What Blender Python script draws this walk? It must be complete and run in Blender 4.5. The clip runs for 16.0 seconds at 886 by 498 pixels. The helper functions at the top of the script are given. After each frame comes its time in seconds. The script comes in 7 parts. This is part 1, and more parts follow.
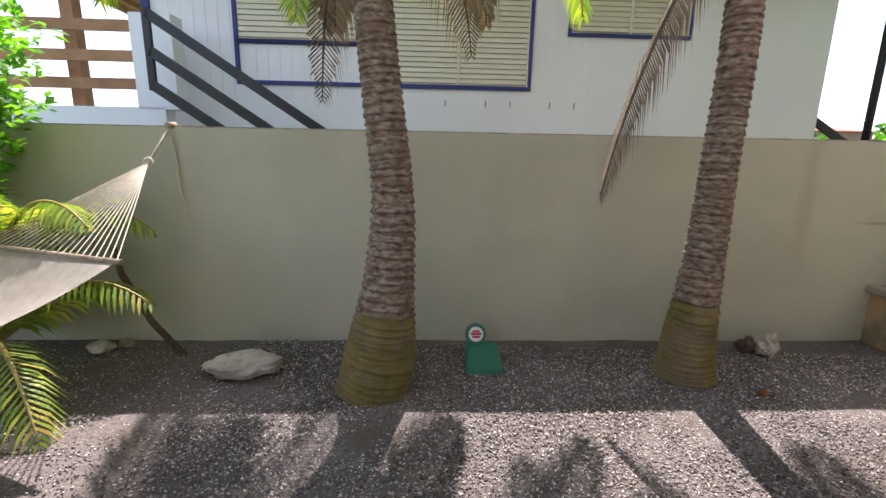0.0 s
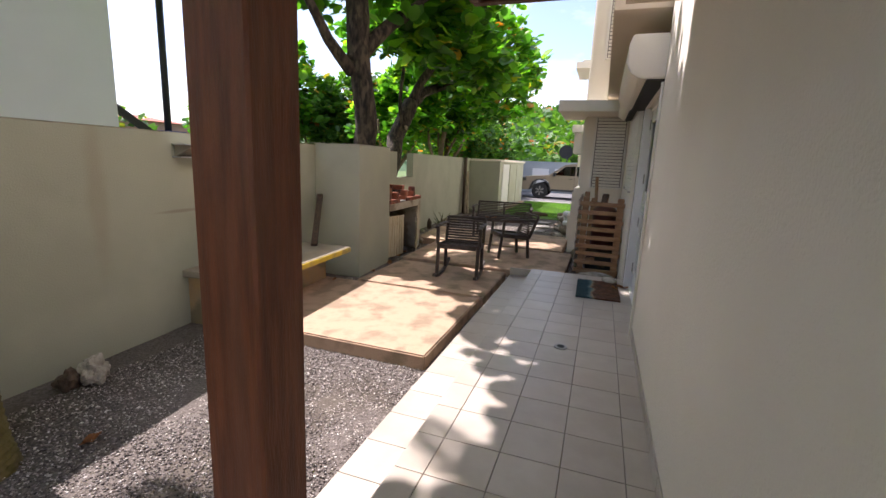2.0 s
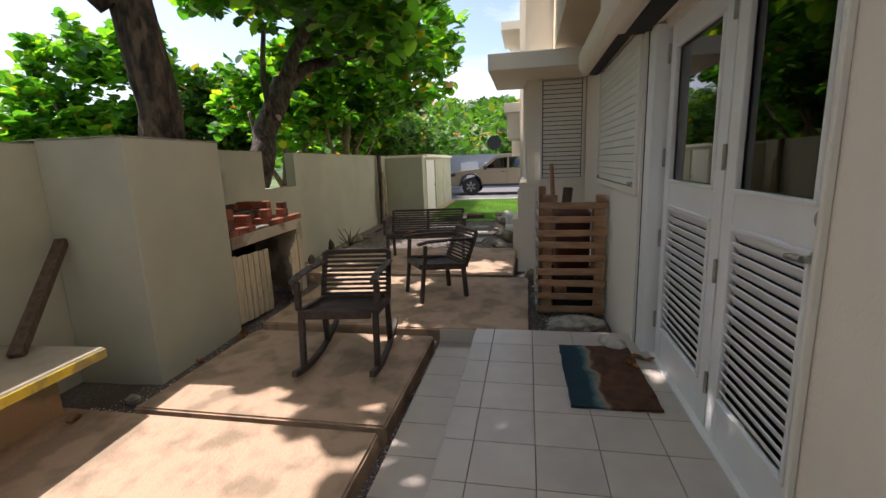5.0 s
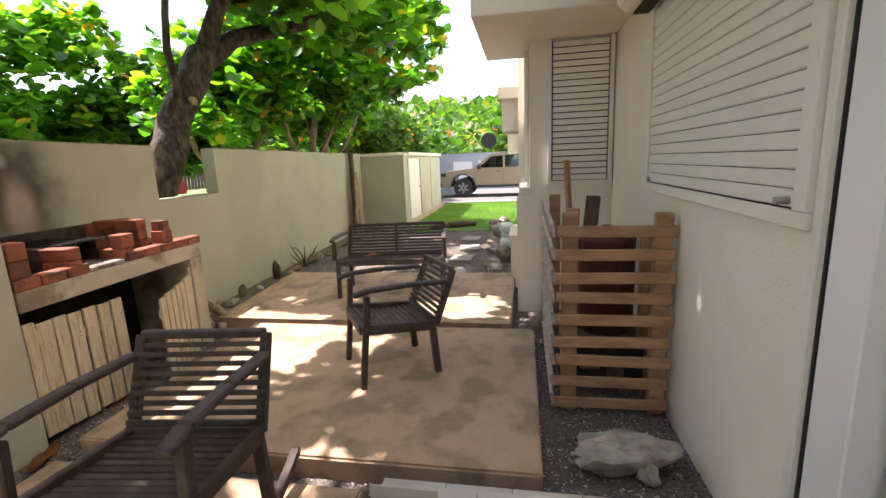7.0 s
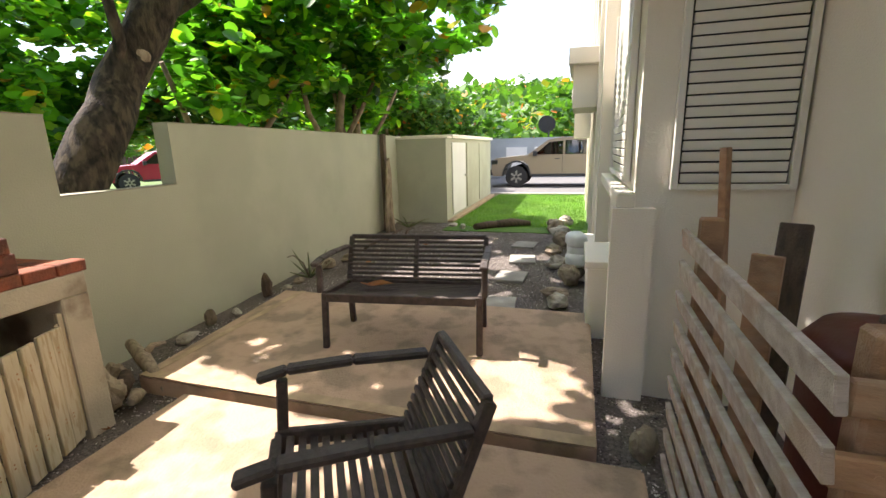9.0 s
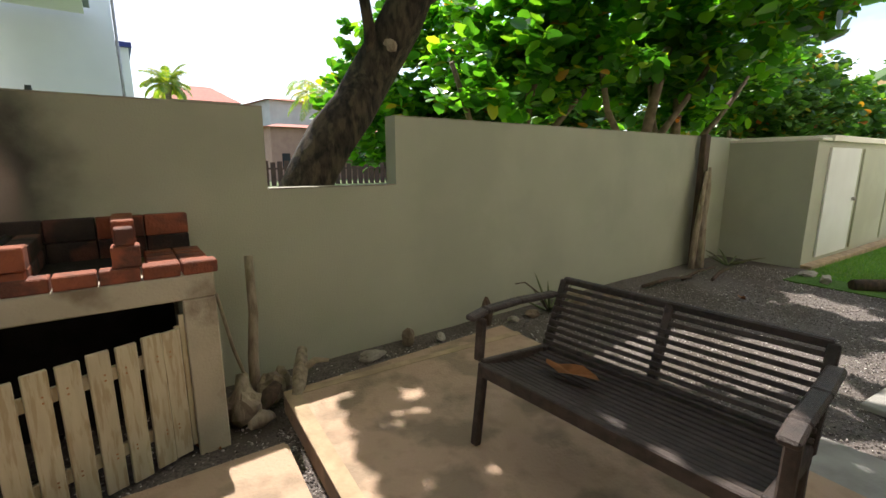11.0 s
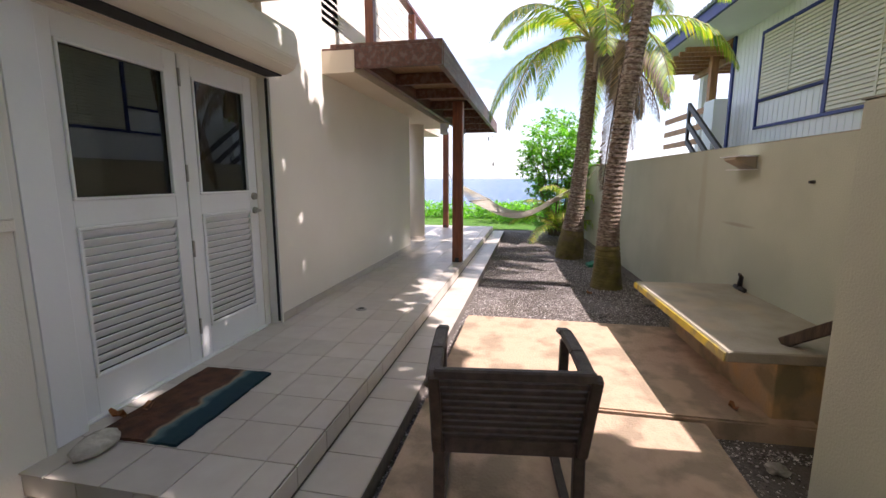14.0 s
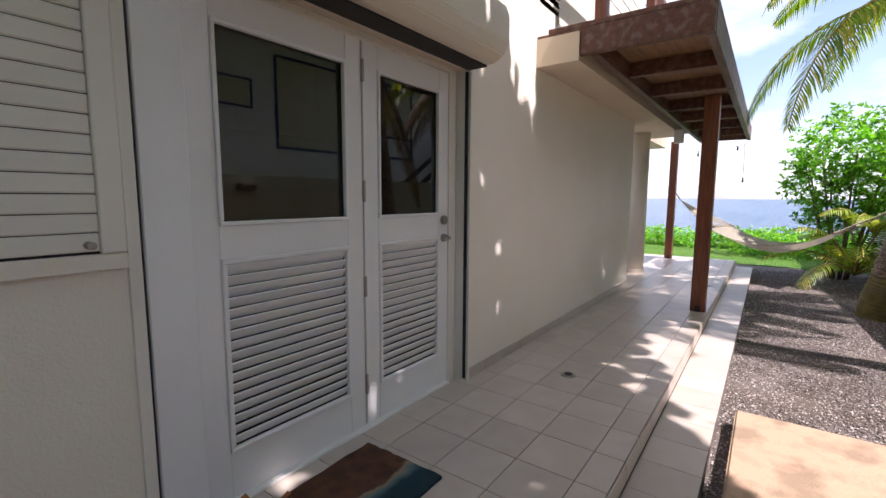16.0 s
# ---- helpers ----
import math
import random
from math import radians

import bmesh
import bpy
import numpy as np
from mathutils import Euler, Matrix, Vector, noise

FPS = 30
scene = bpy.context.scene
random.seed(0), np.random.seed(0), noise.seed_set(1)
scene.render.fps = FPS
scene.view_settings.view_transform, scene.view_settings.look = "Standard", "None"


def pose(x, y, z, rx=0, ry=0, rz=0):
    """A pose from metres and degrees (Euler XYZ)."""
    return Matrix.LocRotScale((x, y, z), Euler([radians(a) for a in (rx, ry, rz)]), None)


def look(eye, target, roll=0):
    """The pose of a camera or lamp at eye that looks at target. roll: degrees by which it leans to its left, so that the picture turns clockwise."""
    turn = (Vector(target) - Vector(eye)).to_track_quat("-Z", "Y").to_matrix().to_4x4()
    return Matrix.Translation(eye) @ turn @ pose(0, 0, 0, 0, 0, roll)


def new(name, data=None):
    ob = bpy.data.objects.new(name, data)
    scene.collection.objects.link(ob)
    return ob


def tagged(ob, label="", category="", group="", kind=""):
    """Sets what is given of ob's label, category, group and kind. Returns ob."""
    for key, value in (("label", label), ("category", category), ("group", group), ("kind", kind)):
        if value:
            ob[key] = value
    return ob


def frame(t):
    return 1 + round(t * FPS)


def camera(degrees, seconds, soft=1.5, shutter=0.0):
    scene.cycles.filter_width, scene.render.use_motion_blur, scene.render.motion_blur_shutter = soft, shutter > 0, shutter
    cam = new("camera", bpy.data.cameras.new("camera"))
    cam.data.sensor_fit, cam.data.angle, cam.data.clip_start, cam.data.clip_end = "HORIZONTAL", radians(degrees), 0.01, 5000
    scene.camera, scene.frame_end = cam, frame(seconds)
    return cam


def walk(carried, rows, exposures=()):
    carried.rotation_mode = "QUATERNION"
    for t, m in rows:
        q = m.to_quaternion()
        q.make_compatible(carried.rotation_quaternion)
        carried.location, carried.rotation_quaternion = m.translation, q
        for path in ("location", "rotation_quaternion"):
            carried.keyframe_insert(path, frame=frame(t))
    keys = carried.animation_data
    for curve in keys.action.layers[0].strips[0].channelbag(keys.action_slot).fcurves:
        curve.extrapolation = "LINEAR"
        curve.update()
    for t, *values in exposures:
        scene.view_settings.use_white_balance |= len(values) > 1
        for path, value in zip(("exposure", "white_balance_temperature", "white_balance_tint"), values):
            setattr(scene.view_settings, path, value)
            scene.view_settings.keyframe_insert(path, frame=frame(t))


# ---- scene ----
cam = camera(90.0, 16.0)
PATH = [
    (0, (0.811, 1.91, 1.567), (0.773, 3.865, 1.146), 1.1),
    (0.3, (0.82, 2.04, 1.561), (1.31, 3.932, 1.138), 0.3),
    (0.5, (0.914, 2.094, 1.551), (1.726, 3.872, 1.126), 0.1),
    (0.9, (1.015, 2.177, 1.567), (2.337, 3.617, 1.142), -0.6),
    (1, (1.042, 2.189, 1.569), (2.457, 3.538, 1.148), -0.7),
    (1.5, (1.257, 2.221, 1.56), (2.973, 3.164, 1.151), 0.8),
    (2, (1.547, 2.225, 1.585), (3.402, 2.866, 1.198), 2.5),
    (2.5, (2.002, 2.285, 1.537), (3.91, 2.761, 1.167), 2.4),
    (3, (2.396, 2.335, 1.497), (4.313, 2.763, 1.121), 1.4),
    (3.5, (2.829, 2.389, 1.504), (4.737, 2.854, 1.129), 1.1),
    (4, (3.278, 2.48, 1.513), (5.193, 2.913, 1.132), -0.2),
    (6.3, (5.393, 2.657, 1.488), (7.322, 3.021, 1.102), -2.7),
    (6.5, (5.575, 2.666, 1.481), (7.504, 3.033, 1.099), -2.6),
    (7, (5.999, 2.659, 1.474), (7.928, 3.018, 1.087), -2.5),
    (7.5, (6.463, 2.654, 1.494), (8.381, 3.039, 1.079), -1.7),
    (8, (6.861, 2.739, 1.468), (8.741, 3.233, 0.998), -1.1),
    (8.2, (7.026, 2.784, 1.49), (8.905, 3.285, 1.022), -1.3),
    (10.3, (8.691, 2.984, 1.384), (10.232, 4.201, 1.001), -1.2),
    (10.5, (8.83, 2.996, 1.375), (10.223, 4.381, 0.995), -1.5),
    (11, (9.135, 3.087, 1.396), (10.183, 4.746, 1.011), -0.1),
    (11.5, (9.341, 3.201, 1.412), (9.551, 5.156, 1.044), -2.3),
    (12, (9.413, 3.417, 1.429), (9.001, 5.337, 1.055), -2.3),
    (12.3, (9.372, 3.564, 1.44), (8.663, 5.398, 1.078), -2.0),
    (12.5, (9.319, 3.652, 1.459), (8.395, 5.387, 1.093), -2.1),
    (13, (9.197, 3.87, 1.488), (7.614, 5.039, 1.131), -1.4),
    (13.1, (9.188, 3.867, 1.477), (7.497, 4.877, 1.13), -0.7),
    (13.5, (9.08, 3.94, 1.454), (7.129, 4.234, 1.129), 0.3),
    (14, (8.857, 3.98, 1.454), (6.92, 3.594, 1.139), -0.0),
    (14.5, (8.609, 3.98, 1.472), (6.84, 3.1, 1.159), -0.2),
    (15, (8.378, 3.904, 1.483), (6.77, 2.752, 1.191), 0.3),
    (15.5, (8.214, 3.692, 1.49), (6.623, 2.511, 1.223), 0.1),
    (16, (7.923, 3.457, 1.46), (6.319, 2.284, 1.226), 0.3),
]
EXPOSURES = [(0, 1.38, 6450, 23), (1, 1.25, 6450, 23), (2.5, 0.98, 6500, 22), (4.2, 0.76, 6550, 20), (6.3, 1.35, 6850, 22), (7.3, 1.95, 6950, 23), (8.2, 2.05, 7000, 22),
             (10.3, 0.85, 6650, 9), (12, 1.05, 6700, 18), (13.5, 1.12, 6450, 22), (15, 0.98, 6480, 25), (16, 0.95, 6480, 26)]
walk(cam, [(t, look(eye, target, roll)) for t, eye, target, roll in PATH], EXPOSURES)

# ---- world and sun ----
SUN_AZ = Vector((0.12, 1.0, 0)).normalized()
SUN_EL = radians(57.5)
world = bpy.data.worlds.new("sky")
scene.world = world
world.use_nodes = True
wn = world.node_tree
wn.nodes.clear()
sky = wn.nodes.new("ShaderNodeTexSky")
sky.sky_type, sky.sun_disc = "NISHITA", False
sky.sun_elevation, sky.sun_rotation = SUN_EL, math.atan2(SUN_AZ.x, SUN_AZ.y)
sky.dust_density, sky.air_density = 1.5, 1.0
w_co = wn.nodes.new("ShaderNodeTexCoord")
w_map = wn.nodes.new("ShaderNodeMapping")
w_map.inputs["Scale"].default_value = (1.0, 1.0, 3.0)
w_noise = wn.nodes.new("ShaderNodeTexNoise")
w_noise.inputs["Scale"].default_value = 2.3
w_noise.inputs["Detail"].default_value = 7.0
w_noise.inputs["Roughness"].default_value = 0.55
w_ramp = wn.nodes.new("ShaderNodeValToRGB")
w_ramp.color_ramp.elements[0].position, w_ramp.color_ramp.elements[1].position = 0.46, 0.70
w_mix = wn.nodes.new("ShaderNodeMix")
w_mix.data_type = "RGBA"
w_mix.inputs["B"].default_value = (6.0, 6.4, 7.2, 1)
w_bg = wn.nodes.new("ShaderNodeBackground")
w_bg.inputs["Strength"].default_value = 0.15
w_out = wn.nodes.new("ShaderNodeOutputWorld")
wn.links.new(w_co.outputs["Generated"], w_map.inputs["Vector"])
wn.links.new(w_map.outputs["Vector"], w_noise.inputs["Vector"])
wn.links.new(w_noise.outputs["Fac"], w_ramp.inputs["Fac"])
wn.links.new(w_ramp.outputs["Color"], w_mix.inputs["Factor"])
wn.links.new(sky.outputs["Color"], w_mix.inputs["A"])
wn.links.new(w_mix.outputs["Result"], w_bg.inputs["Color"])
wn.links.new(w_bg.outputs["Background"], w_out.inputs["Surface"])

sun_data = bpy.data.lights.new("sun", "SUN")
sun_data.energy, sun_data.angle, sun_data.color = 4.4, radians(0.6), (1.0, 0.97, 0.93)
sun = new("sun", sun_data)
sun_dir = SUN_AZ * math.cos(SUN_EL) + Vector((0, 0, math.sin(SUN_EL)))
sun.matrix_world = look(sun_dir * 30, (0, 0, 0))


# ---- helpers for meshes ----
rng = random.Random(11)
nrng = np.random.default_rng(7)


def bx(bm, x0, x1, y0, y1, z0, z1, m=None, bevel=0.0):
    """A box into bm, turned by m, with its edges bevelled."""
    vs = [bm.verts.new((x, y, z)) for x in (x0, x1) for y in (y0, y1) for z in (z0, z1)]
    if m is not None:
        for v in vs:
            v.co = m @ v.co
    fs = [bm.faces.new([vs[i] for i in q]) for q in ((0, 1, 3, 2), (4, 6, 7, 5), (0, 4, 5, 1), (2, 3, 7, 6), (0, 2, 6, 4), (1, 5, 7, 3))]
    if bevel > 0:
        es = list({e for f in fs for e in f.edges})
        bmesh.ops.bevel(bm, geom=es, offset=bevel, segments=2 if bevel > 0.008 else 1, affect="EDGES", profile=0.6)
    return vs


def beam(bm, p, q, w, h, bevel=0.003, up=(0, 0, 1)):
    """A bar of section w x h from p to q."""
    p, q = Vector(p), Vector(q)
    d = (q - p)
    ln = d.length
    d.normalize()
    side = d.cross(Vector(up))
    if side.length < 1e-4:
        side = d.cross(Vector((1, 0, 0)))
    side.normalize()
    top = side.cross(d).normalized()
    m = Matrix((( *d, 0), (*side, 0), (*top, 0), (0, 0, 0, 1))).transposed()
    m.translation = p
    bx(bm, 0, ln, -w / 2, w / 2, -h / 2, h / 2, m, bevel)


def tube(bm, pts, radii, sides=10, cap=True, wob=0.0, seed=0):
    """A tapered tube along pts."""
    r0 = random.Random(seed)
    rings, prev = [], None
    for i, p in enumerate(pts):
        p = Vector(p)
        a = Vector(pts[max(i - 1, 0)])
        b = Vector(pts[min(i + 1, len(pts) - 1)])
        d = (b - a).normalized()
        if prev is None:
            s = d.cross(Vector((0.3, 0.9, 0.1)))
            if s.length < 0.1:
                s = d.cross(Vector((1, 0, 0)))
        else:
            s = prev - d * prev.dot(d)
        s.normalize()
        prev = s
        u = d.cross(s)
        ring = []
        for k in range(sides):
            an = 2 * math.pi * k / sides
            r = radii[i] * (1 + wob * (r0.random() - 0.5))
            ring.append(bm.verts.new(p + (s * math.cos(an) + u * math.sin(an)) * r))
        rings.append(ring)
    for i in range(len(rings) - 1):
        for k in range(sides):
            f = bm.faces.new((rings[i][k], rings[i][(k + 1) % sides], rings[i + 1][(k + 1) % sides], rings[i + 1][k]))
            f.smooth = True
    if cap:
        bm.faces.new(list(reversed(rings[0])))
        bm.faces.new(rings[-1])


def mesh_of(name, bm, mats):
    me = bpy.data.meshes.new(name)
    bmesh.ops.recalc_face_normals(bm, faces=bm.faces)
    bm.to_mesh(me)
    bm.free()
    for m in (mats if isinstance(mats, (list, tuple)) else [mats]):
        me.materials.append(m)
    return me


def part(name, bm, material, parent, label="", kind=""):
    ob = new(name, mesh_of(name, bm, material))
    ob.parent = parent
    return tagged(ob, label, kind=kind)


def piece(name, me, parent, m=None, label=""):
    ob = new(name, me)
    ob.parent = parent
    if m is not None:
        ob.matrix_basis = m
    return tagged(ob, label)


def thing(name, label, category, at=(0, 0, 0), rz=0.0, group="", kind=""):
    ob = new(name)
    ob.empty_display_size = 0.1
    ob.matrix_basis = pose(*at, 0, 0, rz)
    return tagged(ob, label, category, group, kind)


def solid(name, bm, material, label="", category="", kind="", group="", at=None, rz=0.0):
    ob = new(name, mesh_of(name, bm, material))
    if at is not None:
        ob.matrix_basis = pose(*at, 0, 0, rz)
    return tagged(ob, label, category, group, kind)


def raw_mesh(name, verts, faces, material, smooth=False):
    """A mesh from arrays; all faces have the same number of corners."""
    me = bpy.data.meshes.new(name)
    verts, faces = np.asarray(verts, np.float32), np.asarray(faces, np.int32)
    k = faces.shape[1]
    me.vertices.add(len(verts))
    me.vertices.foreach_set("co", verts.ravel())
    me.loops.add(faces.size)
    me.loops.foreach_set("vertex_index", faces.ravel())
    me.polygons.add(len(faces))
    me.polygons.foreach_set("loop_start", np.arange(0, faces.size, k, dtype=np.int32))
    me.polygons.foreach_set("loop_total", np.full(len(faces), k, np.int32))
    if smooth:
        me.polygons.foreach_set("use_smooth", np.ones(len(faces), bool))
    me.update(calc_edges=True)
    me.materials.append(material)
    return me


def scatter_mesh(name, tv, tf, pos, ax, up, size, material, smooth=False):
    """Copies of a template (tv, tf) at pos, its y axis along ax and its z towards up, scaled by size (n or n x 3)."""
    tv, tf = np.asarray(tv, float), np.asarray(tf, int)
    n = len(pos)
    ax = ax / np.linalg.norm(ax, axis=1, keepdims=True)
    sd = np.cross(ax, up)
    sd /= np.linalg.norm(sd, axis=1, keepdims=True) + 1e-9
    nz = np.cross(sd, ax)
    size = np.asarray(size, float)
    if size.ndim == 1:
        size = np.repeat(size[:, None], 3, 1)
    p = tv[None] * size[:, None, :]
    v = pos[:, None, :] + p[..., 0:1] * sd[:, None] + p[..., 1:2] * ax[:, None] + p[..., 2:3] * nz[:, None]
    f = tf[None] + (np.arange(n) * len(tv))[:, None, None]
    return raw_mesh(name, v.reshape(-1, 3), f.reshape(-1, tf.shape[1]), material, smooth)


def unit(n):
    v = nrng.normal(size=(n, 3))
    return v / np.linalg.norm(v, axis=1, keepdims=True)


# ---- materials ----
def nodes_of(name):
    m = bpy.data.materials.new(name)
    m.use_nodes = True
    nt = m.node_tree
    return m, nt, nt.nodes["Principled BSDF"]


def mat(name, base, dark=None, scale=3.0, mix=0.5, rough=0.7, bump=0.0, bump_scale=60.0, metal=0.0, rand=0.0, island=False,
        stretch=(1, 1, 1), spec=0.5, detail=5.0, coarse=None, coarse_scale=0.7, coarse_amt=0.5, transl=0.0, coord="Object", lo=0.35, hi=0.65):
    """A surface of two colours by noise, with a coarse stain, fine relief and chance between pieces."""
    m, nt, b = nodes_of(name)
    ln, N = nt.links.new, nt.nodes.new
    co = N("ShaderNodeTexCoord")
    mp = N("ShaderNodeMapping")
    mp.inputs["Scale"].default_value = stretch
    ln(co.outputs[coord], mp.inputs["Vector"])
    vec = mp.outputs["Vector"]
    info = None
    if rand > 0 or island:
        if island:
            info = N("ShaderNodeNewGeometry").outputs["Random Per Island"]
        else:
            info = N("ShaderNodeObjectInfo").outputs["Random"]
            ad = N("ShaderNodeVectorMath")
            ad.operation = "ADD"
            sc = N("ShaderNodeMath")
            sc.operation = "MULTIPLY"
            sc.inputs[1].default_value = 37.0
            ln(info, sc.inputs[0])
            ln(vec, ad.inputs[0])
            ln(sc.outputs[0], ad.inputs[1])
            vec = ad.outputs[0]
    base4 = (*base, 1)
    dark4 = (*(dark or [c * 0.7 for c in base]), 1)
    no = N("ShaderNodeTexNoise")
    no.inputs["Scale"].default_value, no.inputs["Detail"].default_value = scale, detail
    ln(vec, no.inputs["Vector"])
    rp = N("ShaderNodeMapRange")
    rp.inputs["From Min"].default_value, rp.inputs["From Max"].default_value = lo, hi
    rp.inputs["To Max"].default_value = mix
    ln(no.outputs["Fac"], rp.inputs["Value"])
    mx = N("ShaderNodeMix")
    mx.data_type = "RGBA"
    mx.inputs["A"].default_value, mx.inputs["B"].default_value = base4, dark4
    ln(rp.outputs["Result"], mx.inputs["Factor"])
    col = mx.outputs["Result"]
    if coarse:
        n2 = N("ShaderNodeTexNoise")
        n2.inputs["Scale"].default_value, n2.inputs["Detail"].default_value = coarse_scale, 6.0
        ln(vec, n2.inputs["Vector"])
        r2 = N("ShaderNodeMapRange")
        r2.inputs["From Min"].default_value, r2.inputs["From Max"].default_value = 0.50, 0.61
        r2.inputs["To Max"].default_value = coarse_amt
        ln(n2.outputs["Fac"], r2.inputs["Value"])
        m2 = N("ShaderNodeMix")
        m2.data_type = "RGBA"
        m2.inputs["B"].default_value = (*coarse, 1)
        ln(r2.outputs["Result"], m2.inputs["Factor"])
        ln(col, m2.inputs["A"])
        col = m2.outputs["Result"]
    if rand > 0:
        hs = N("ShaderNodeHueSaturation")
        mr = N("ShaderNodeMapRange")
        mr.inputs["To Min"].default_value, mr.inputs["To Max"].default_value = 1 - rand, 1 + rand
        ln(info, mr.inputs["Value"])
        ln(mr.outputs["Result"], hs.inputs["Value"])
        ln(col, hs.inputs["Color"])
        col = hs.outputs["Color"]
    ln(col, b.inputs["Base Color"])
    b.inputs["Roughness"].default_value, b.inputs["Metallic"].default_value = rough, metal
    b.inputs["Specular IOR Level"].default_value = spec
    if bump > 0:
        n3 = N("ShaderNodeTexNoise")
        n3.inputs["Scale"].default_value, n3.inputs["Detail"].default_value = bump_scale, 4.0
        ln(vec, n3.inputs["Vector"])
        bp = N("ShaderNodeBump")
        bp.inputs["Strength"].default_value, bp.inputs["Distance"].default_value = bump, 0.01
        ln(n3.outputs["Fac"], bp.inputs["Height"])
        ln(bp.outputs["Normal"], b.inputs["Normal"])
    if transl > 0:
        tr = N("ShaderNodeBsdfTranslucent")
        ln(col, tr.inputs["Color"])
        ms = N("ShaderNodeMixShader")
        ms.inputs["Fac"].default_value = transl
        out = nt.nodes["Material Output"]
        ln(b.outputs["BSDF"], ms.inputs[1])
        ln(tr.outputs["BSDF"], ms.inputs[2])
        ln(ms.outputs["Shader"], out.inputs["Surface"])
    return m


def leaf_mat(name, stops, rough=0.45, transl=0.35):
    """Leaves: a colour for each leaf out of the stops."""
    m, nt, b = nodes_of(name)
    ln, N = nt.links.new, nt.nodes.new
    geo = N("ShaderNodeNewGeometry")
    rp = N("ShaderNodeValToRGB")
    cr = rp.color_ramp
    while len(cr.elements) < len(stops):
        cr.elements.new(0.5)
    for e, (p, c) in zip(cr.elements, stops):
        e.position, e.color = p, (*c, 1)
    ln(geo.outputs["Random Per Island"], rp.inputs["Fac"])
    co = N("ShaderNodeTexCoord")
    no = N("ShaderNodeTexNoise")
    no.inputs["Scale"].default_value = 0.9
    ln(co.outputs["Object"], no.inputs["Vector"])
    mr = N("ShaderNodeMapRange")
    mr.inputs["From Min"].default_value, mr.inputs["From Max"].default_value = 0.3, 0.7
    mr.inputs["To Min"].default_value, mr.inputs["To Max"].default_value = 0.7, 1.3
    ln(no.outputs["Fac"], mr.inputs["Value"])
    hs = N("ShaderNodeHueSaturation")
    ln(mr.outputs["Result"], hs.inputs["Value"])
    ln(rp.outputs["Color"], hs.inputs["Color"])
    col = hs.outputs["Color"]
    ln(col, b.inputs["Base Color"])
    b.inputs["Roughness"].default_value = rough
    tr = N("ShaderNodeBsdfTranslucent")
    gain = N("ShaderNodeMix")
    gain.data_type = "RGBA"
    gain.blend_type = "MULTIPLY"
    gain.inputs["Factor"].default_value = 1.0
    gain.inputs["B"].default_value = (2.2, 2.4, 0.9, 1)
    ln(col, gain.inputs["A"])
    ln(gain.outputs["Result"], tr.inputs["Color"])
    ms = N("ShaderNodeMixShader")
    ms.inputs["Fac"].default_value = transl
    ln(b.outputs["BSDF"], ms.inputs[1])
    ln(tr.outputs["BSDF"], ms.inputs[2])
    ln(ms.outputs["Shader"], nt.nodes["Material Output"].inputs["Surface"])
    return m


M = {}
M["wall_green"] = mat("wall_green", (0.445, 0.447, 0.335), (0.39, 0.385, 0.305), 1.6, 0.8, 0.85, 0.25, 90, coarse=(0.36, 0.34, 0.24), coarse_scale=0.8, coarse_amt=0.35)
M["wall_top"] = mat("wall_top", (0.42, 0.40, 0.31), (0.16, 0.15, 0.12), 9, 0.9, 0.9, 0.3, 60)
M["house_wall"] = mat("house_wall", (0.80, 0.745, 0.645), (0.75, 0.69, 0.595), 1.2, 0.8, 0.85, 0.3, 110)
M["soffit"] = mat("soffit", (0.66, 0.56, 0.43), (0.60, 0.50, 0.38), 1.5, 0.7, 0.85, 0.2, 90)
M["tile"] = mat("tile", (0.52, 0.46, 0.395), (0.45, 0.39, 0.33), 7, 0.7, 0.38, 0.08, 25, rand=0.07, coarse=(0.48, 0.40, 0.32), coarse_scale=2.0)
M["grout"] = mat("grout", (0.20, 0.17, 0.14), (0.12, 0.10, 0.09), 20, 0.7, 0.9)
M["gravel_base"] = mat("gravel_base", (0.20, 0.17, 0.15), (0.08, 0.065, 0.056), 60, 0.9, 0.95, 0.9, 120, coarse=(0.10, 0.08, 0.06), coarse_scale=1.4, coarse_amt=0.7)
M["slab"] = mat("slab", (0.46, 0.315, 0.21), (0.35, 0.23, 0.15), 9, 0.8, 0.85, 0.6, 60, rand=0.04, coarse=(0.18, 0.14, 0.09), coarse_scale=3.8, coarse_amt=0.6, detail=11.0, lo=0.50, hi=0.74)
M["slab_rim"] = mat("slab_rim", (0.50, 0.36, 0.22), (0.30, 0.22, 0.13), 8, 0.8, 0.85, 0.4, 50)
M["bench_top"] = mat("bench_top", (0.36, 0.31, 0.235), (0.27, 0.225, 0.165), 5, 0.8, 0.85, 0.3, 70, coarse=(0.45, 0.33, 0.21), coarse_scale=2.2)
M["bench_base"] = mat("bench_base", (0.50, 0.31, 0.14), (0.40, 0.30, 0.20), 5, 0.9, 0.85, 0.4, 50, coarse=(0.20, 0.165, 0.09), coarse_scale=3.0, coarse_amt=0.8)
M["yellow"] = mat("yellow", (0.66, 0.49, 0.035), (0.46, 0.34, 0.05), 12, 0.8, 0.6, 0.2, 60, coarse=(0.25, 0.21, 0.10), coarse_scale=7, coarse_amt=0.8)
M["brick"] = mat("brick", (0.33, 0.095, 0.045), (0.22, 0.07, 0.04), 14, 0.8, 0.85, 0.6, 80, rand=0.2, coarse=(0.09, 0.04, 0.03), coarse_scale=6, coarse_amt=0.8)
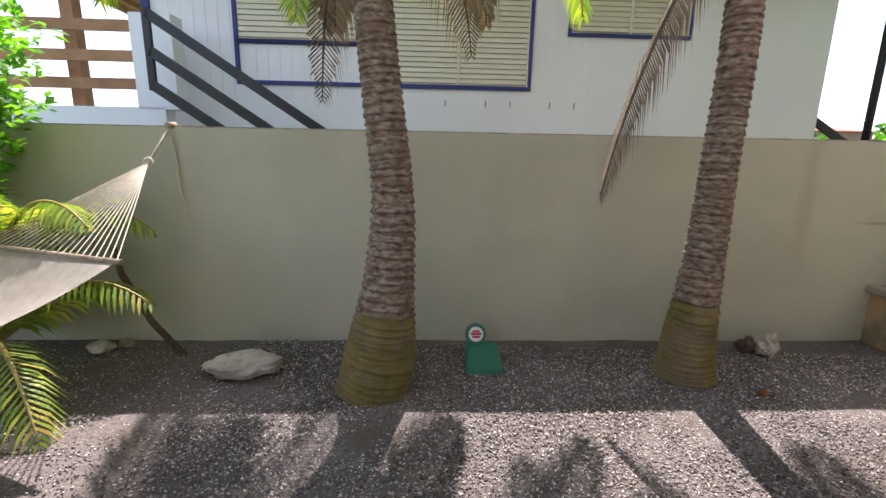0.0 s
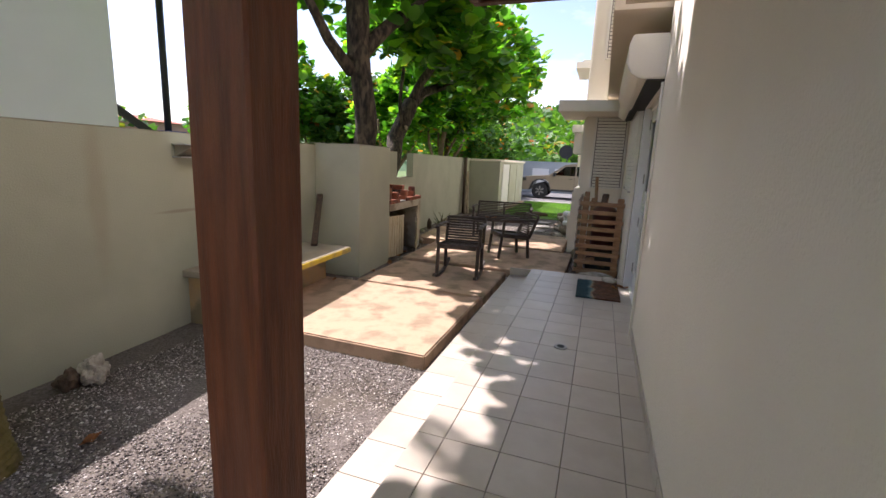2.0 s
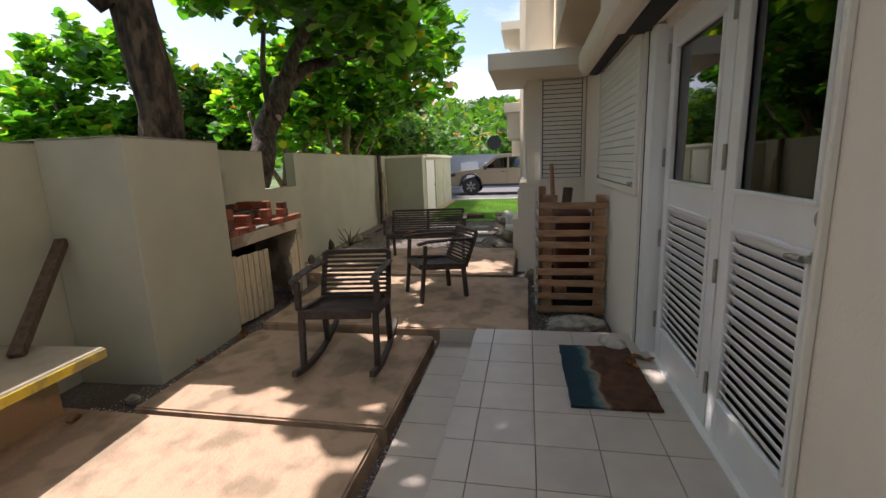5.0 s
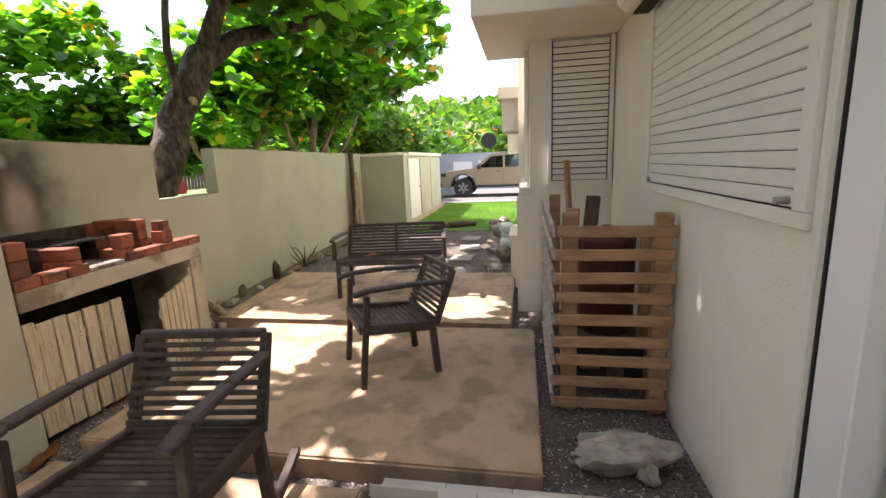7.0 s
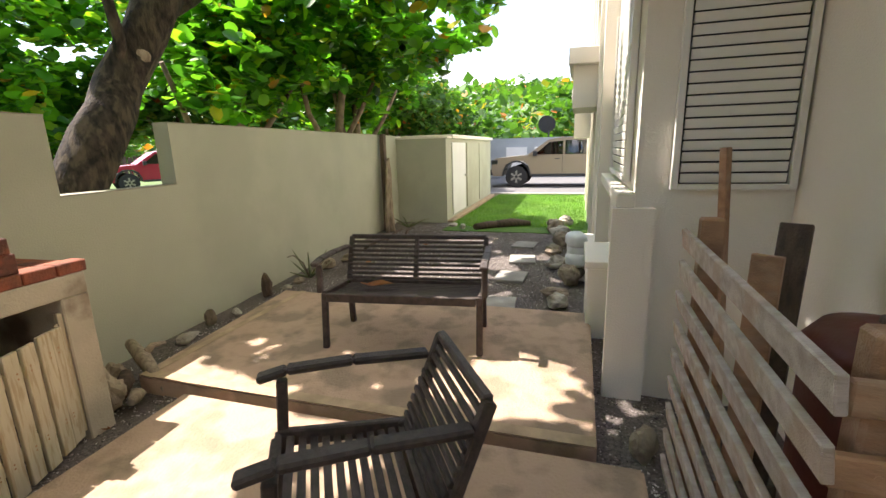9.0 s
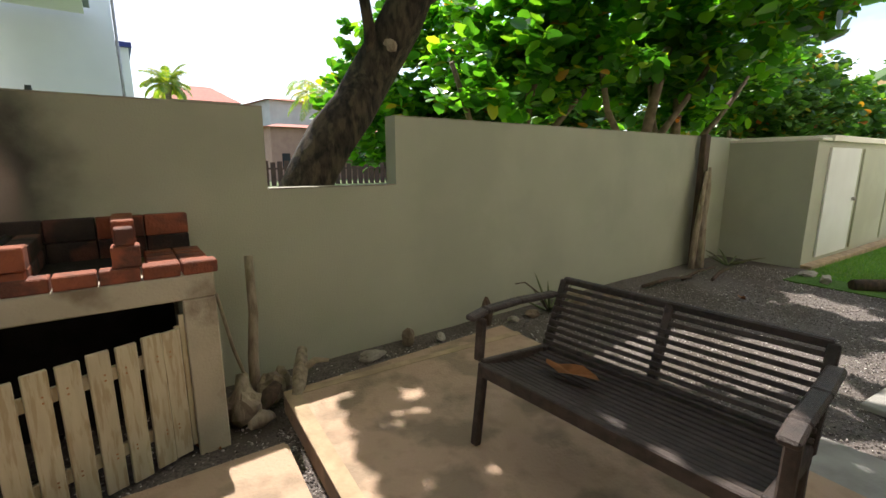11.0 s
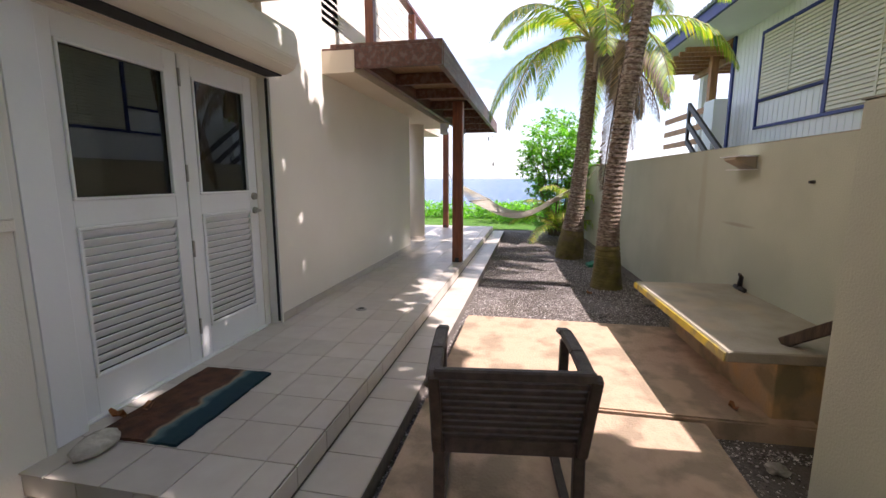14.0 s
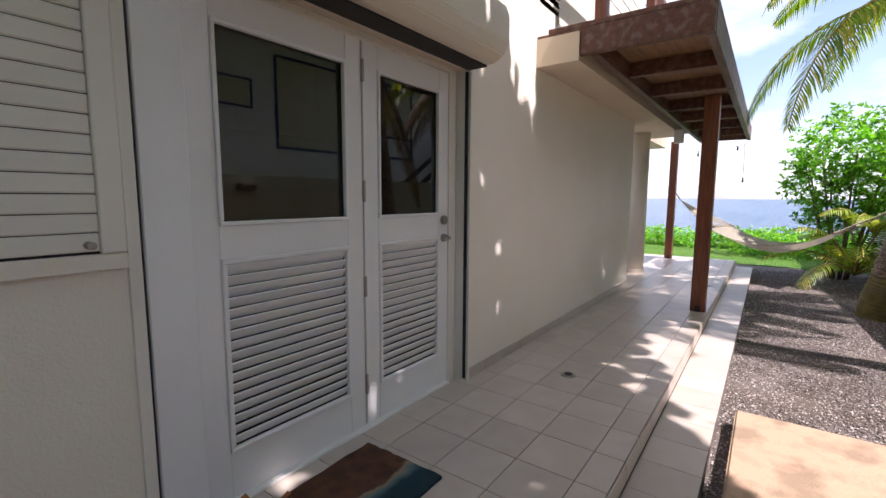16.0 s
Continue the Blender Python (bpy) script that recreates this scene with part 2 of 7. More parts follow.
M["brick_sooty"] = mat("brick_sooty", (0.05, 0.035, 0.03), (0.02, 0.018, 0.017), 8, 0.9, 0.9, 0.6, 80, rand=0.3, coarse=(0.16, 0.06, 0.04), coarse_scale=5, coarse_amt=0.6)
M["ash"] = mat("ash", (0.30, 0.27, 0.24), (0.08, 0.07, 0.06), 12, 0.9, 0.95, 0.6, 60)
# soot on hearth and grill; also the painted-in shade of the store
M["soot_and_shade"] = mat("soot_and_shade", (0.012, 0.011, 0.010), (0.03, 0.028, 0.025), 9, 0.8, 0.95, 0.3, 60)
M["bbq_plaster"] = mat("bbq_plaster", (0.50, 0.45, 0.34), (0.40, 0.35, 0.26), 4, 0.8, 0.85, 0.3, 80, coarse=(0.17, 0.12, 0.08), coarse_scale=3.2, coarse_amt=0.8)
M["cream_wood"] = mat("cream_wood", (0.60, 0.53, 0.37), (0.50, 0.43, 0.29), 4, 0.8, 0.7, 0.25, 60, rand=0.06, stretch=(8, 8, 1), coarse=(0.34, 0.22, 0.10), coarse_scale=7, coarse_amt=0.5)
M["dark_wood"] = mat("dark_wood", (0.060, 0.040, 0.031), (0.028, 0.019, 0.015), 6, 0.9, 0.55, 0.5, 50, rand=0.2, stretch=(6, 6, 6), coarse=(0.085, 0.062, 0.05), coarse_scale=2, coarse_amt=0.6)
M["post_wood"] = mat("post_wood", (0.25, 0.075, 0.030), (0.13, 0.036, 0.017), 5, 0.9, 0.42, 0.3, 30, stretch=(9, 9, 0.9), coarse=(0.20, 0.085, 0.05), coarse_scale=1.5, coarse_amt=0.4)
M["beam_wood"] = mat("beam_wood", (0.14, 0.048, 0.024), (0.07, 0.027, 0.016), 5, 0.9, 0.5, 0.4, 40, stretch=(1, 8, 8), coarse=(0.26, 0.20, 0.16), coarse_scale=2.5, coarse_amt=0.35)
M["plank_ceiling"] = mat("plank_ceiling", (0.30, 0.17, 0.085), (0.17, 0.10, 0.05), 4, 0.8, 0.6, 0.2, 40, stretch=(1, 7, 1))
M["crate_grey"] = mat("crate_grey", (0.50, 0.43, 0.37), (0.33, 0.26, 0.21), 5, 0.9, 0.8, 0.5, 50, rand=0.12, stretch=(5, 1.2, 5), coarse=(0.40, 0.27, 0.18), coarse_scale=2, coarse_amt=0.5)
M["drum_red"] = mat("drum_red", (0.12, 0.024, 0.015), (0.09, 0.020, 0.014), 5, 0.7, 0.5, 0.2, 40, coarse=(0.07, 0.03, 0.02), coarse_scale=4, coarse_amt=0.5)
M["crate_wood"] = mat("crate_wood", (0.46, 0.25, 0.13), (0.29, 0.15, 0.08), 5, 0.9, 0.65, 0.4, 50, rand=0.15, stretch=(5, 1.2, 5), coarse=(0.44, 0.30, 0.19), coarse_scale=3, coarse_amt=0.5)
M["white_paint"] = mat("white_paint", (0.80, 0.79, 0.76), (0.72, 0.71, 0.67), 2, 0.7, 0.42, 0.06, 40)
M["door_paint"] = mat("door_paint", (0.82, 0.82, 0.82), (0.74, 0.74, 0.735), 2, 0.6, 0.38, 0.05, 40)
M["shutter"] = mat("shutter", (0.76, 0.73, 0.66), (0.70, 0.67, 0.60), 2, 0.6, 0.5, 0.05, 40, rand=0.02)
# near-black: shade of gaps and openings as colour, plus black rubber and bulbs
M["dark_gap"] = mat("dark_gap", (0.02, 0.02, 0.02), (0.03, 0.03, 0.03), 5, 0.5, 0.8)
M["steel"] = mat("steel", (0.42, 0.40, 0.37), (0.25, 0.24, 0.22), 20, 0.6, 0.35, 0.1, 60, metal=0.9)
M["nb_white"] = mat("nb_white", (0.86, 0.85, 0.84), (0.78, 0.77, 0.76), 0.9, 0.7, 0.8, 0.15, 60)
M["nb_cream"] = mat("nb_cream", (0.70, 0.65, 0.50), (0.64, 0.59, 0.44), 2, 0.6, 0.6, 0.05, 50)
M["nb_blue"] = mat("nb_blue", (0.016, 0.030, 0.19), (0.012, 0.02, 0.12), 5, 0.6, 0.5, 0.1, 40)
M["dark_metal"] = mat("dark_metal", (0.014, 0.013, 0.016), (0.03, 0.025, 0.02), 8, 0.7, 0.5, 0.1, 50)
M["dark_door"] = mat("dark_door", (0.030, 0.022, 0.018), (0.018, 0.014, 0.012), 4, 0.8, 0.7, 0.3, 30)
M["roof_metal"] = mat("roof_metal", (0.22, 0.26, 0.24), (0.12, 0.14, 0.13), 4, 0.8, 0.5, 0.1, 40)
M["orange_wood"] = mat("orange_wood", (0.42, 0.20, 0.08), (0.26, 0.12, 0.05), 4, 0.8, 0.6, 0.2, 40, stretch=(1, 6, 1))
M["palm_bark"] = mat("palm_bark", (0.42, 0.33, 0.25), (0.10, 0.065, 0.045), 4, 0.95, 0.9, 1.0, 34, stretch=(5, 5, 12), coarse=(0.20, 0.12, 0.08), coarse_scale=1.4, coarse_amt=0.7)
M["palm_moss"] = mat("palm_moss", (0.20, 0.155, 0.045), (0.09, 0.08, 0.025), 7, 0.9, 0.95, 0.9, 60, coarse=(0.20, 0.14, 0.09), coarse_scale=4, coarse_amt=0.6)
M["bark"] = mat("bark", (0.065, 0.047, 0.032), (0.012, 0.010, 0.008), 9, 1.0, 0.95, 1.0, 26, stretch=(2.6, 2.6, 1.0), coarse=(0.20, 0.155, 0.10), coarse_scale=5, coarse_amt=0.35)
M["branch"] = mat("branch", (0.24, 0.17, 0.11), (0.10, 0.07, 0.045), 9, 0.9, 0.9, 0.6, 40)
M["driftwood"] = mat("driftwood", (0.40, 0.32, 0.23), (0.20, 0.15, 0.10), 8, 0.9, 0.85, 0.6, 50, stretch=(4, 4, 0.8))
M["grey_wood"] = mat("grey_wood", (0.13, 0.085, 0.055), (0.06, 0.04, 0.03), 8, 0.9, 0.9, 0.6, 50, stretch=(4, 4, 0.8))
M["stone_pale"] = mat("stone_pale", (0.52, 0.47, 0.39), (0.30, 0.27, 0.22), 9, 0.9, 0.9, 0.9, 30, rand=0.1, coarse=(0.18, 0.15, 0.12), coarse_scale=7, coarse_amt=0.6)
M["stone_brown"] = mat("stone_brown", (0.34, 0.27, 0.19), (0.16, 0.12, 0.085), 7, 0.9, 0.9, 0.9, 30, rand=0.2)
M["paver"] = mat("paver", (0.36, 0.34, 0.30), (0.22, 0.205, 0.18), 5, 0.8, 0.85, 0.4, 50, rand=0.1)
M["rope"] = mat("rope", (0.62, 0.56, 0.44), (0.42, 0.37, 0.28), 30, 0.7, 0.85, 0.4, 150)
M["hammock_cloth"] = mat("hammock_cloth", (0.66, 0.61, 0.52), (0.50, 0.45, 0.37), 18, 0.7, 0.9, 0.5, 220, transl=0.25)
M["plastic_green"] = mat("plastic_green", (0.012, 0.17, 0.11), (0.01, 0.11, 0.075), 5, 0.6, 0.4, 0.05, 40)
M["red_print"] = mat("red_print", (0.45, 0.02, 0.03), (0.35, 0.02, 0.03), 5, 0.5, 0.5)
M["white_plain"] = mat("white_plain", (0.75, 0.75, 0.73), (0.65, 0.65, 0.63), 6, 0.5, 0.5)
M["mat_brown"] = mat("mat_brown", (0.12, 0.045, 0.022), (0.05, 0.02, 0.012), 9, 0.9, 1.0, 1.0, 150)
M["lawn"] = mat("lawn", (0.085, 0.20, 0.02), (0.05, 0.12, 0.012), 40, 0.9, 0.95, 0.9, 160, coarse=(0.14, 0.24, 0.03), coarse_scale=1.5, coarse_amt=0.5)
M["blade"] = leaf_mat("blade", [(0.0, (0.05, 0.15, 0.012)), (0.5, (0.09, 0.22, 0.02)), (1.0, (0.16, 0.28, 0.04))], 0.6, 0.3)
M["field"] = mat("field", (0.10, 0.17, 0.035), (0.07, 0.10, 0.03), 0.5, 0.9, 0.95, coarse=(0.17, 0.15, 0.08), coarse_scale=0.08, coarse_amt=0.5)
M["concrete"] = mat("concrete", (0.40, 0.38, 0.35), (0.30, 0.285, 0.26), 3, 0.8, 0.85, 0.3, 60)
M["grey_wall"] = mat("grey_wall", (0.36, 0.39, 0.40), (0.31, 0.335, 0.345), 1.5, 0.7, 0.85, 0.2, 60)
M["asphalt"] = mat("asphalt", (0.17, 0.165, 0.16), (0.12, 0.115, 0.11), 12, 0.8, 0.9, 0.4, 90)
M["dry_leaf"] = mat("dry_leaf", (0.42, 0.17, 0.05), (0.22, 0.09, 0.035), 12, 0.8, 0.7, 0.5, 60, rand=0.25)
M["car_tan"] = mat("car_tan", (0.36, 0.29, 0.21), (0.34, 0.27, 0.195), 2, 0.5, 0.25, 0.0, spec=0.7, metal=0.3)
M["car_red"] = mat("car_red", (0.36, 0.03, 0.05), (0.30, 0.025, 0.04), 2, 0.5, 0.25)
M["tyre"] = mat("tyre", (0.02, 0.02, 0.02), (0.03, 0.03, 0.03), 20, 0.6, 0.85)
M["black_plastic"] = mat("black_plastic", (0.03, 0.03, 0.032), (0.02, 0.02, 0.022), 10, 0.6, 0.5)
M["red_roof"] = mat("red_roof", (0.42, 0.12, 0.07), (0.30, 0.08, 0.05), 4, 0.8, 0.8)
M["pink_wall"] = mat("pink_wall", (0.42, 0.26, 0.19), (0.34, 0.20, 0.15), 2, 0.7, 0.85)
M["far_wall"] = mat("far_wall", (0.60, 0.58, 0.53), (0.50, 0.48, 0.44), 1, 0.7, 0.85)
M["far_fence"] = mat("far_fence", (0.10, 0.055, 0.04), (0.06, 0.035, 0.028), 3, 0.8, 0.9)
M["far_hill"] = mat("far_hill", (0.055, 0.11, 0.035), (0.03, 0.06, 0.022), 0.25, 1.0, 1.0, coarse=(0.09, 0.15, 0.05), coarse_scale=0.07, coarse_amt=0.6)
# dark tone holds the dimness of the unlit room
M["room_shade"] = mat("room_shade", (0.10, 0.10, 0.095), (0.07, 0.07, 0.065), 1, 0.6, 0.9)
M["room_pale"] = mat("room_pale", (0.42, 0.44, 0.38), (0.36, 0.38, 0.33), 1, 0.6, 0.9)
M["sea_leaf"] = leaf_mat("sea_leaf", [(0.0, (0.025, 0.09, 0.012)), (0.4, (0.05, 0.17, 0.018)), (0.75, (0.11, 0.28, 0.022)), (0.955, (0.19, 0.34, 0.025)), (0.985, (0.36, 0.30, 0.03)), (1.0, (0.42, 0.12, 0.02))], 0.32, 0.5)
M["far_leaf"] = leaf_mat("far_leaf", [(0.0, (0.030, 0.085, 0.015)), (0.5, (0.055, 0.14, 0.022)), (0.92, (0.10, 0.21, 0.03)), (0.97, (0.28, 0.22, 0.03)), (1.0, (0.45, 0.10, 0.02))], 0.5, 0.35)
M["bush_leaf"] = leaf_mat("bush_leaf", [(0.0, (0.06, 0.19, 0.015)), (0.5, (0.12, 0.32, 0.025)), (1.0, (0.22, 0.45, 0.04))], 0.4, 0.35)
M["frond_leaf"] = leaf_mat("frond_leaf", [(0.0, (0.09, 0.17, 0.02)), (0.45, (0.18, 0.28, 0.03)), (0.8, (0.33, 0.38, 0.05)), (1.0, (0.50, 0.38, 0.07))], 0.4, 0.3)
M["frond_dead"] = leaf_mat("frond_dead", [(0.0, (0.10, 0.075, 0.065)), (0.5, (0.20, 0.14, 0.11)), (1.0, (0.30, 0.20, 0.13))], 0.7, 0.1)
M["rachis"] = mat("rachis", (0.34, 0.30, 0.07), (0.24, 0.18, 0.06), 10, 0.7, 0.5)
M["pebble"] = leaf_mat("pebble", [(0.0, (0.05, 0.04, 0.035)), (0.3, (0.16, 0.13, 0.115)), (0.65, (0.33, 0.28, 0.25)), (0.92, (0.55, 0.49, 0.45)), (1.0, (0.8, 0.76, 0.7))], 0.8, 0.0)


def glass_mat(name, tint, alpha):
    """A pane: clear with a mirror's gloss that grows at a slant."""
    m, nt, b = nodes_of(name)
    ln, N = nt.links.new, nt.nodes.new
    fr = N("ShaderNodeFresnel")
    fr.inputs["IOR"].default_value = 1.5
    gl = N("ShaderNodeBsdfGlossy")
    gl.inputs["Roughness"].default_value = 0.02
    tp = N("ShaderNodeBsdfTransparent")
    tp.inputs["Color"].default_value = (*tint, 1)
    ms = N("ShaderNodeMixShader")
    ml = N("ShaderNodeMath")
    ml.operation = "MULTIPLY_ADD"
    ml.inputs[1].default_value, ml.inputs[2].default_value = 1.3, alpha
    ln(fr.outputs["Fac"], ml.inputs[0])
    ln(ml.outputs[0], ms.inputs["Fac"])
    ln(tp.outputs["BSDF"], ms.inputs[1])
    ln(gl.outputs["BSDF"], ms.inputs[2])
    ln(ms.outputs["Shader"], nt.nodes["Material Output"].inputs["Surface"])
    return m


M["glass"] = glass_mat("glass", (0.30, 0.34, 0.33), 0.05)
M["car_glass"] = glass_mat("car_glass", (0.10, 0.12, 0.13), 0.08)


def sea_mat():
    m, nt, b = nodes_of("sea")
    ln, N = nt.links.new, nt.nodes.new
    b.inputs["Base Color"].default_value = (0.012, 0.055, 0.11, 1)
    b.inputs["Roughness"].default_value = 0.22
    co = N("ShaderNodeTexCoord")
    mp = N("ShaderNodeMapping")
    mp.inputs["Scale"].default_value = (0.5, 0.14, 1)
    n1 = N("ShaderNodeTexNoise")
    n1.inputs["Scale"].default_value, n1.inputs["Detail"].default_value = 0.8, 8.0
    bp = N("ShaderNodeBump")
    bp.inputs["Strength"].default_value, bp.inputs["Distance"].default_value = 1.0, 1.2
    ln(co.outputs["Object"], mp.inputs["Vector"])
    ln(mp.outputs["Vector"], n1.inputs["Vector"])
    ln(n1.outputs["Fac"], bp.inputs["Height"])
    ln(bp.outputs["Normal"], b.inputs["Normal"])
    rp = N("ShaderNodeMapRange")
    rp.inputs["From Min"].default_value, rp.inputs["From Max"].default_value = 0.60, 0.66
    ln(n1.outputs["Fac"], rp.inputs["Value"])
    mx = N("ShaderNodeMix")
    mx.data_type = "RGBA"
    mx.inputs["A"].default_value, mx.inputs["B"].default_value = (0.014, 0.062, 0.12, 1), (0.10, 0.20, 0.28, 1)
    ln(rp.outputs["Result"], mx.inputs["Factor"])
    ln(mx.outputs["Result"], b.inputs["Base Color"])
    return m


M["sea"] = sea_mat()


def plaster_with_marks(name, base, marks):
    """Wall paint with worn marks: each mark is (x, y, z, rx, ry, rz, colour, amount) in the object's own metres."""
    m = mat(name, base, [c * 0.9 for c in base], 1.6, 0.8, 0.85, 0.25, 90, coarse=[c * 0.78 for c in base], coarse_scale=0.8, coarse_amt=0.35)
    nt = m.node_tree
    ln, N = nt.links.new, nt.nodes.new
    b = nt.nodes["Principled BSDF"]
    col = b.inputs["Base Color"].links[0].from_socket
    co = N("ShaderNodeTexCoord")
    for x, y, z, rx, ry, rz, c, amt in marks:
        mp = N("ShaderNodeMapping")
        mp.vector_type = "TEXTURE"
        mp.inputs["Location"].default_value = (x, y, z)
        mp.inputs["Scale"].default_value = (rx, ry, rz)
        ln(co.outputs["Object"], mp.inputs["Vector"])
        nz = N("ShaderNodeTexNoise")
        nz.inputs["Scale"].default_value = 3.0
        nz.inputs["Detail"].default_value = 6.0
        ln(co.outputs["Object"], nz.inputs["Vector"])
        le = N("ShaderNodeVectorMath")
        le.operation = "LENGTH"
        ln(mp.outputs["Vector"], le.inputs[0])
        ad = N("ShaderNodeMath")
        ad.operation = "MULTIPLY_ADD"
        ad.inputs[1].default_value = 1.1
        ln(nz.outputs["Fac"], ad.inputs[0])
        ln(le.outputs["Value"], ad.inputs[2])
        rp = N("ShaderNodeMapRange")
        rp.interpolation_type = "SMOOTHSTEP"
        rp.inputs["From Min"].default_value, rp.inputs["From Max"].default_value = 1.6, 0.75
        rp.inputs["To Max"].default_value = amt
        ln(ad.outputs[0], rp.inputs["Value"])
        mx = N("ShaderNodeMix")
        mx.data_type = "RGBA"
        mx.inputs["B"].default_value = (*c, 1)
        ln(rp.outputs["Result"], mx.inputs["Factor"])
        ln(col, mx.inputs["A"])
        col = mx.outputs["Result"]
    ln(col, b.inputs["Base Color"])
    return m


# ---- the large structure ----
GR, SL, PT, LT = -0.03, 0.09, 0.20, 0.08
WALL_AT, WALL_RZ, WALL_TOP = (0.8, 5.53, 0), 3.6, 1.73
WM = pose(*WALL_AT, 0, 0, WALL_RZ)

bm = bmesh.new()
bx(bm, -13, 1500, -1500, 1500, -3.2, -0.07)
solid("ground", bm, M["field"], "flat ground of thin grass and soil reaching the hills", "ground", "structure")
bm = bmesh.new()
bx(bm, -3500, -10.5, -3500, 3500, -3.4, -3.0)
solid("water", bm, M["sea"], "open blue sea with small whitecaps behind the hedge", "sea", "structure")

bm = bmesh.new()
nx, ny = 110, 34
grid = [[bm.verts.new((-4.2 + 20.6 * i / nx, 1.3 + 5.3 * j / ny,
        GR + 0.012 * noise.noise(Vector((i * 0.23, j * 0.23, 0))) + 0.010 * noise.noise(Vector((i * 0.9, j * 0.9, 3))))) for j in range(ny + 1)] for i in range(nx + 1)]
for i in range(nx):
    for j in range(ny):
        bm.faces.new((grid[i][j], grid[i + 1][j], grid[i + 1][j + 1], grid[i][j + 1])).smooth = True
solid("gravel_bed", bm, M["gravel_base"], "grey-brown gravel bed between the tiled path and the garden wall", "gravel", "structure")


def lawn(x0, x1, y0, y1, name):
    bm = bmesh.new()
    bx(bm, x0, x1, y0, y1, -0.068, GR + 0.012)
    solid(name, bm, M["lawn"], "mown green lawn", "lawn", "structure")


lawn(15.45, 21.7, 2.7, 5.3, "lawn")
lawn(-12.5, -4.1, -6.0, 6.2, "lawn")
bm = bmesh.new()
bx(bm, 21.9, 40, -14, 9, -0.068, -0.035)
solid("driveway", bm, M["asphalt"], "grey concrete driveway behind the lawn", "driveway", "structure")
bm = bmesh.new()
bx(bm, 21.7, 21.9, -4, 6.2, -0.068, 0.03, bevel=0.01)
solid("kerb", bm, M["concrete"], "low pale concrete kerb along the driveway", "kerb", "structure")

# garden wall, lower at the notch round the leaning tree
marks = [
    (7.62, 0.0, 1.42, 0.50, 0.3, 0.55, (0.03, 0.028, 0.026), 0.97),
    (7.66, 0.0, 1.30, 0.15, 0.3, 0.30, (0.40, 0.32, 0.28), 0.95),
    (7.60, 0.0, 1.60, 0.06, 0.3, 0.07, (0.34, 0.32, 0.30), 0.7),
    (3.75, 0.0, 1.05, 0.35, 0.3, 0.02, (0.27, 0.23, 0.17), 0.7),
    (3.0, 0.0, 1.25, 0.10, 0.3, 0.9, (0.33, 0.26, 0.17), 0.4),
]
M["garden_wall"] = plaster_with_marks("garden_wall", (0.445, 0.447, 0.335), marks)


def wall_run(bm, u0, u1, z1):
    bx(bm, u0, u1, 0.0, 0.15, -0.3, z1)


bm = bmesh.new()
for u0, u1, z1 in ((-5.2, 8.93, WALL_TOP), (8.93, 9.87, 1.225), (9.87, 31.0, WALL_TOP)):
    wall_run(bm, u0, u1, z1)
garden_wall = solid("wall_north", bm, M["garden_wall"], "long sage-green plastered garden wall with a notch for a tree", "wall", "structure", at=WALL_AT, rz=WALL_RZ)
bm = bmesh.new()
for u0, u1, z1 in ((-5.2, 5.94, WALL_TOP), (6.98, 8.93, WALL_TOP), (8.936, 9.864, 1.225), (9.87, 31.0, WALL_TOP)):
    bx(bm, u0, u1, -0.003, 0.153, z1 + 0.0005, z1 + 0.008)
part("coping", bm, M["wall_top"], garden_wall, "weathered dark top skin of the wall")
bm = bmesh.new()
bx(bm, 5.94, 6.98, -0.665, -0.003, -0.3, 1.755, bevel=0.006)
part("pier", bm, M["wall_green"], garden_wall, "thick sage-green masonry pier beside the barbecue")
bm = bmesh.new()
bx(bm, 5.935, 6.985, -0.67, 0.153, 1.756, 1.763)
part("pier_top", bm, M["wall_top"], garden_wall)

# tiled path and steps
bm = bmesh.new()
bx(bm, -2.9, 7.50, -3.0, 2.98, -0.06, PT - 0.009)
bx(bm, -2.9, 7.69, 2.98, 3.29, -0.06, LT - 0.009)
bx(bm, 7.50, 7.69, 1.30, 2.98, -0.06, LT - 0.009)
path = solid("floor", bm, M["grout"], "raised path of pale beige square tiles with one step along its side", "tiled path", "structure")

# slabs of tinted concrete
def slab(x0, x1, y0, y1, z, top2=None):
    me = bmesh.new()
    vs = bx(me, x0, x1, y0, y1, -0.12, z)
    if top2:
        for v in vs:
            if v.co.y > (y0 + y1) / 2:
                v.co.y += top2 * (v.co.x - x0) / (x1 - x0)
    bmesh.ops.bevel(me, geom=list(me.edges), offset=0.012, segments=2, affect="EDGES")
    for v in me.verts:
        v.co.x += 0.006 * noise.noise(v.co * 3)
        v.co.y += 0.006 * noise.noise(v.co * 3 + Vector((9, 0, 0)))
    return solid("slab", me, M["slab"], "ochre-tinted concrete paving slab with dark mould stains", "concrete slab", "structure")


slab(4.56, 6.24, 3.38, 5.60, SL)
slab(6.29, 7.60, 3.36, 4.99, SL)
slab(7.77, 9.52, 2.585, 5.05, SL, 0.05)
slab(9.61, 11.38, 2.77, 5.58, SL, 0.16)
bm = bmesh.new()
bx(bm, 9.61, 9.69, 2.775, 5.57, SL + 0.001, SL + 0.004)
bx(bm, 9.69, 11.38, 5.50, 5.56, SL + 0.001, SL + 0.004)
solid("slab_edge", bm, M["slab_rim"], "paler worn edge strip of a concrete slab", "concrete edge", "structure")

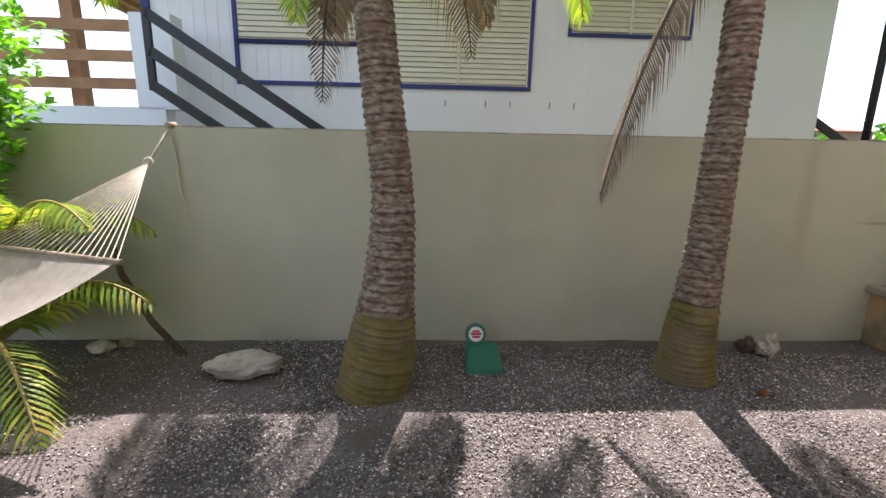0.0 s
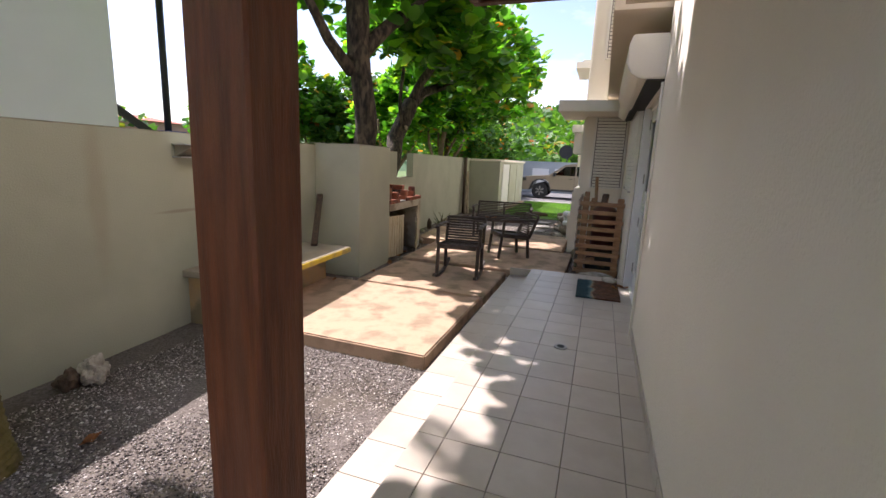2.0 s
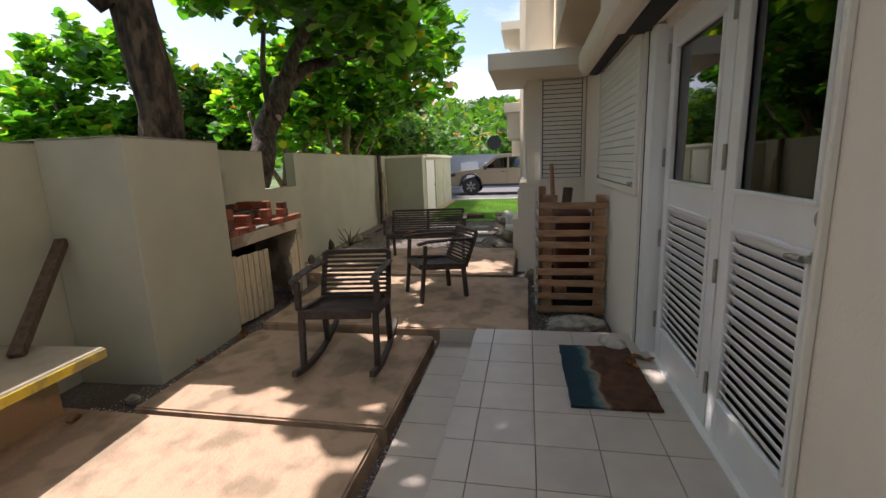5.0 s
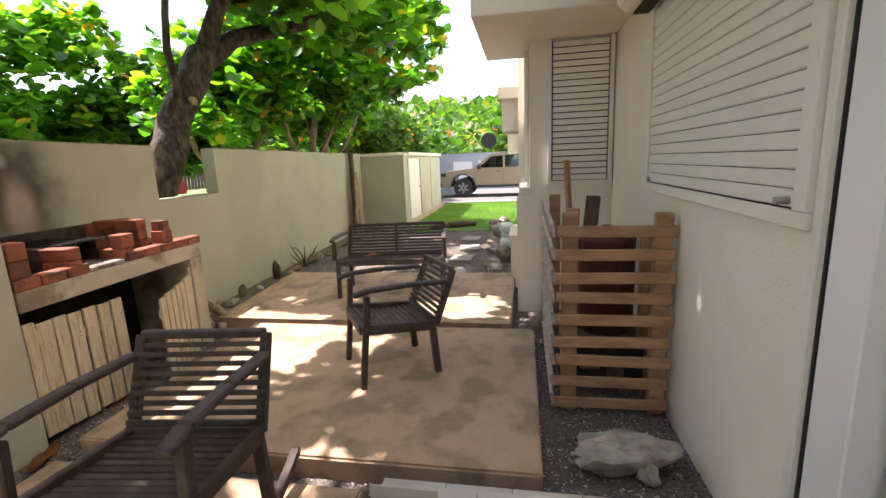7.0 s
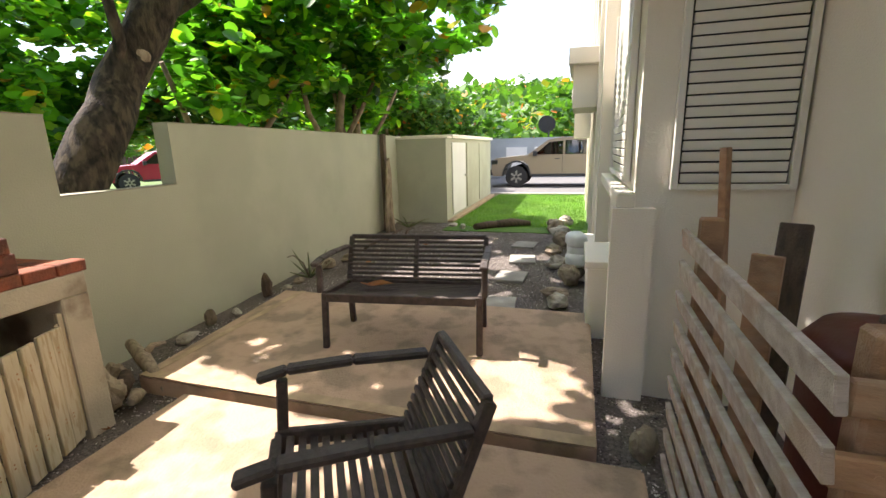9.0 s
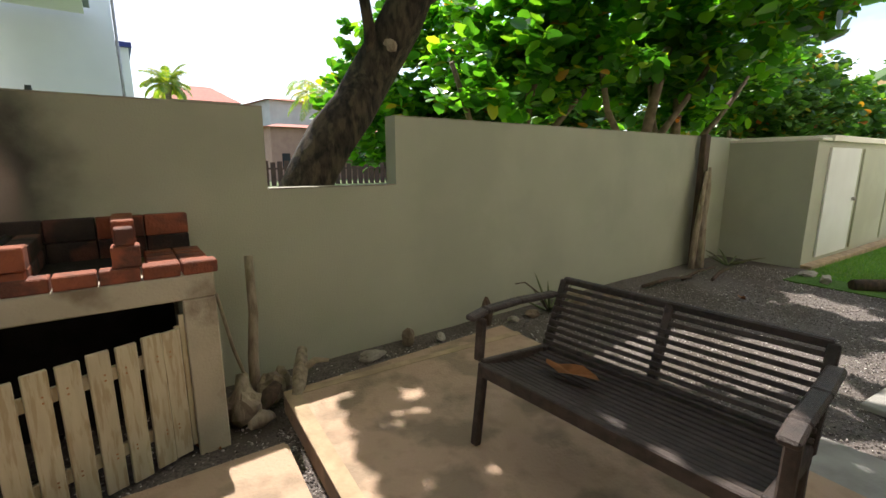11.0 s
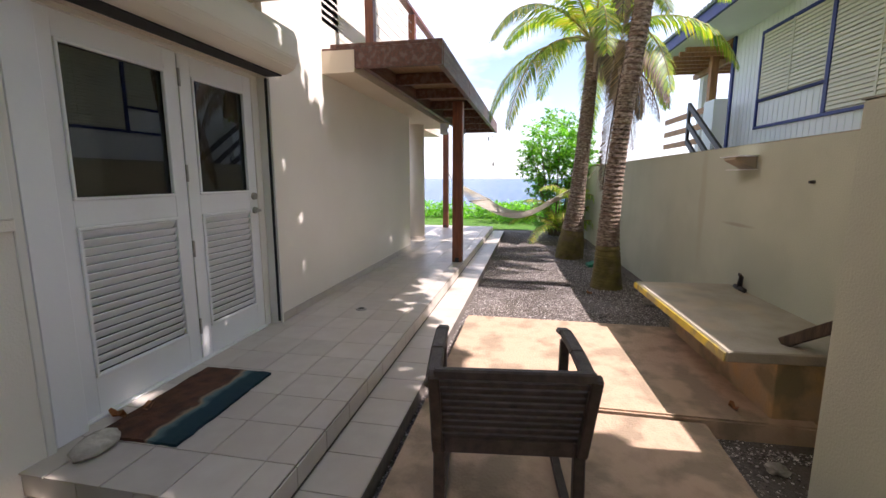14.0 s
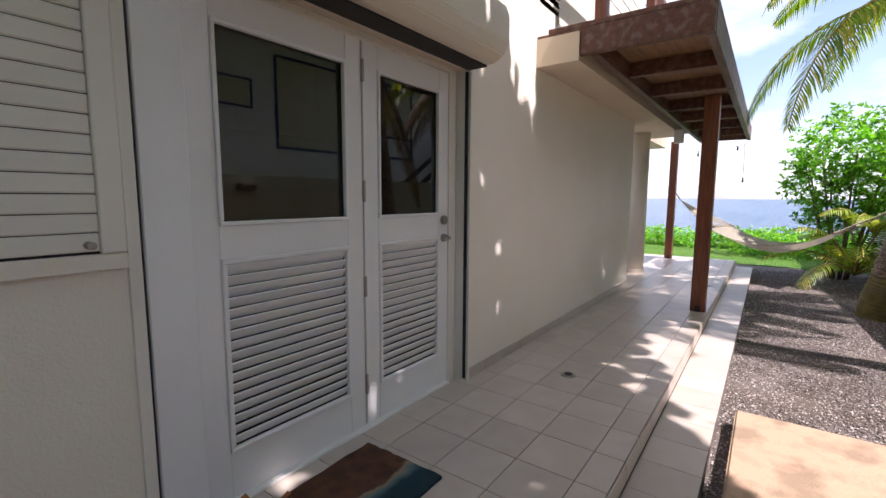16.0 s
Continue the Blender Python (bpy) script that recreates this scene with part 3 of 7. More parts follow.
# own house
HW = 1.85
bm = bmesh.new()
bx(bm, 1.17, 5.47, 1.45, HW, 0.0, 6.2)
house = solid("wall_house", bm, M["house_wall"], "cream rendered outer wall of the house, lit by dappled sun", "wall", "structure")
bm = bmesh.new()
bx(bm, 5.47, 7.36, 1.40, 1.79, 2.265, 6.2)
bx(bm, 7.36, 10.35, 1.32, 1.85, -0.3, 6.2)
solid("wall_house_east", bm, M["house_wall"], "cream rendered house wall with a shuttered window", "wall", "structure")
bm = bmesh.new()
bx(bm, 10.35, 21.6, -1.0, 2.60, -0.3, 6.2)
bay = solid("wall_bay", bm, M["house_wall"], "cream projecting wing of the house with louvred windows", "wall", "structure")
for x in (12.3, 13.6, 15.2, 16.6, 18.4, 20.2):
    bm = bmesh.new()
    bx(bm, x, x + 0.22, 2.601, 2.72, -0.3, 6.2)
    part("pilaster", bm, M["house_wall"], bay)
bm = bmesh.new()
bx(bm, 5.52, 10.35, 1.62, 2.27, 2.80, 6.2, bevel=0.004)
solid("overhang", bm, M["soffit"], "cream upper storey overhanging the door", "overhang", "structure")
bm = bmesh.new()
bx(bm, 9.50, 11.02, 1.62, 3.03, 2.50, 2.68, bevel=0.008)
solid("canopy_slab", bm, M["house_wall"], "cream concrete window canopy on the wing", "canopy", "structure")
bm = bmesh.new()
bx(bm, 14.0, 15.5, 2.60, 3.08, 2.48, 2.68, bevel=0.008)
bx(bm, 14.15, 15.4, 2.60, 3.02, 1.95, 2.48)
bx(bm, 16.8, 18.4, 2.60, 3.08, 2.30, 2.48, bevel=0.008)
bx(bm, 17.0, 18.2, 2.60, 3.02, 1.6, 2.30)
bx(bm, 13.6, 15.2, 2.60, 3.1, 4.0, 4.15)
bx(bm, 16.2, 18.2, 2.60, 3.1, 4.6, 4.75)
solid("canopy_slab", bm, M["house_wall"], "cream stacked window canopies farther along the wing", "canopy", "structure")
bm = bmesh.new()
bx(bm, -0.75, 4.46, 1.00, 2.20, 2.505, 2.72)
bx(bm, -2.6, -0.75, 1.00, 1.62, 2.505, 2.72)
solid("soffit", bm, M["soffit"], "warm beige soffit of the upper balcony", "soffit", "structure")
bm = bmesh.new()
bx(bm, 1.172, 1.18, -3.0, 1.45, PT, 2.5)
bx(bm, -2.6, 1.17, -3.1, -2.9, PT, 2.5)
solid("wall_porch", bm, M["house_wall"], "cream inner wall of the porch", "wall", "structure")

# porch column
col = thing("column", "round cream plastered porch column with a tiled foot", "column", (-0.03, 1.66, PT), kind="structure")
bm = bmesh.new()
bmesh.ops.create_cone(bm, segments=32, radius1=0.16, radius2=0.16, depth=2.305, cap_ends=True)
bmesh.ops.translate(bm, verts=bm.verts, vec=(0, 0, 1.1525))
for f in bm.faces:
    f.smooth = len(f.verts) == 4
part("shaft", bm, M["house_wall"], col)
bm = bmesh.new()
bmesh.ops.create_cone(bm, segments=32, radius1=0.172, radius2=0.172, depth=0.07, cap_ends=True)
bmesh.ops.translate(bm, verts=bm.verts, vec=(0, 0, 0.035))
part("foot", bm, M["tile"], col, "beige tile foot")

# tiled skirting
bm = bmesh.new()
x = 1.18
while x < 5.44:
    bx(bm, x, min(x + 0.284, 5.46), HW, HW + 0.010, PT, PT + 0.075, bevel=0.002)
    x += 0.288
part("skirting", bm, M["tile"], house, "low beige tile skirting")

# room behind the glass
bm = bmesh.new()
bx(bm, 1.2, 10.3, -4.2, -4.1, PT, 2.6)
bx(bm, 1.2, 1.3, -4.1, 1.3, PT, 2.6)
bx(bm, 10.2, 10.3, -4.1, 1.3, PT, 2.6)
solid("wall_room", bm, M["room_pale"], "pale grey-green inner walls of the dim room", "wall", "structure")
# ceiling and floor are coloured dark so that the room looks unlit
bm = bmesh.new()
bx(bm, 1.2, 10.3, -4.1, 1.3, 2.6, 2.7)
solid("ceiling", bm, M["room_shade"], "ceiling of the room behind the door, its dimness put into the colour", "ceiling", "structure")
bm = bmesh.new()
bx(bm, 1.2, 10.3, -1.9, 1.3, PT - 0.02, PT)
solid("floor_room", bm, M["room_shade"], "floor of the room, darkened in colour as if unlit", "floor", "structure")

# ---- neighbour's house, in the frame of the garden wall ----
nb = thing("neighbour_house", "white two-storey house with blue trim behind the garden wall", "house", (0.806, 6.191, -0.28), WALL_RZ)
nb.scale = (1.18, 1.18, 1.18)
V = 2.35
bm = bmesh.new()
bx(bm, -3.6, 5.02, V, V + 6.0, -0.2, 4.32)
part("wall", bm, M["nb_white"], nb, "white rendered and boarded wall")
bm = bmesh.new()
for i in range(38):
    u = -3.5 + i * 0.145
    if u < 1.9:
        bx(bm, u, u + 0.012, V - 0.006, V, 1.95 if u < -2.6 else 2.10, 4.5)
part("board_seam", bm, M["nb_white"], nb, "raised seams of vertical boards", kind="stuff")


def strip(bm, u0, u1, z0, z1, d=0.035):
    bx(bm, u0, u1, V - d, V, z0, z1, bevel=0.003)


def shutter_window(u0, u1, z0, z1, panels):
    w = part("window", new_box(u0, u1, z0, z1), M["nb_cream"], nb, "closed cream louvred shutters in blue frames")
    n = int((z1 - z0) / 0.062)
    for p in range(panels):
        a = u0 + (u1 - u0) * p / panels
        b = u0 + (u1 - u0) * (p + 1) / panels
        me = None
        for k in range(n):
            z = z0 + 0.02 + k * (z1 - z0 - 0.02) / n
            if me is None:
                s = bmesh.new()
                bx(s, 0.015, b - a - 0.015, -0.020, 0.0, 0, 0.05, Matrix.Rotation(radians(-14), 4, "X"))
                me = mesh_of("slat", s, M["nb_cream"])
            piece("slat", me, w, Matrix.Translation((a, V - 0.012, z)))
        s = bmesh.new()
        bx(s, b - 0.02, b + 0.02, V - 0.034, V - 0.004, z0, z1)
        part("stile", s, M["nb_cream"], w)
    return w


def new_box(u0, u1, z0, z1):
    bm = bmesh.new()
    bx(bm, u0, u1, V - 0.006, V + 0.02, z0, z1)
    return bm


def frame_of(u0, u1, z0, z1, w=0.05):
    bm = bmesh.new()
    strip(bm, u0 - w, u1 + w, z0 - w, z0)
    strip(bm, u0 - w, u1 + w, z1, z1 + w)
    strip(bm, u0 - w, u0, z0, z1)
    strip(bm, u1, u1 + w, z0, z1)
    part("window_frame", bm, M["nb_blue"], nb, "dark blue window trim")


NBT = 4.05
shutter_window(-2.53, -0.78, 2.90, NBT, 2)
frame_of(-2.53, -0.78, 2.90, NBT)
frame_of(-2.53, -0.78, 2.42, 2.85)
shutter_window(-0.70, 1.07, 2.42, NBT, 2)
frame_of(-0.70, 1.07, 2.42, NBT)
shutter_window(1.60, 3.10, 3.08, 3.52, 2)
frame_of(1.60, 3.10, 3.08, 3.52, 0.04)
bm = bmesh.new()
strip(bm, -3.65, -3.55, 1.9, 4.5, 0.04)
part("corner_trim", bm, M["nb_blue"], nb, "dark blue corner trim")
bm = bmesh.new()
for i in range(5):
    bx(bm, 0.02 + i * 0.42 + 0.1 * (i % 2), 0.034 + i * 0.42 + 0.1 * (i % 2), V - 0.004, V, 2.16, 2.24)
    part("rust_streak", bm, M["orange_wood"], nb, "small rust streak under the window")
    bm = bmesh.new()
bm.free()
bm = bmesh.new()
bx(bm, -6.3, 6.7, V - 1.0, V + 6.5, 4.32, 4.45)
part("eave", bm, M["nb_white"], nb)
bm = bmesh.new()
bx(bm, -6.35, 6.75, V - 1.06, V - 1.0, 4.27, 4.48)
part("fascia", bm, M["nb_blue"], nb, "bright blue fascia board")
bm = bmesh.new()
for i in range(88):
    u = -6.4 + i * 0.15
    bx(bm, u, u + 0.08, V - 1.12, V + 6.6, 4.49, 4.53)
bx(bm, -6.4, 6.8, V - 1.10, V + 6.6, 4.475, 4.50)
part("roof", bm, M["roof_metal"], nb, "grey-green corrugated metal roof")
bm = bmesh.new()
bx(bm, -3.55 - 2.6, -3.66, V - 0.05, V + 5.0, 4.22, 4.31)
part("porch_ceiling", bm, M["orange_wood"], nb, "orange-brown boarded porch ceiling")
bm = bmesh.new()
for k in range(7):
    bx(bm, -6.1 + k * 0.36, -6.03 + k * 0.36, V - 0.85, V + 4.0, 4.12, 4.22)
bx(bm, -6.2, -3.66, V + 0.2, V + 0.3, 4.0, 4.12)
part("rafter", bm, M["orange_wood"], nb, kind="stuff")
bm = bmesh.new()
bx(bm, -6.0, -5.78, V + 0.3, V + 0.52, 2.0, 4.3)
bx(bm, -6.0, -3.2, V - 0.55, V - 0.35, 1.0, 2.02)
bx(bm, -3.5, -3.05, V - 0.55, V - 0.30, 2.0, 3.02)
part("balcony_wall", bm, M["nb_white"], nb, "white balcony parapet and pillar")
bm = bmesh.new()
bx(bm, -4.55, -4.40, V - 0.1, V + 0.05, 2.0, 4.3)
for z in (2.22, 2.52, 2.84):
    bx(bm, -6.0, -3.5, V - 0.47, V - 0.43, z, z + 0.12)
part("balcony_rail", bm, M["orange_wood"], nb, "brown wooden balcony rails and post")
for dz in (0.0, -0.36, -0.70):
    bm = bmesh.new()
    beam(bm, (-3.05, V - 1.0, 2.90 + dz), (-1.1, V - 1.0, 1.62 + dz), 0.05, 0.10)
    part("stair_rail", bm, M["dark_metal"], nb, "black sloping stair rail")
for u, z0, z1, w in ((-3.05, 2.15, 2.95, 0.07), (-1.42, 1.0, 1.85, 0.05)):
    bm = bmesh.new()
    beam(bm, (u, V - 1.0, z1), (u, V - 1.0, z0), 0.05, w)
    part("stair_post", bm, M["dark_metal"], nb, "black stair rail post")
EX = 5.02
bm = bmesh.new()
bx(bm, 4.9, 7.15, 9.2, 13.0, -0.2, 6.2)
bx(bm, 7.15, 7.45, 11.2, 14.0, -0.2, 4.25)
part("wing", bm, M["nb_white"], nb, "white rear wing of the house")
bm = bmesh.new()
bx(bm, 7.12, 7.52, 11.1, 14.1, 4.25, 4.37)
part("fascia", bm, M["nb_blue"], nb, "dark blue fascia board")
bm = bmesh.new()
for v in (9.5, 9.75, 10.0):
    tube(bm, [(7.20, v, 0.5), (7.20, v, 6.0)], [0.025, 0.025], 8)
    for z in (1.0, 2.4, 3.8, 5.2):
        bx(bm, 7.15, 7.20, v - 0.03, v + 0.03, z, z + 0.04)
part("wall_pipe", bm, M["steel"], nb, "grey conduits fixed to the wing", kind="stuff")
bm = bmesh.new()
bx(bm, EX, EX + 0.05, V + 1.05, V + 2.15, 1.30, 3.55)
part("door", bm, M["dark_door"], nb, "dark brown weathered door")
bm = bmesh.new()
bx(bm, EX, EX + 0.07, V + 0.92, V + 1.05, 1.30, 3.67)
bx(bm, EX, EX + 0.07, V + 2.15, V + 2.45, 1.30, 3.67)
bx(bm, EX, EX + 0.07, V + 1.05, V + 2.15, 3.55, 3.67)
part("door_frame", bm, M["nb_cream"], nb)
bm = bmesh.new()
bx(bm, EX, 6.6, V + 0.15, V + 4.5, 1.10, 1.30)
part("landing", bm, M["concrete"], nb)
bm = bmesh.new()
beam(bm, (5.0, V + 0.12, 2.15), (6.7, V + 0.12, 1.15), 0.05, 0.10)
part("stair_rail", bm, M["dark_metal"], nb, "black sloping stair rail")
bm = bmesh.new()
beam(bm, (5.0, V + 0.12, 1.80), (6.5, V + 0.12, 0.9), 0.05, 0.10)
part("stair_rail", bm, M["dark_metal"], nb, "black sloping stair rail")
bm = bmesh.new()
beam(bm, (6.0, V + 2.2, 1.3), (6.0, V + 3.3, 2.45), 0.07, 0.12)
part("stair_rail", bm, M["dark_metal"], nb, "black sloping stair rails")
bm = bmesh.new()
tube(bm, [(6.05, V + 0.3, 1.3), (6.05, V + 0.3, 4.55)], [0.05, 0.05], 10)
part("pole", bm, M["dark_metal"], nb, "dark round porch pole")
bm = bmesh.new()
bx(bm, 5.88, 6.22, V + 0.12, V + 0.46, 1.66, 1.86, bevel=0.006)
part("pole_base", bm, M["nb_blue"], nb, "blue block at the foot of the pole")

# ---- house fittings ----
def louvred_door(x0, x1, side):
    """One leaf of the double door; x1 is the jamb towards the sea."""
    w = x1 - x0
    d = thing("door", "white panelled door leaf with a glass pane above louvres, closed", "door", (x0 - 0.015, 1.715, PT + 0.012), group="leaves of the double door", kind="structure")
    st, zt, zg0, zg1, zl0, zl1 = 0.105, 2.03, 1.13, 1.90, 0.20, 1.00
    bm = bmesh.new()
    bx(bm, 0.003, st, 0, 0.045, 0, zt, bevel=0.003)
    bx(bm, w - st, w - 0.003, 0, 0.045, 0, zt, bevel=0.003)
    bx(bm, st, w - st, 0.001, 0.044, 0, zl0, bevel=0.002)
    bx(bm, st, w - st, 0.001, 0.044, zl1, zg0, bevel=0.002)
    bx(bm, st, w - st, 0.001, 0.044, zg1, zt, bevel=0.002)
    part("frame", bm, M["door_paint"], d)
    bm = bmesh.new()
    for a, b, c, e in ((st, w - st, zg0, zg0 + 0.018), (st, w - st, zg1 - 0.018, zg1), (st, st + 0.018, zg0 + 0.018, zg1 - 0.018), (w - st - 0.018, w - st, zg0 + 0.018, zg1 - 0.018),
                       (st, w - st, zl0, zl0 + 0.02), (st, w - st, zl1 - 0.02, zl1), (st, st + 0.02, zl0 + 0.02, zl1 - 0.02), (w - st - 0.02, w - st, zl0 + 0.02, zl1 - 0.02)):
        bx(bm, a, b, 0.030, 0.056, c, e, bevel=0.004)
    part("moulding", bm, M["door_paint"], d)
    bm = bmesh.new()
    bx(bm, st + 0.005, w - st - 0.005, 0.020, 0.026, zg0 + 0.005, zg1 - 0.005)
    pane = part("pane", bm, M["glass"], d, "clear glass pane reflecting trees")
    pane.visible_shadow = False
    s = bmesh.new()
    bx(s, st + 0.02, w - st - 0.02, -0.004, 0.004, -0.026, 0.026, Matrix.Rotation(radians(-32), 4, "X"), bevel=0.002)
    me = mesh_of("louvre", s, M["door_paint"])
    n = 17
    for k in range(n):
        piece("louvre", me, d, Matrix.Translation((0, 0.032, zl0 + 0.045 + k * (zl1 - zl0 - 0.09) / (n - 1))))
    # dark sheet paints the shade seen between the louvres
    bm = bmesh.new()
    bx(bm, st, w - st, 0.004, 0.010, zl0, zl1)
    part("gap_shade", bm, M["dark_gap"], d)
    for z in (0.18, 0.72, 1.22, 1.82):
        bm = bmesh.new()
        bx(bm, w - 0.002 if side > 0 else -0.010, w + 0.012 if side > 0 else 0.004, 0.046, 0.060, z, z + 0.11, bevel=0.002)
        part("hinge", bm, M["steel"], d, "dull steel hinge")
    return d


left = louvred_door(6.32, 7.18, 1)
right = louvred_door(5.56, 6.315, 1)
for z, r in ((1.10, 0.030), (0.985, 0.027)):
    bm = bmesh.new()
    bmesh.ops.create_cone(bm, segments=20, radius1=r, radius2=r * 0.9, depth=0.02, cap_ends=True, matrix=Matrix.Translation((0.06, 0.056, z)) @ Matrix.Rotation(radians(-90), 4, "X"))
    if z < 1.05:
        tube(bm, [(0.06, 0.06, z), (0.06, 0.10, z)], [0.012, 0.012], 10)
        tube(bm, [(0.06, 0.10, z), (0.13, 0.105, z - 0.004)], [0.011, 0.009], 10)
    part("lock" if z > 1.05 else "door_handle", bm, M["steel"], right, "brushed steel lock" if z > 1.05 else "brushed steel lever handle")

df = thing("door_1", "white wooden frame of the double door with black edge strips", "door frame", (0, 0.05, 0), kind="structure")
bm = bmesh.new()
bx(bm, 7.19, 7.345, 1.64, 1.79, PT, 2.262, bevel=0.005)
part("jamb", bm, M["door_paint"], df, "broad white door jamb")
bm = bmesh.new()
bx(bm, 5.475, 5.555, 1.60, 1.72, PT, 2.262, bevel=0.003)
bx(bm, 5.556, 7.189, 1.62, 1.735, 2.235, 2.262)
part("jamb", bm, M["shutter"], df)
bm = bmesh.new()
bx(bm, 5.462, 5.474, 1.785, 1.803, PT + 0.02, 2.25)
bx(bm, 7.350, 7.36, 1.758, 1.792, -0.02, 2.40)
part("seal", bm, M["dark_gap"], df, "black rubber edge strip")
bm = bmesh.new()
bx(bm, 5.463, 5.474, 1.72, 1.784, PT, 2.25)
bx(bm, 5.44, 5.461, 1.801, 1.822, PT, 2.25, bevel=0.003)
bx(bm, 7.348, 7.36, 1.62, 1.757, -0.02, 2.40)
bx(bm, 7.361, 7.40, 1.62, 1.81, -0.02, 2.40, bevel=0.003)
part("track", bm, M["shutter"], df, "cream shutter track")
bm = bmesh.new()
bx(bm, 5.56, 7.18, 1.50, 1.74, PT - 0.012, PT + 0.012, bevel=0.003)
part("threshold", bm, M["white_paint"], df)


def roller_box(x0, x1, y0, y1, z0, z1):
    t = thing("roller_shutter_box", "cream rounded housing of a rolled-up storm shutter", "shutter box", (x0, y0, z0), kind="structure")
    bm = bmesh.new()
    w, h, ln = y1 - y0, z1 - z0, x1 - x0
    prof = [(0, 0), (w * 0.70, 0), (w * 0.9, h * 0.12), (w, h * 0.32), (w, h * 0.78), (w * 0.92, h), (0, h)]
    a = [bm.verts.new((0, p, q)) for p, q in prof]
    b = [bm.verts.new((ln, p, q)) for p, q in prof]
    bm.faces.new(a)
    bm.faces.new(list(reversed(b)))
    for i in range(len(prof)):
        bm.faces.new((a[i], b[i], b[(i + 1) % len(prof)], a[(i + 1) % len(prof)]))
    bmesh.ops.bevel(bm, geom=[e for e in bm.edges], offset=0.008, segments=2, affect="EDGES")
    part("housing", bm, M["house_wall"], t)
    bm = bmesh.new()
    bx(bm, 0.01, ln - 0.01, w * 0.15, w * 0.55, -0.012, -0.001)
    part("slot", bm, M["dark_gap"], t)


roller_box(5.44, 7.42, 1.795, 2.13, 2.275, 2.60)
roller_box(7.44, 9.16, 1.855, 2.08, 2.33, 2.56)

# shuttered window beside the door
win = thing("window_1", "closed cream roller shutter over a wide window", "window shutter", (0, 0.23, 0), kind="structure")
# near-black sheet stands in for shade in the slat joints
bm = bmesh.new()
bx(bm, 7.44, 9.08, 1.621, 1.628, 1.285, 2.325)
part("gap_shade", bm, M["dark_gap"], win)
s = bmesh.new()
bx(s, 0, 1.59, 0, 0.013, 0, 0.0535, bevel=0.0045)
me = mesh_of("slat", s, M["shutter"])
for k in range(18):
    piece("slat", me, win, Matrix.Translation((7.47, 1.629, 1.295 + k * 0.0565)))
bm = bmesh.new()
bx(bm, 7.405, 7.47, 1.621, 1.650, 1.287, 2.33, bevel=0.004)
bx(bm, 9.06, 9.11, 1.621, 1.650, 1.287, 2.33, bevel=0.004)
part("window_frame", bm, M["shutter"], win)
bm = bmesh.new()
bx(bm, 7.402, 9.14, 1.621, 1.645, 1.235, 1.286, bevel=0.004)
part("window_sill", bm, M["house_wall"], win)
bm = bmesh.new()
tube(bm, [(7.50, 1.64, 1.315), (7.50, 1.68, 1.315)], [0.012, 0.012], 10)
part("bolt", bm, M["steel"], win, "small steel shutter bolt")
bm = bmesh.new()
tube(bm, [(9.03, 1.64, 1.31), (9.03, 1.66, 1.31)], [0.016, 0.016], 10)
part("bolt", bm, M["steel"], win, "small steel shutter bolt")


def bay_louvres(at, rz, w, z0, z1, n, label):
    t = thing("window_2", label, "louvred window", at, rz, kind="structure")
    # dark plate gives the slat gaps their shade by colour
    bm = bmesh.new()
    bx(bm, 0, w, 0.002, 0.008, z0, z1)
    part("gap_shade", bm, M["dark_gap"], t)
    s = bmesh.new()
    bx(s, 0.01, w - 0.01, -0.004, 0.004, -0.0235, 0.0235, Matrix.Rotation(radians(12), 4, "X"), bevel=0.002)
    me = mesh_of("slat", s, M["shutter"])
    for k in range(n):
        piece("slat", me, t, Matrix.Translation((0, -0.012, z0 + 0.03 + k * (z1 - z0 - 0.06) / (n - 1))))
    bm = bmesh.new()
    bx(bm, -0.035, -0.001, -0.03, 0.01, z0 - 0.03, z1 + 0.02, bevel=0.003)
    bx(bm, w + 0.001, w + 0.035, -0.03, 0.01, z0 - 0.03, z1 + 0.02, bevel=0.003)
    bx(bm, -0.001, w + 0.001, -0.03, 0.01, z0 - 0.03, z0, bevel=0.003)
    part("window_frame", bm, M["shutter"], t)


bay_louvres((10.335, 2.40, 0), -90, 0.50, 1.25, 2.48, 22, "closed cream metal louvres on the wing's end")
bay_louvres((11.9, 2.615, 0), 180, 1.25, 1.27, 2.46, 22, "cream metal louvres on the wing's long side")
bay_louvres((10.335, 2.36, 0), -90, 0.5, 3.50, 4.6, 18, "upper-floor cream louvred window")
bm = bmesh.new()
bx(bm, 10.30, 12.2, 2.601, 2.70, 1.12, 1.20, bevel=0.006)
bx(bm, 10.28, 10.36, 2.50, 2.72, -0.05, 1.12)
part("ledge", bm, M["house_wall"], bay)
bm = bmesh.new()
bx(bm, 4.0, 4.44, 1.80, 1.83, 3.0, 4.2)
for k in range(16):
    bx(bm, 4.02, 4.42, 1.83, 1.85, 3.02 + k * 0.07, 3.07 + k * 0.07, bevel=0.002)
part("upper_louvre", bm, M["shutter"], house, "grey-white upper louvred window")

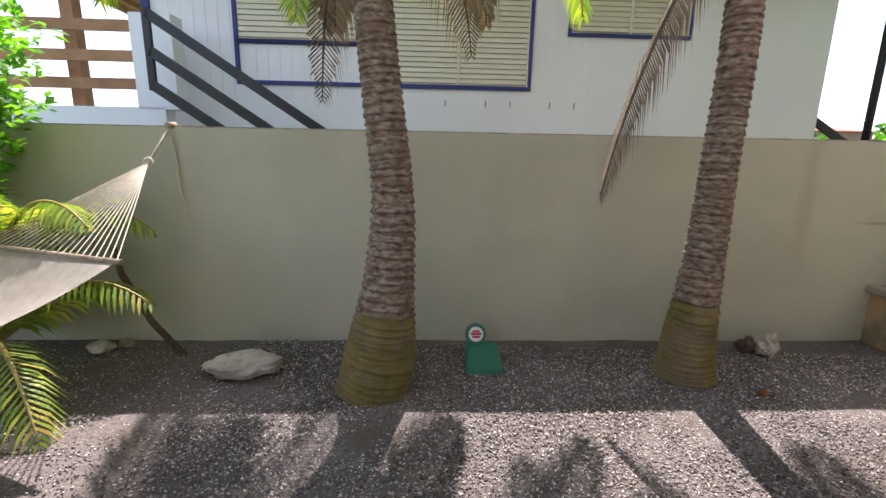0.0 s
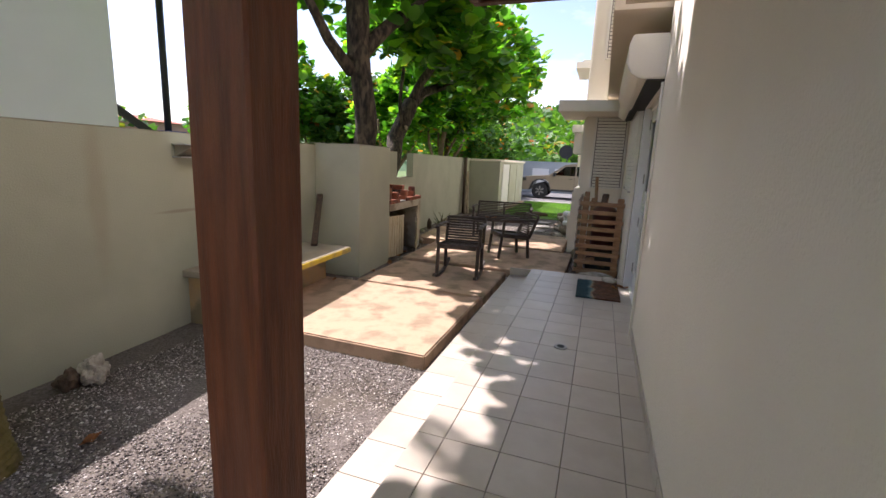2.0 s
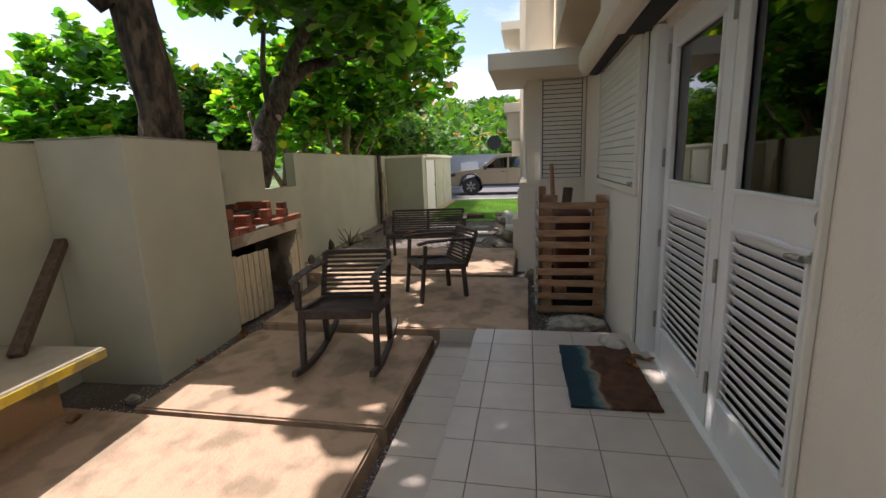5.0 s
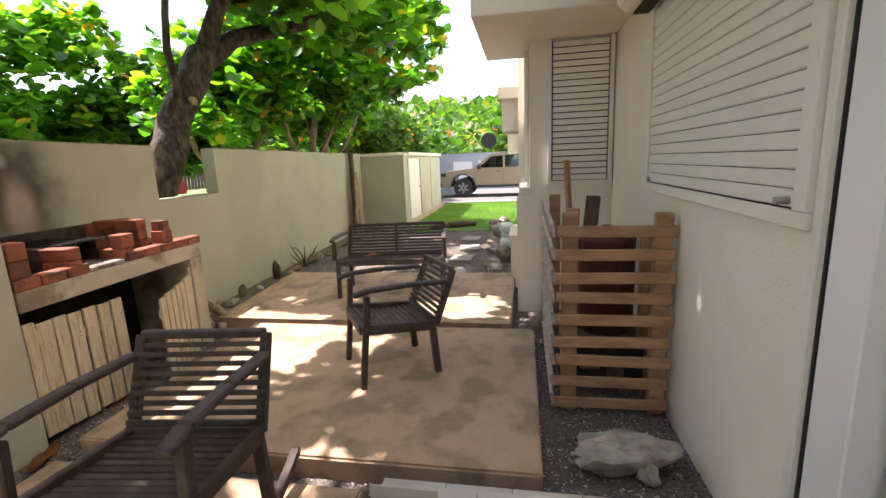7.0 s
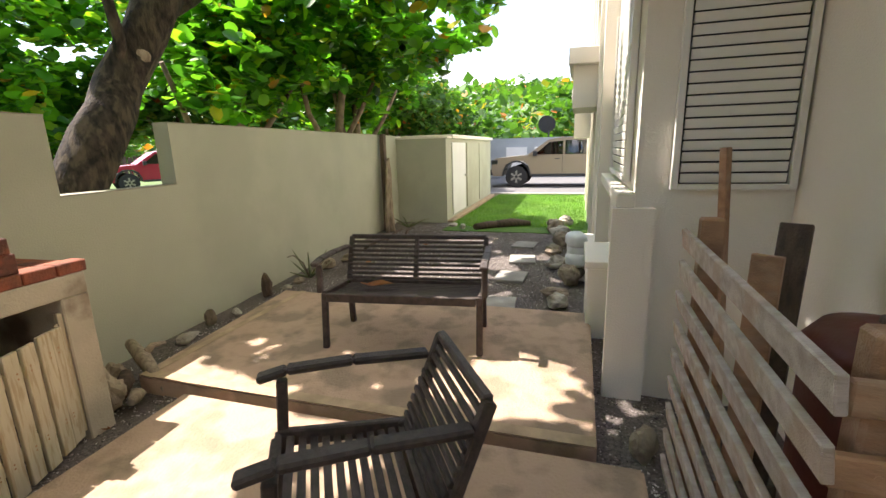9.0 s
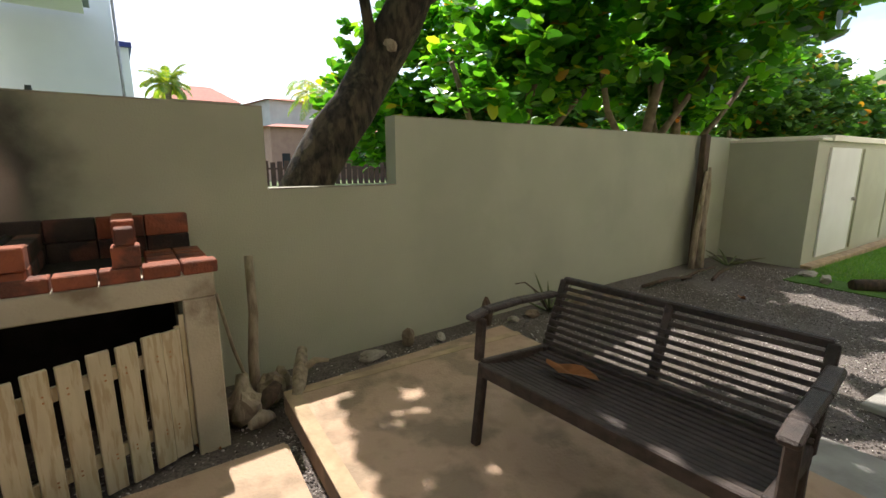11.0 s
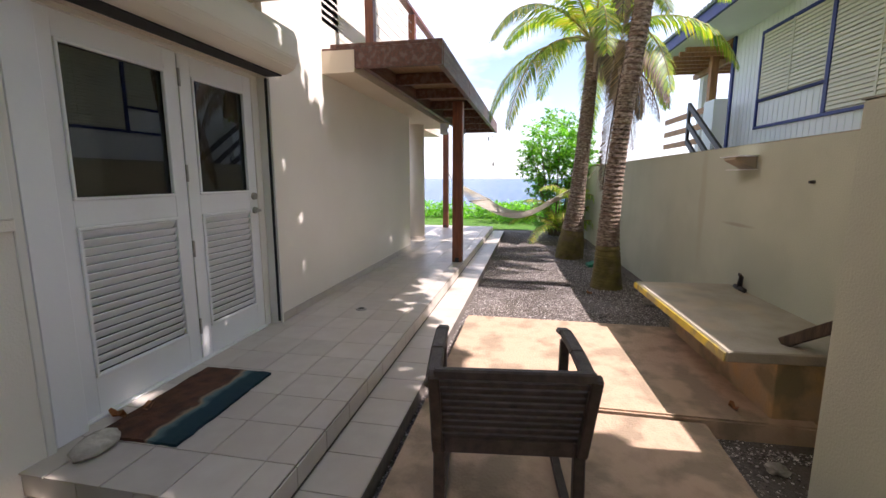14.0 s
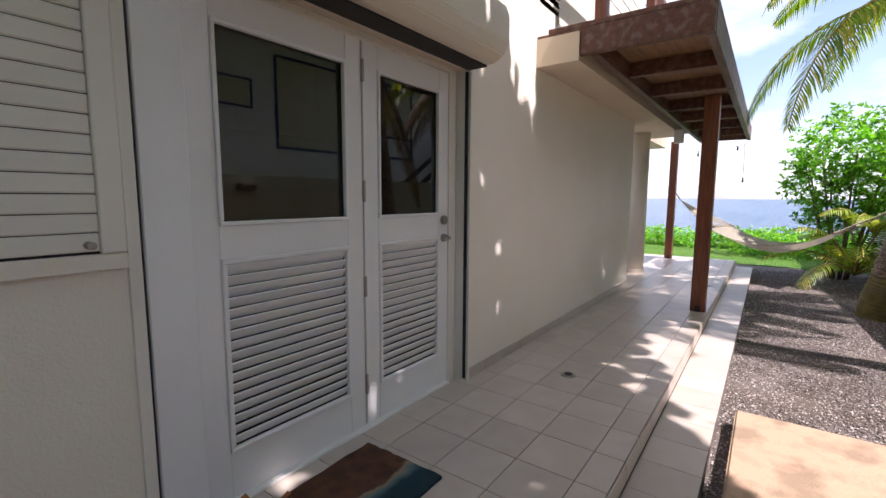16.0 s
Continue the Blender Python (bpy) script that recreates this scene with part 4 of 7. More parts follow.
# pedestals and stacked bags along the wing
for x0, x1, y1, z1 in ((11.15, 11.85, 2.83, 0.60), (12.7, 13.2, 2.9, 0.42)):
    bm = bmesh.new()
    bx(bm, x0, x1, 2.605, y1 - 0.02, -0.05, z1 - 0.06, bevel=0.008)
    bx(bm, x0 - 0.02, x1 + 0.02, 2.603, y1, z1 - 0.06, z1, bevel=0.008)
    solid("pedestal", bm, M["house_wall"], "low white plastered plinth against the house wing", "plinth", group="plinths along the wing")
for i, (x, y, z, s) in enumerate(((12.64, 2.90, 0.24, 0.70), (12.68, 2.89, 0.35, 0.67), (12.62, 2.90, 0.46, 0.65))):
    bm = bmesh.new()
    bmesh.ops.create_icosphere(bm, subdivisions=3, radius=1)
    for v in bm.verts:
        q = v.co.copy()
        v.co = Vector((math.copysign(abs(q.x) ** 0.6, q.x) * 0.22 * s, math.copysign(abs(q.y) ** 0.6, q.y) * 0.16 * s, math.copysign(abs(q.z) ** 0.8, q.z) * 0.085))
        v.co += q * 0.012 * noise.noise(q * 3 + Vector((i * 7, 0, 0)))
    for f in bm.faces:
        f.smooth = True
    solid("sack", bm, M["white_plain"], "white and grey sack stacked on stones by the house", "sack", group="stacked sacks", at=(x, y, z), rz=i * 9)

# ---- pergola over the path ----
pg = thing("pergola", "dark stained wooden canopy over the tiled path", "pergola", (0, 0.045, 0.03))
bm = bmesh.new()
beam(bm, (4.42, 1.803, 2.615), (4.42, 3.045, 2.615), 0.06, 0.20, 0.004)
part("end_beam", bm, M["beam_wood"], pg, "red-brown end beam with bolt heads")
for xa, xb in ((2.56, 4.385), (-2.35, 2.545)):
    bm = bmesh.new()
    beam(bm, (xa, 3.02, 2.615), (xb, 3.02, 2.615), 0.06, 0.20, 0.004)
    part("edge_beam", bm, M["beam_wood"], pg, "weathered brown edge beam")
bm = bmesh.new()
beam(bm, (-2.35, 2.25, 2.59), (4.38, 2.25, 2.59), 0.06, 0.15, 0.004)
part("inner_beam", bm, M["beam_wood"], pg)
for x in (3.45, 2.5, 1.5, 0.5, -0.5, -1.5, -2.33):
    bm = bmesh.new()
    beam(bm, (x, 2.285, 2.60), (x, 2.985, 2.60), 0.05, 0.13, 0.004)
    part("joist", bm, M["beam_wood"], pg)
for k in range(5):
    bm = bmesh.new()
    bx(bm, -2.33, 4.38, 2.284 + k * 0.142, 2.424 + k * 0.142, 2.668, 2.69)
    part("ceiling_board", bm, M["plank_ceiling"], pg, "brown ceiling boards")
bm = bmesh.new()
bx(bm, -2.35, 4.45, 1.9, 3.05, 2.716, 2.75)
part("deck_edge", bm, M["beam_wood"], pg)
for y in (1.87, 1.99):
    for z in (2.57, 2.66):
        bm = bmesh.new()
        tube(bm, [(4.448, y, z), (4.458, y, z)], [0.012, 0.012], 8)
        part("bolt", bm, M["dark_metal"], pg)


def post(x, y, r, ztop, lean=0.0):
    t = thing("post", "square red-brown stained wooden post holding the canopy", "post", (x, y, PT), group="canopy posts")
    bm = bmesh.new()
    beam(bm, (0, 0, 0), (lean, 0, ztop - PT), 2 * r, 2 * r, 0.006, up=(0, 1, 0))
    part("shaft", bm, M["post_wood"], t)
    for k in range(4):
        bm = bmesh.new()
        bx(bm, r, r + 0.004, -0.03, 0.03, 0.0, 0.07, Matrix.Rotation(k * math.pi / 2, 4, "Z"))
        part("bracket", bm, M["dark_metal"], t)


post(2.27, 2.895, 0.073, 2.545)
post(-2.36, 1.82, 0.068, 2.60)
bm = bmesh.new()
for x, y in ((4.10, 2.25), (2.4, 2.25), (0.6, 2.25), (-1.3, 2.25)):
    bx(bm, x - 0.045, x + 0.045, y - 0.045, y + 0.045, 2.752, 3.72)
beam(bm, (-2.2, 2.25, 3.76), (4.20, 2.25, 3.76), 0.09, 0.05)
rail = solid("balcony_railing", bm, M["post_wood"], "brown wooden balcony railing with steel wires above the canopy", "railing")
bm = bmesh.new()
for k in range(7):
    z = 2.88 + 0.12 * k
    tube(bm, [(4.10, 2.25, z), (-2.2, 2.25, z)], [0.004, 0.004], 5)
part("wire", bm, M["steel"], rail, "thin steel wires")
bm = bmesh.new()
bx(bm, 0, 0.11, 0, 0.13, 0, 0.20, bevel=0.01)
lamp = solid("wall_lamp", bm, M["white_plain"], "small white box lamp under the soffit", "lamp", at=(0.10, 2.20, 2.30))
wire = bmesh.new()
pts = [(-2.3 + 0.0 * t, 1.85 + 1.15 * t / 8, 2.47 - 0.10 * math.sin(math.pi * t / 8)) for t in range(9)]
tube(wire, pts, [0.004] * 9, 5)
tube(wire, [(-2.3, 3.0, 2.5), (-2.28, 3.02, 2.2), (-2.30, 3.02, 1.85)], [0.004] * 3, 5)
cable = solid("string_lights", wire, M["black_plastic"], "black cable with small bulbs hanging from the canopy", "string lights")
for y, z in ((2.25, 2.36), (2.9, 2.44), (3.02, 1.84)):
    bm = bmesh.new()
    tube(bm, [(-2.3, y, z + 0.02), (-2.3, y, z - 0.03), (-2.3, y, z - 0.06), (-2.3, y, z - 0.085)], [0.008, 0.015, 0.02, 0.004], 8)
    part("bulb", bm, M["dark_gap"], cable)

# floor drain, door mat, stones
dr = thing("floor_drain", "round dull metal drain in the tiles", "drain", (4.94, 2.39, PT))
bm = bmesh.new()
bmesh.ops.create_cone(bm, segments=24, radius1=0.052, radius2=0.048, depth=0.008, cap_ends=True, matrix=Matrix.Translation((0, 0, 0.004)))
part("ring", bm, M["steel"], dr)
bm = bmesh.new()
bmesh.ops.create_cone(bm, segments=20, radius1=0.028, radius2=0.028, depth=0.003, cap_ends=True, matrix=Matrix.Translation((0, 0, 0.0105)))
part("hole", bm, M["dark_gap"], dr)


def mat_material():
    m = mat("beach_mat", (0.13, 0.05, 0.024), (0.05, 0.022, 0.012), 12, 0.9, 1.0, 1.0, 150)
    nt = m.node_tree
    ln, N = nt.links.new, nt.nodes.new
    b = nt.nodes["Principled BSDF"]
    col = b.inputs["Base Color"].links[0].from_socket
    co = N("ShaderNodeTexCoord")
    sp = N("ShaderNodeSeparateXYZ")
    ln(co.outputs["Object"], sp.inputs[0])
    nz = N("ShaderNodeTexNoise")
    nz.inputs["Scale"].default_value, nz.inputs["Detail"].default_value = 6.0, 5.0
    ln(co.outputs["Object"], nz.inputs["Vector"])
    ad = N("ShaderNodeMath")
    ad.operation = "MULTIPLY_ADD"
    ad.inputs[1].default_value = 0.16
    ln(nz.outputs["Fac"], ad.inputs[0])
    ln(sp.outputs["Y"], ad.inputs[2])
    rp = N("ShaderNodeValToRGB")
    cr = rp.color_ramp
    cr.elements[0].color, cr.elements[1].color = (0, 0, 0, 0), (0.003, 0.022, 0.036, 1)
    for p, c in ((0.56, (0.0, 0.0, 0.0, 0)), (0.60, (0.30, 0.21, 0.13, 1)), (0.64, (0.10, 0.17, 0.17, 1)), (0.70, (0.005, 0.038, 0.052, 1))):
        e = cr.elements.new(p)
        e.color = c
    sc = N("ShaderNodeMapRange")
    sc.inputs["From Min"].default_value, sc.inputs["From Max"].default_value = 0.0, 0.6
    ln(ad.outputs[0], sc.inputs["Value"])
    ln(sc.outputs["Result"], rp.inputs["Fac"])
    mx = N("ShaderNodeMix")
    mx.data_type = "RGBA"
    ln(rp.outputs["Alpha"], mx.inputs["Factor"])
    ln(col, mx.inputs["A"])
    ln(rp.outputs["Color"], mx.inputs["B"])
    ln(mx.outputs["Result"], b.inputs["Base Color"])
    return m


bm = bmesh.new()
n = 16
top = [[bm.verts.new((0.80 * i / n + 0.004 * rng.uniform(-1, 1), 0.46 * j / n + 0.004 * rng.uniform(-1, 1), 0.014 + 0.003 * rng.random())) for j in range(n + 1)] for i in range(n + 1)]
for i in range(n):
    for j in range(n):
        bm.faces.new((top[i][j], top[i + 1][j], top[i + 1][j + 1], top[i][j + 1]))
edges = [e for e in bm.edges if e.is_boundary]
ext = bmesh.ops.extrude_edge_only(bm, edges=edges)
for v in ext["geom"]:
    if isinstance(v, bmesh.types.BMVert):
        v.co.z = 0.0
solid("door_mat", bm, mat_material(), "brown door mat printed with a blue-green shore, on the tiles", "door mat", at=(6.43, 1.90, PT + 0.001), rz=1)


def rock(name, at, size, seed, material, label, rz=0.0, rough=0.25, sub=3, group=""):
    bm = bmesh.new()
    bmesh.ops.create_icosphere(bm, subdivisions=sub, radius=1)
    o = Vector((seed * 3.7, seed * 1.3, seed))
    for v in bm.verts:
        q = v.co.copy()
        k = 1 + rough * noise.noise(q * 1.3 + o) + rough * 0.5 * noise.noise(q * 3.1 + o) + rough * 0.2 * noise.noise(q * 8 + o)
        v.co = Vector((q.x * size[0] * k, q.y * size[1] * k, max(q.z, -0.75) * size[2] * k))
    lo = min(v.co.z for v in bm.verts)
    for v in bm.verts:
        v.co.z -= lo
    for f in bm.faces:
        f.smooth = rough < 0.3
    return solid(name, bm, material, label, "stone", group=group, at=at, rz=rz)


g = GR + 0.0
rock("boulder", (-0.67, 4.84, g), (0.27, 0.15, 0.085), 3, M["stone_pale"], "flat pale pitted stone lying on the gravel", 14, 0.3, 4)
rock("rock", (3.45, 5.40, g), (0.10, 0.085, 0.095), 5, M["stone_pale"], "pale and brown broken stone by the wall", 30, 0.5, 4)
rock("rock", (3.32, 5.46, g), (0.075, 0.06, 0.07), 6, M["grey_wood"], "dark brown stone leaning on a paler one", 10, 0.5)
rock("rock", (-1.95, 5.12, g), (0.09, 0.07, 0.05), 7, M["stone_pale"], "small pale stone by the wall", 0, 0.4)
rock("rock", (-1.82, 5.22, g), (0.06, 0.05, 0.04), 8, M["stone_brown"], "small brown stone by the wall", 0, 0.4)
rock("boulder", (8.03, 2.20, g), (0.24, 0.12, 0.085), 9, M["stone_pale"], "rough white coral stone on dark soil by the wall", 102, 0.35, 4)
rock("rock", (7.93, 2.10, g), (0.05, 0.05, 0.05), 10, M["stone_pale"], "small white coral lump by the wall", 0, 0.4)
rock("flat_stone", (7.30, 2.00, PT), (0.13, 0.085, 0.028), 11, M["stone_pale"], "flat round grey-white stone on the tiles beside the mat", 20, 0.15)
for i, (x, y, a, b, c, mm) in enumerate(((10.32, 5.93, 0.10, 0.05, 0.04, "stone_pale"), (10.66, 6.02, 0.05, 0.05, 0.08, "stone_brown"), (10.94, 5.98, 0.07, 0.04, 0.03, "stone_pale"), (11.44, 6.02, 0.06, 0.05, 0.13, "grey_wood"), (11.72, 5.98, 0.05, 0.04, 0.03, "stone_pale"), (11.95, 5.98, 0.07, 0.05, 0.04, "stone_brown"))):
    rock("rock", (x, y, g), (a, b, c), 20 + i, M[mm], "small stone in a row at the foot of the garden wall", i * 31, 0.3, 3, "stones along the wall")
for i, (x, y, a, b, c) in enumerate(((11.75, 3.05, 0.12, 0.10, 0.08), (12.50, 2.95, 0.12, 0.10, 0.12), (12.72, 2.92, 0.14, 0.11, 0.13), (13.2, 3.12, 0.15, 0.11, 0.09), (13.95, 3.2, 0.17, 0.12, 0.07), (14.5, 3.1, 0.14, 0.12, 0.12), (15.1, 3.15, 0.17, 0.13, 0.11), (15.6, 3.25, 0.18, 0.12, 0.12), (15.9, 3.3, 0.2, 0.13, 0.10), (16.3, 3.1, 0.15, 0.12, 0.10), (12.10, 3.08, 0.14, 0.10, 0.05), (9.75, 2.55, 0.07, 0.06, 0.09))):
    rock("rock", (x, y, g), (a, b, c), 40 + i, M["stone_brown" if i % 3 else "stone_pale"], "brown and pale rubble stone beside the house wing", i * 47, 0.35, 3, "rubble stones by the wing")
for i, (x, y, a, b, c) in enumerate(((15.95, 5.22, 0.17, 0.08, 0.035), (15.65, 4.95, 0.06, 0.05, 0.06), (6.52, 5.24, 0.05, 0.04, 0.03), (13.0, 5.9, 0.1, 0.08, 0.06), (12.6, 6.0, 0.12, 0.07, 0.08), (9.40, 5.56, 0.09, 0.08, 0.11), (9.58, 5.74, 0.08, 0.07, 0.09), (9.66, 5.86, 0.08, 0.06, 0.07))):
    rock("rock", (x, y, g), (a, b, c), 60 + i, M["stone_pale" if i < 3 else "stone_brown"], "loose weathered stone on the gravel", i * 37, 0.4)

for (x, y, rz) in ((11.70, 3.60, 4), (12.66, 3.61, -3), (13.50, 3.58, 6), (14.4, 3.65, -5)):
    bm = bmesh.new()
    bx(bm, -0.20, 0.20, -0.17, 0.17, 0, 0.035, bevel=0.006)
    solid("paver", bm, M["paver"], "square grey stepping stone set in gravel", "paver", group="stepping stones", at=(x, y, GR), rz=rz)

# ---- concrete garden bench ----
cb = thing("garden_bench", "low concrete bench with a worn yellow edge against the wall", "bench", (4.48, 5.86, 0), 3.6)
bm = bmesh.new()
bx(bm, 0.0, 1.72, -0.90, -0.02, 0.44, 0.505, bevel=0.008)
part("seat", bm, M["bench_top"], cb, "worn grey-brown concrete seat")
bm = bmesh.new()
bx(bm, 0.003, 1.717, -0.912, -0.901, 0.442, 0.497, bevel=0.003)
bx(bm, -0.010, -0.001, -0.912, -0.60, 0.442, 0.497, bevel=0.003)
part("painted_edge", bm, M["yellow"], cb, "chipped yellow paint on the front edge")
bm = bmesh.new()
bx(bm, 0.06, 1.66, -0.60, -0.03, -0.05, 0.439, bevel=0.01)
part("base", bm, M["bench_base"], cb, "ochre-stained concrete base")
bm = bmesh.new()
beam(bm, (6.05, 5.45, 0.51), (6.72, 5.82, 1.06), 0.07, 0.06)
solid("timber_offcut", bm, M["grey_wood"], "dark weathered timber leaning against the wall", "timber")
bm = bmesh.new()
tube(bm, [(0, 0, 0), (0.02, 0, 0.10), (0.05, -0.03, 0.13)], [0.022, 0.018, 0.012], 8)
tube(bm, [(-0.08, 0, 0.0), (0.10, 0, 0.0)], [0.02, 0.02], 8)
solid("iron_bolt", bm, M["dark_metal"], "rusty iron fitting on the concrete bench", "fitting", at=(4.75, 5.74, 0.53))

# bracket lamp on the wall
wl = thing("wall_light", "square stainless steel wedge light on the garden wall", "wall light", (4.62, 5.765, 1.53), 3.6)
bm = bmesh.new()
vs = [bm.verts.new(c) for c in ((-0.13, 0, 0), (0.13, 0, 0), (0.13, 0, 0.10), (-0.13, 0, 0.10), (-0.10, -0.15, 0.075), (0.10, -0.15, 0.075), (0.10, -0.15, 0.10), (-0.10, -0.15, 0.10))]
for q in ((0, 1, 2, 3), (4, 7, 6, 5), (0, 4, 5, 1), (3, 2, 6, 7), (0, 3, 7, 4), (1, 5, 6, 2)):
    bm.faces.new([vs[i] for i in q])
bmesh.ops.bevel(bm, geom=list(bm.edges), offset=0.004, segments=1, affect="EDGES")
part("housing", bm, M["bench_top"], wl, "dull metal wedge housing")
bm = bmesh.new()
bx(bm, -0.16, 0.16, -0.16, -0.001, 0.101, 0.108)
bx(bm, -0.16, 0.16, -0.10, -0.001, -0.008, -0.001)
part("plate", bm, M["white_plain"], wl)
bm = bmesh.new()
tube(bm, [(5.45, 5.84, 1.43), (5.45, 5.79, 1.43)], [0.014, 0.010], 8)
solid("wall_bolt", bm, M["dark_metal"], "small rusty bolt in the garden wall", "bolt")

# ---- barbecue ----
bq = thing("barbecue", "masonry barbecue with brick fireboxes, soot and plank gates", "barbecue", WALL_AT, WALL_RZ)
bm = bmesh.new()
bx(bm, 6.99, 8.48, -0.67, -0.006, 0.77, 0.885, bevel=0.006)
bx(bm, 8.34, 8.48, -0.67, -0.006, -0.1, 0.769, bevel=0.006)
part("counter", bm, M["bbq_plaster"], bq, "stained cream plaster counter and leg")
# black panel paints in the darkness of the store under the counter
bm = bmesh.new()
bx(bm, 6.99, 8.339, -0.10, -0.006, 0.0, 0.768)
part("back", bm, M["soot_and_shade"], bq, "black back of the store under the counter, shade put into its colour")
bm = bmesh.new()
bx(bm, 7.44, 7.71, -0.665, -0.15, 0.886, 0.915, bevel=0.006)
part("ash_bed", bm, M["ash"], bq, "grey ash on the hearth")
bm = bmesh.new()
bx(bm, 7.10, 8.14, -0.55, -0.075, 0.8865, 0.902)
part("hearth", bm, M["soot_and_shade"], bq, "black sooty hearth")


def brick_mesh(l, w, h, material):
    s = bmesh.new()
    bx(s, -l / 2, l / 2, -w / 2, w / 2, 0, h, bevel=0.005)
    for v in s.verts:
        v.co += Vector((noise.noise(v.co * 40), noise.noise(v.co * 41 + Vector((5, 0, 0))), 0)) * 0.003
    return mesh_of("brick", s, material)


BR = brick_mesh(0.145, 0.095, 0.060, M["brick"])
BRT = brick_mesh(0.09, 0.19, 0.075, M["brick"])
BRS = brick_mesh(0.09, 0.19, 0.075, M["brick_sooty"])
BRV = brick_mesh(0.105, 0.10, 0.095, M["brick"])


def put(me, u, v, z, rz=0.0):
    piece("brick", me, bq, pose(u, v, z, 0, 0, rz + rng.uniform(-1.5, 1.5)))


for k in range(10):
    u = 7.06 + k * 0.152
    if not 7.40 < u < 7.75:
        put(BR, u, -0.622, 0.887)
BKL, BKS = brick_mesh(0.205, 0.06, 0.113, M["brick"]), brick_mesh(0.205, 0.06, 0.113, M["brick_sooty"])
for k in range(7):
    u = 7.10 + k * 0.209
    put(BKS, u, -0.040, 0.887)
    put(BKL if (k > 4 or k == 0) else BKS, u, -0.040, 1.003)
for c in range(2):
    put(BRV, 7.055, -0.60, 0.950 + c * 0.098)
    put(BRT, 7.045, -0.46, 0.905 + c * 0.078, 0)
for v in (-0.27,):
    for c in range(2):
        put(BRS, 7.045, v, 0.905 + c * 0.078)
for u, mats in ((7.38, (BRT, BRS)), (7.78, (BRT, BRS)), (8.155, (BRT, BRT))):
    for c in range(2 if u != 8.155 else 3):
        for j, v in enumerate((-0.545, -0.35, -0.155)):
            if u == 8.155 and j == 0:
                continue
            if j == 0 and c == 1 and u == 7.78:
                put(BRV, u, -0.60, 0.98)
                continue
            put(mats[0] if j == 0 else mats[1], u, v, 0.902 + c * 0.078)
put(BRV, 8.155, -0.60, 0.948)
for j, v in enumerate((-0.60,)):
    put(brick_mesh(0.07, 0.10, 0.075, M["brick"]), 8.155, v, 1.045)
for v in (-0.50, -0.40, -0.30, -0.20):
    for u in (8.29, 8.42):
        put(brick_mesh(0.125, 0.095, 0.05, M["brick"]), u, v, 0.887)
bm = bmesh.new()
bx(bm, 7.44, 7.73, -0.50, -0.12, 1.05, 1.062)
for k in range(9):
    bx(bm, 7.45 + k * 0.032, 7.456 + k * 0.032, -0.56, -0.12, 1.064, 1.070)
part("grill", bm, M["soot_and_shade"], bq, "black sooty grill plate")


def gate(name, at, rz, widths, zt, sag, label, bk=1):
    t = thing(name, label, "gate", at, rz, group="barbecue gates")
    u = 0.0
    for i, (w, gap) in enumerate(widths):
        s = bmesh.new()
        z0 = -0.005 * (i % 3) + sag * u
        bx(s, u, u + w, -0.010, 0.010, z0, zt + sag * u + 0.006 * (i % 2), bevel=0.003)
        plank = part("plank", s, M["cream_wood"], t)
        s = bmesh.new()
        for z in (0.15, 0.17, 0.51, 0.535):
            tube(s, [(u + w * (0.35 + 0.3 * ((i + int(z * 100)) % 2)), -0.0112 * bk, z + sag * u), (u + w * (0.35 + 0.3 * ((i + int(z * 100)) % 2)), -0.0095 * bk, z + sag * u)], [0.0045, 0.0045], 6)
        part("nail", s, M["orange_wood"], plank, "rusty nail heads", kind="stuff")
        u += w + gap
    for z in (0.16, 0.52):
        s = bmesh.new()
        beam(s, (0.02, 0.022 * bk, z), (u - 0.03, 0.022 * bk, z + sag * u), 0.02, 0.06)
        part("batten", s, M["cream_wood"], t)
    for z in (0.14, 0.55):
        s = bmesh.new()
        bx(s, -0.02, 0.015, -0.016, -0.011, z, z + 0.09, bevel=0.001)
        part("hinge", s, M["cream_wood"], t)
    return t


WU = [(0.09, 0.008), (0.075, 0.014), (0.078, 0.018), (0.078, 0.016), (0.078, 0.016), (0.08, 0.01)]
p0 = WM @ Vector((7.065, -0.635, 0.02))
gate("gate", tuple(p0), WALL_RZ - 3, WU, 0.66, -0.035, "cream slatted plank gate sagging under the barbecue counter")
p1 = WM @ Vector((8.31, -0.66, 0.01))
gate("gate", tuple(p1), WALL_RZ + 180 + 20, [(0.078, 0.0), (0.078, 0.022), (0.078, 0.022), (0.078, 0.022), (0.078, 0.022), (0.078, 0.022), (0.078, 0.01)][:7], 0.63, -0.03, "cream slatted plank gate standing half open", -1)
for u0, u1 in ((6.992, 7.055), (8.315, 8.338)):
    bm = bmesh.new()
    bx(bm, u0, u1, -0.655, -0.630, 0.03, 0.70, bevel=0.002)
    part("gate_post", bm, M["cream_wood"], bq)

# tools and driftwood beside the barbecue
bm = bmesh.new()
tube(bm, [(9.49, 5.74, -0.02), (9.50, 5.80, 0.25), (9.53, 5.86, 0.5), (9.54, 5.94, 0.84)], [0.032, 0.030, 0.029, 0.026], 10, wob=0.15)
solid("wooden_pole", bm, M["driftwood"], "weathered round pole leaning on the garden wall", "pole")
bm = bmesh.new()
tube(bm, [(9.49, 5.60, -0.02), (9.39, 5.75, 0.35), (9.34, 5.85, 0.66)], [0.010, 0.010, 0.010], 6)
solid("stick", bm, M["driftwood"], "thin stick leaning beside the barbecue", "stick")
bm = bmesh.new()
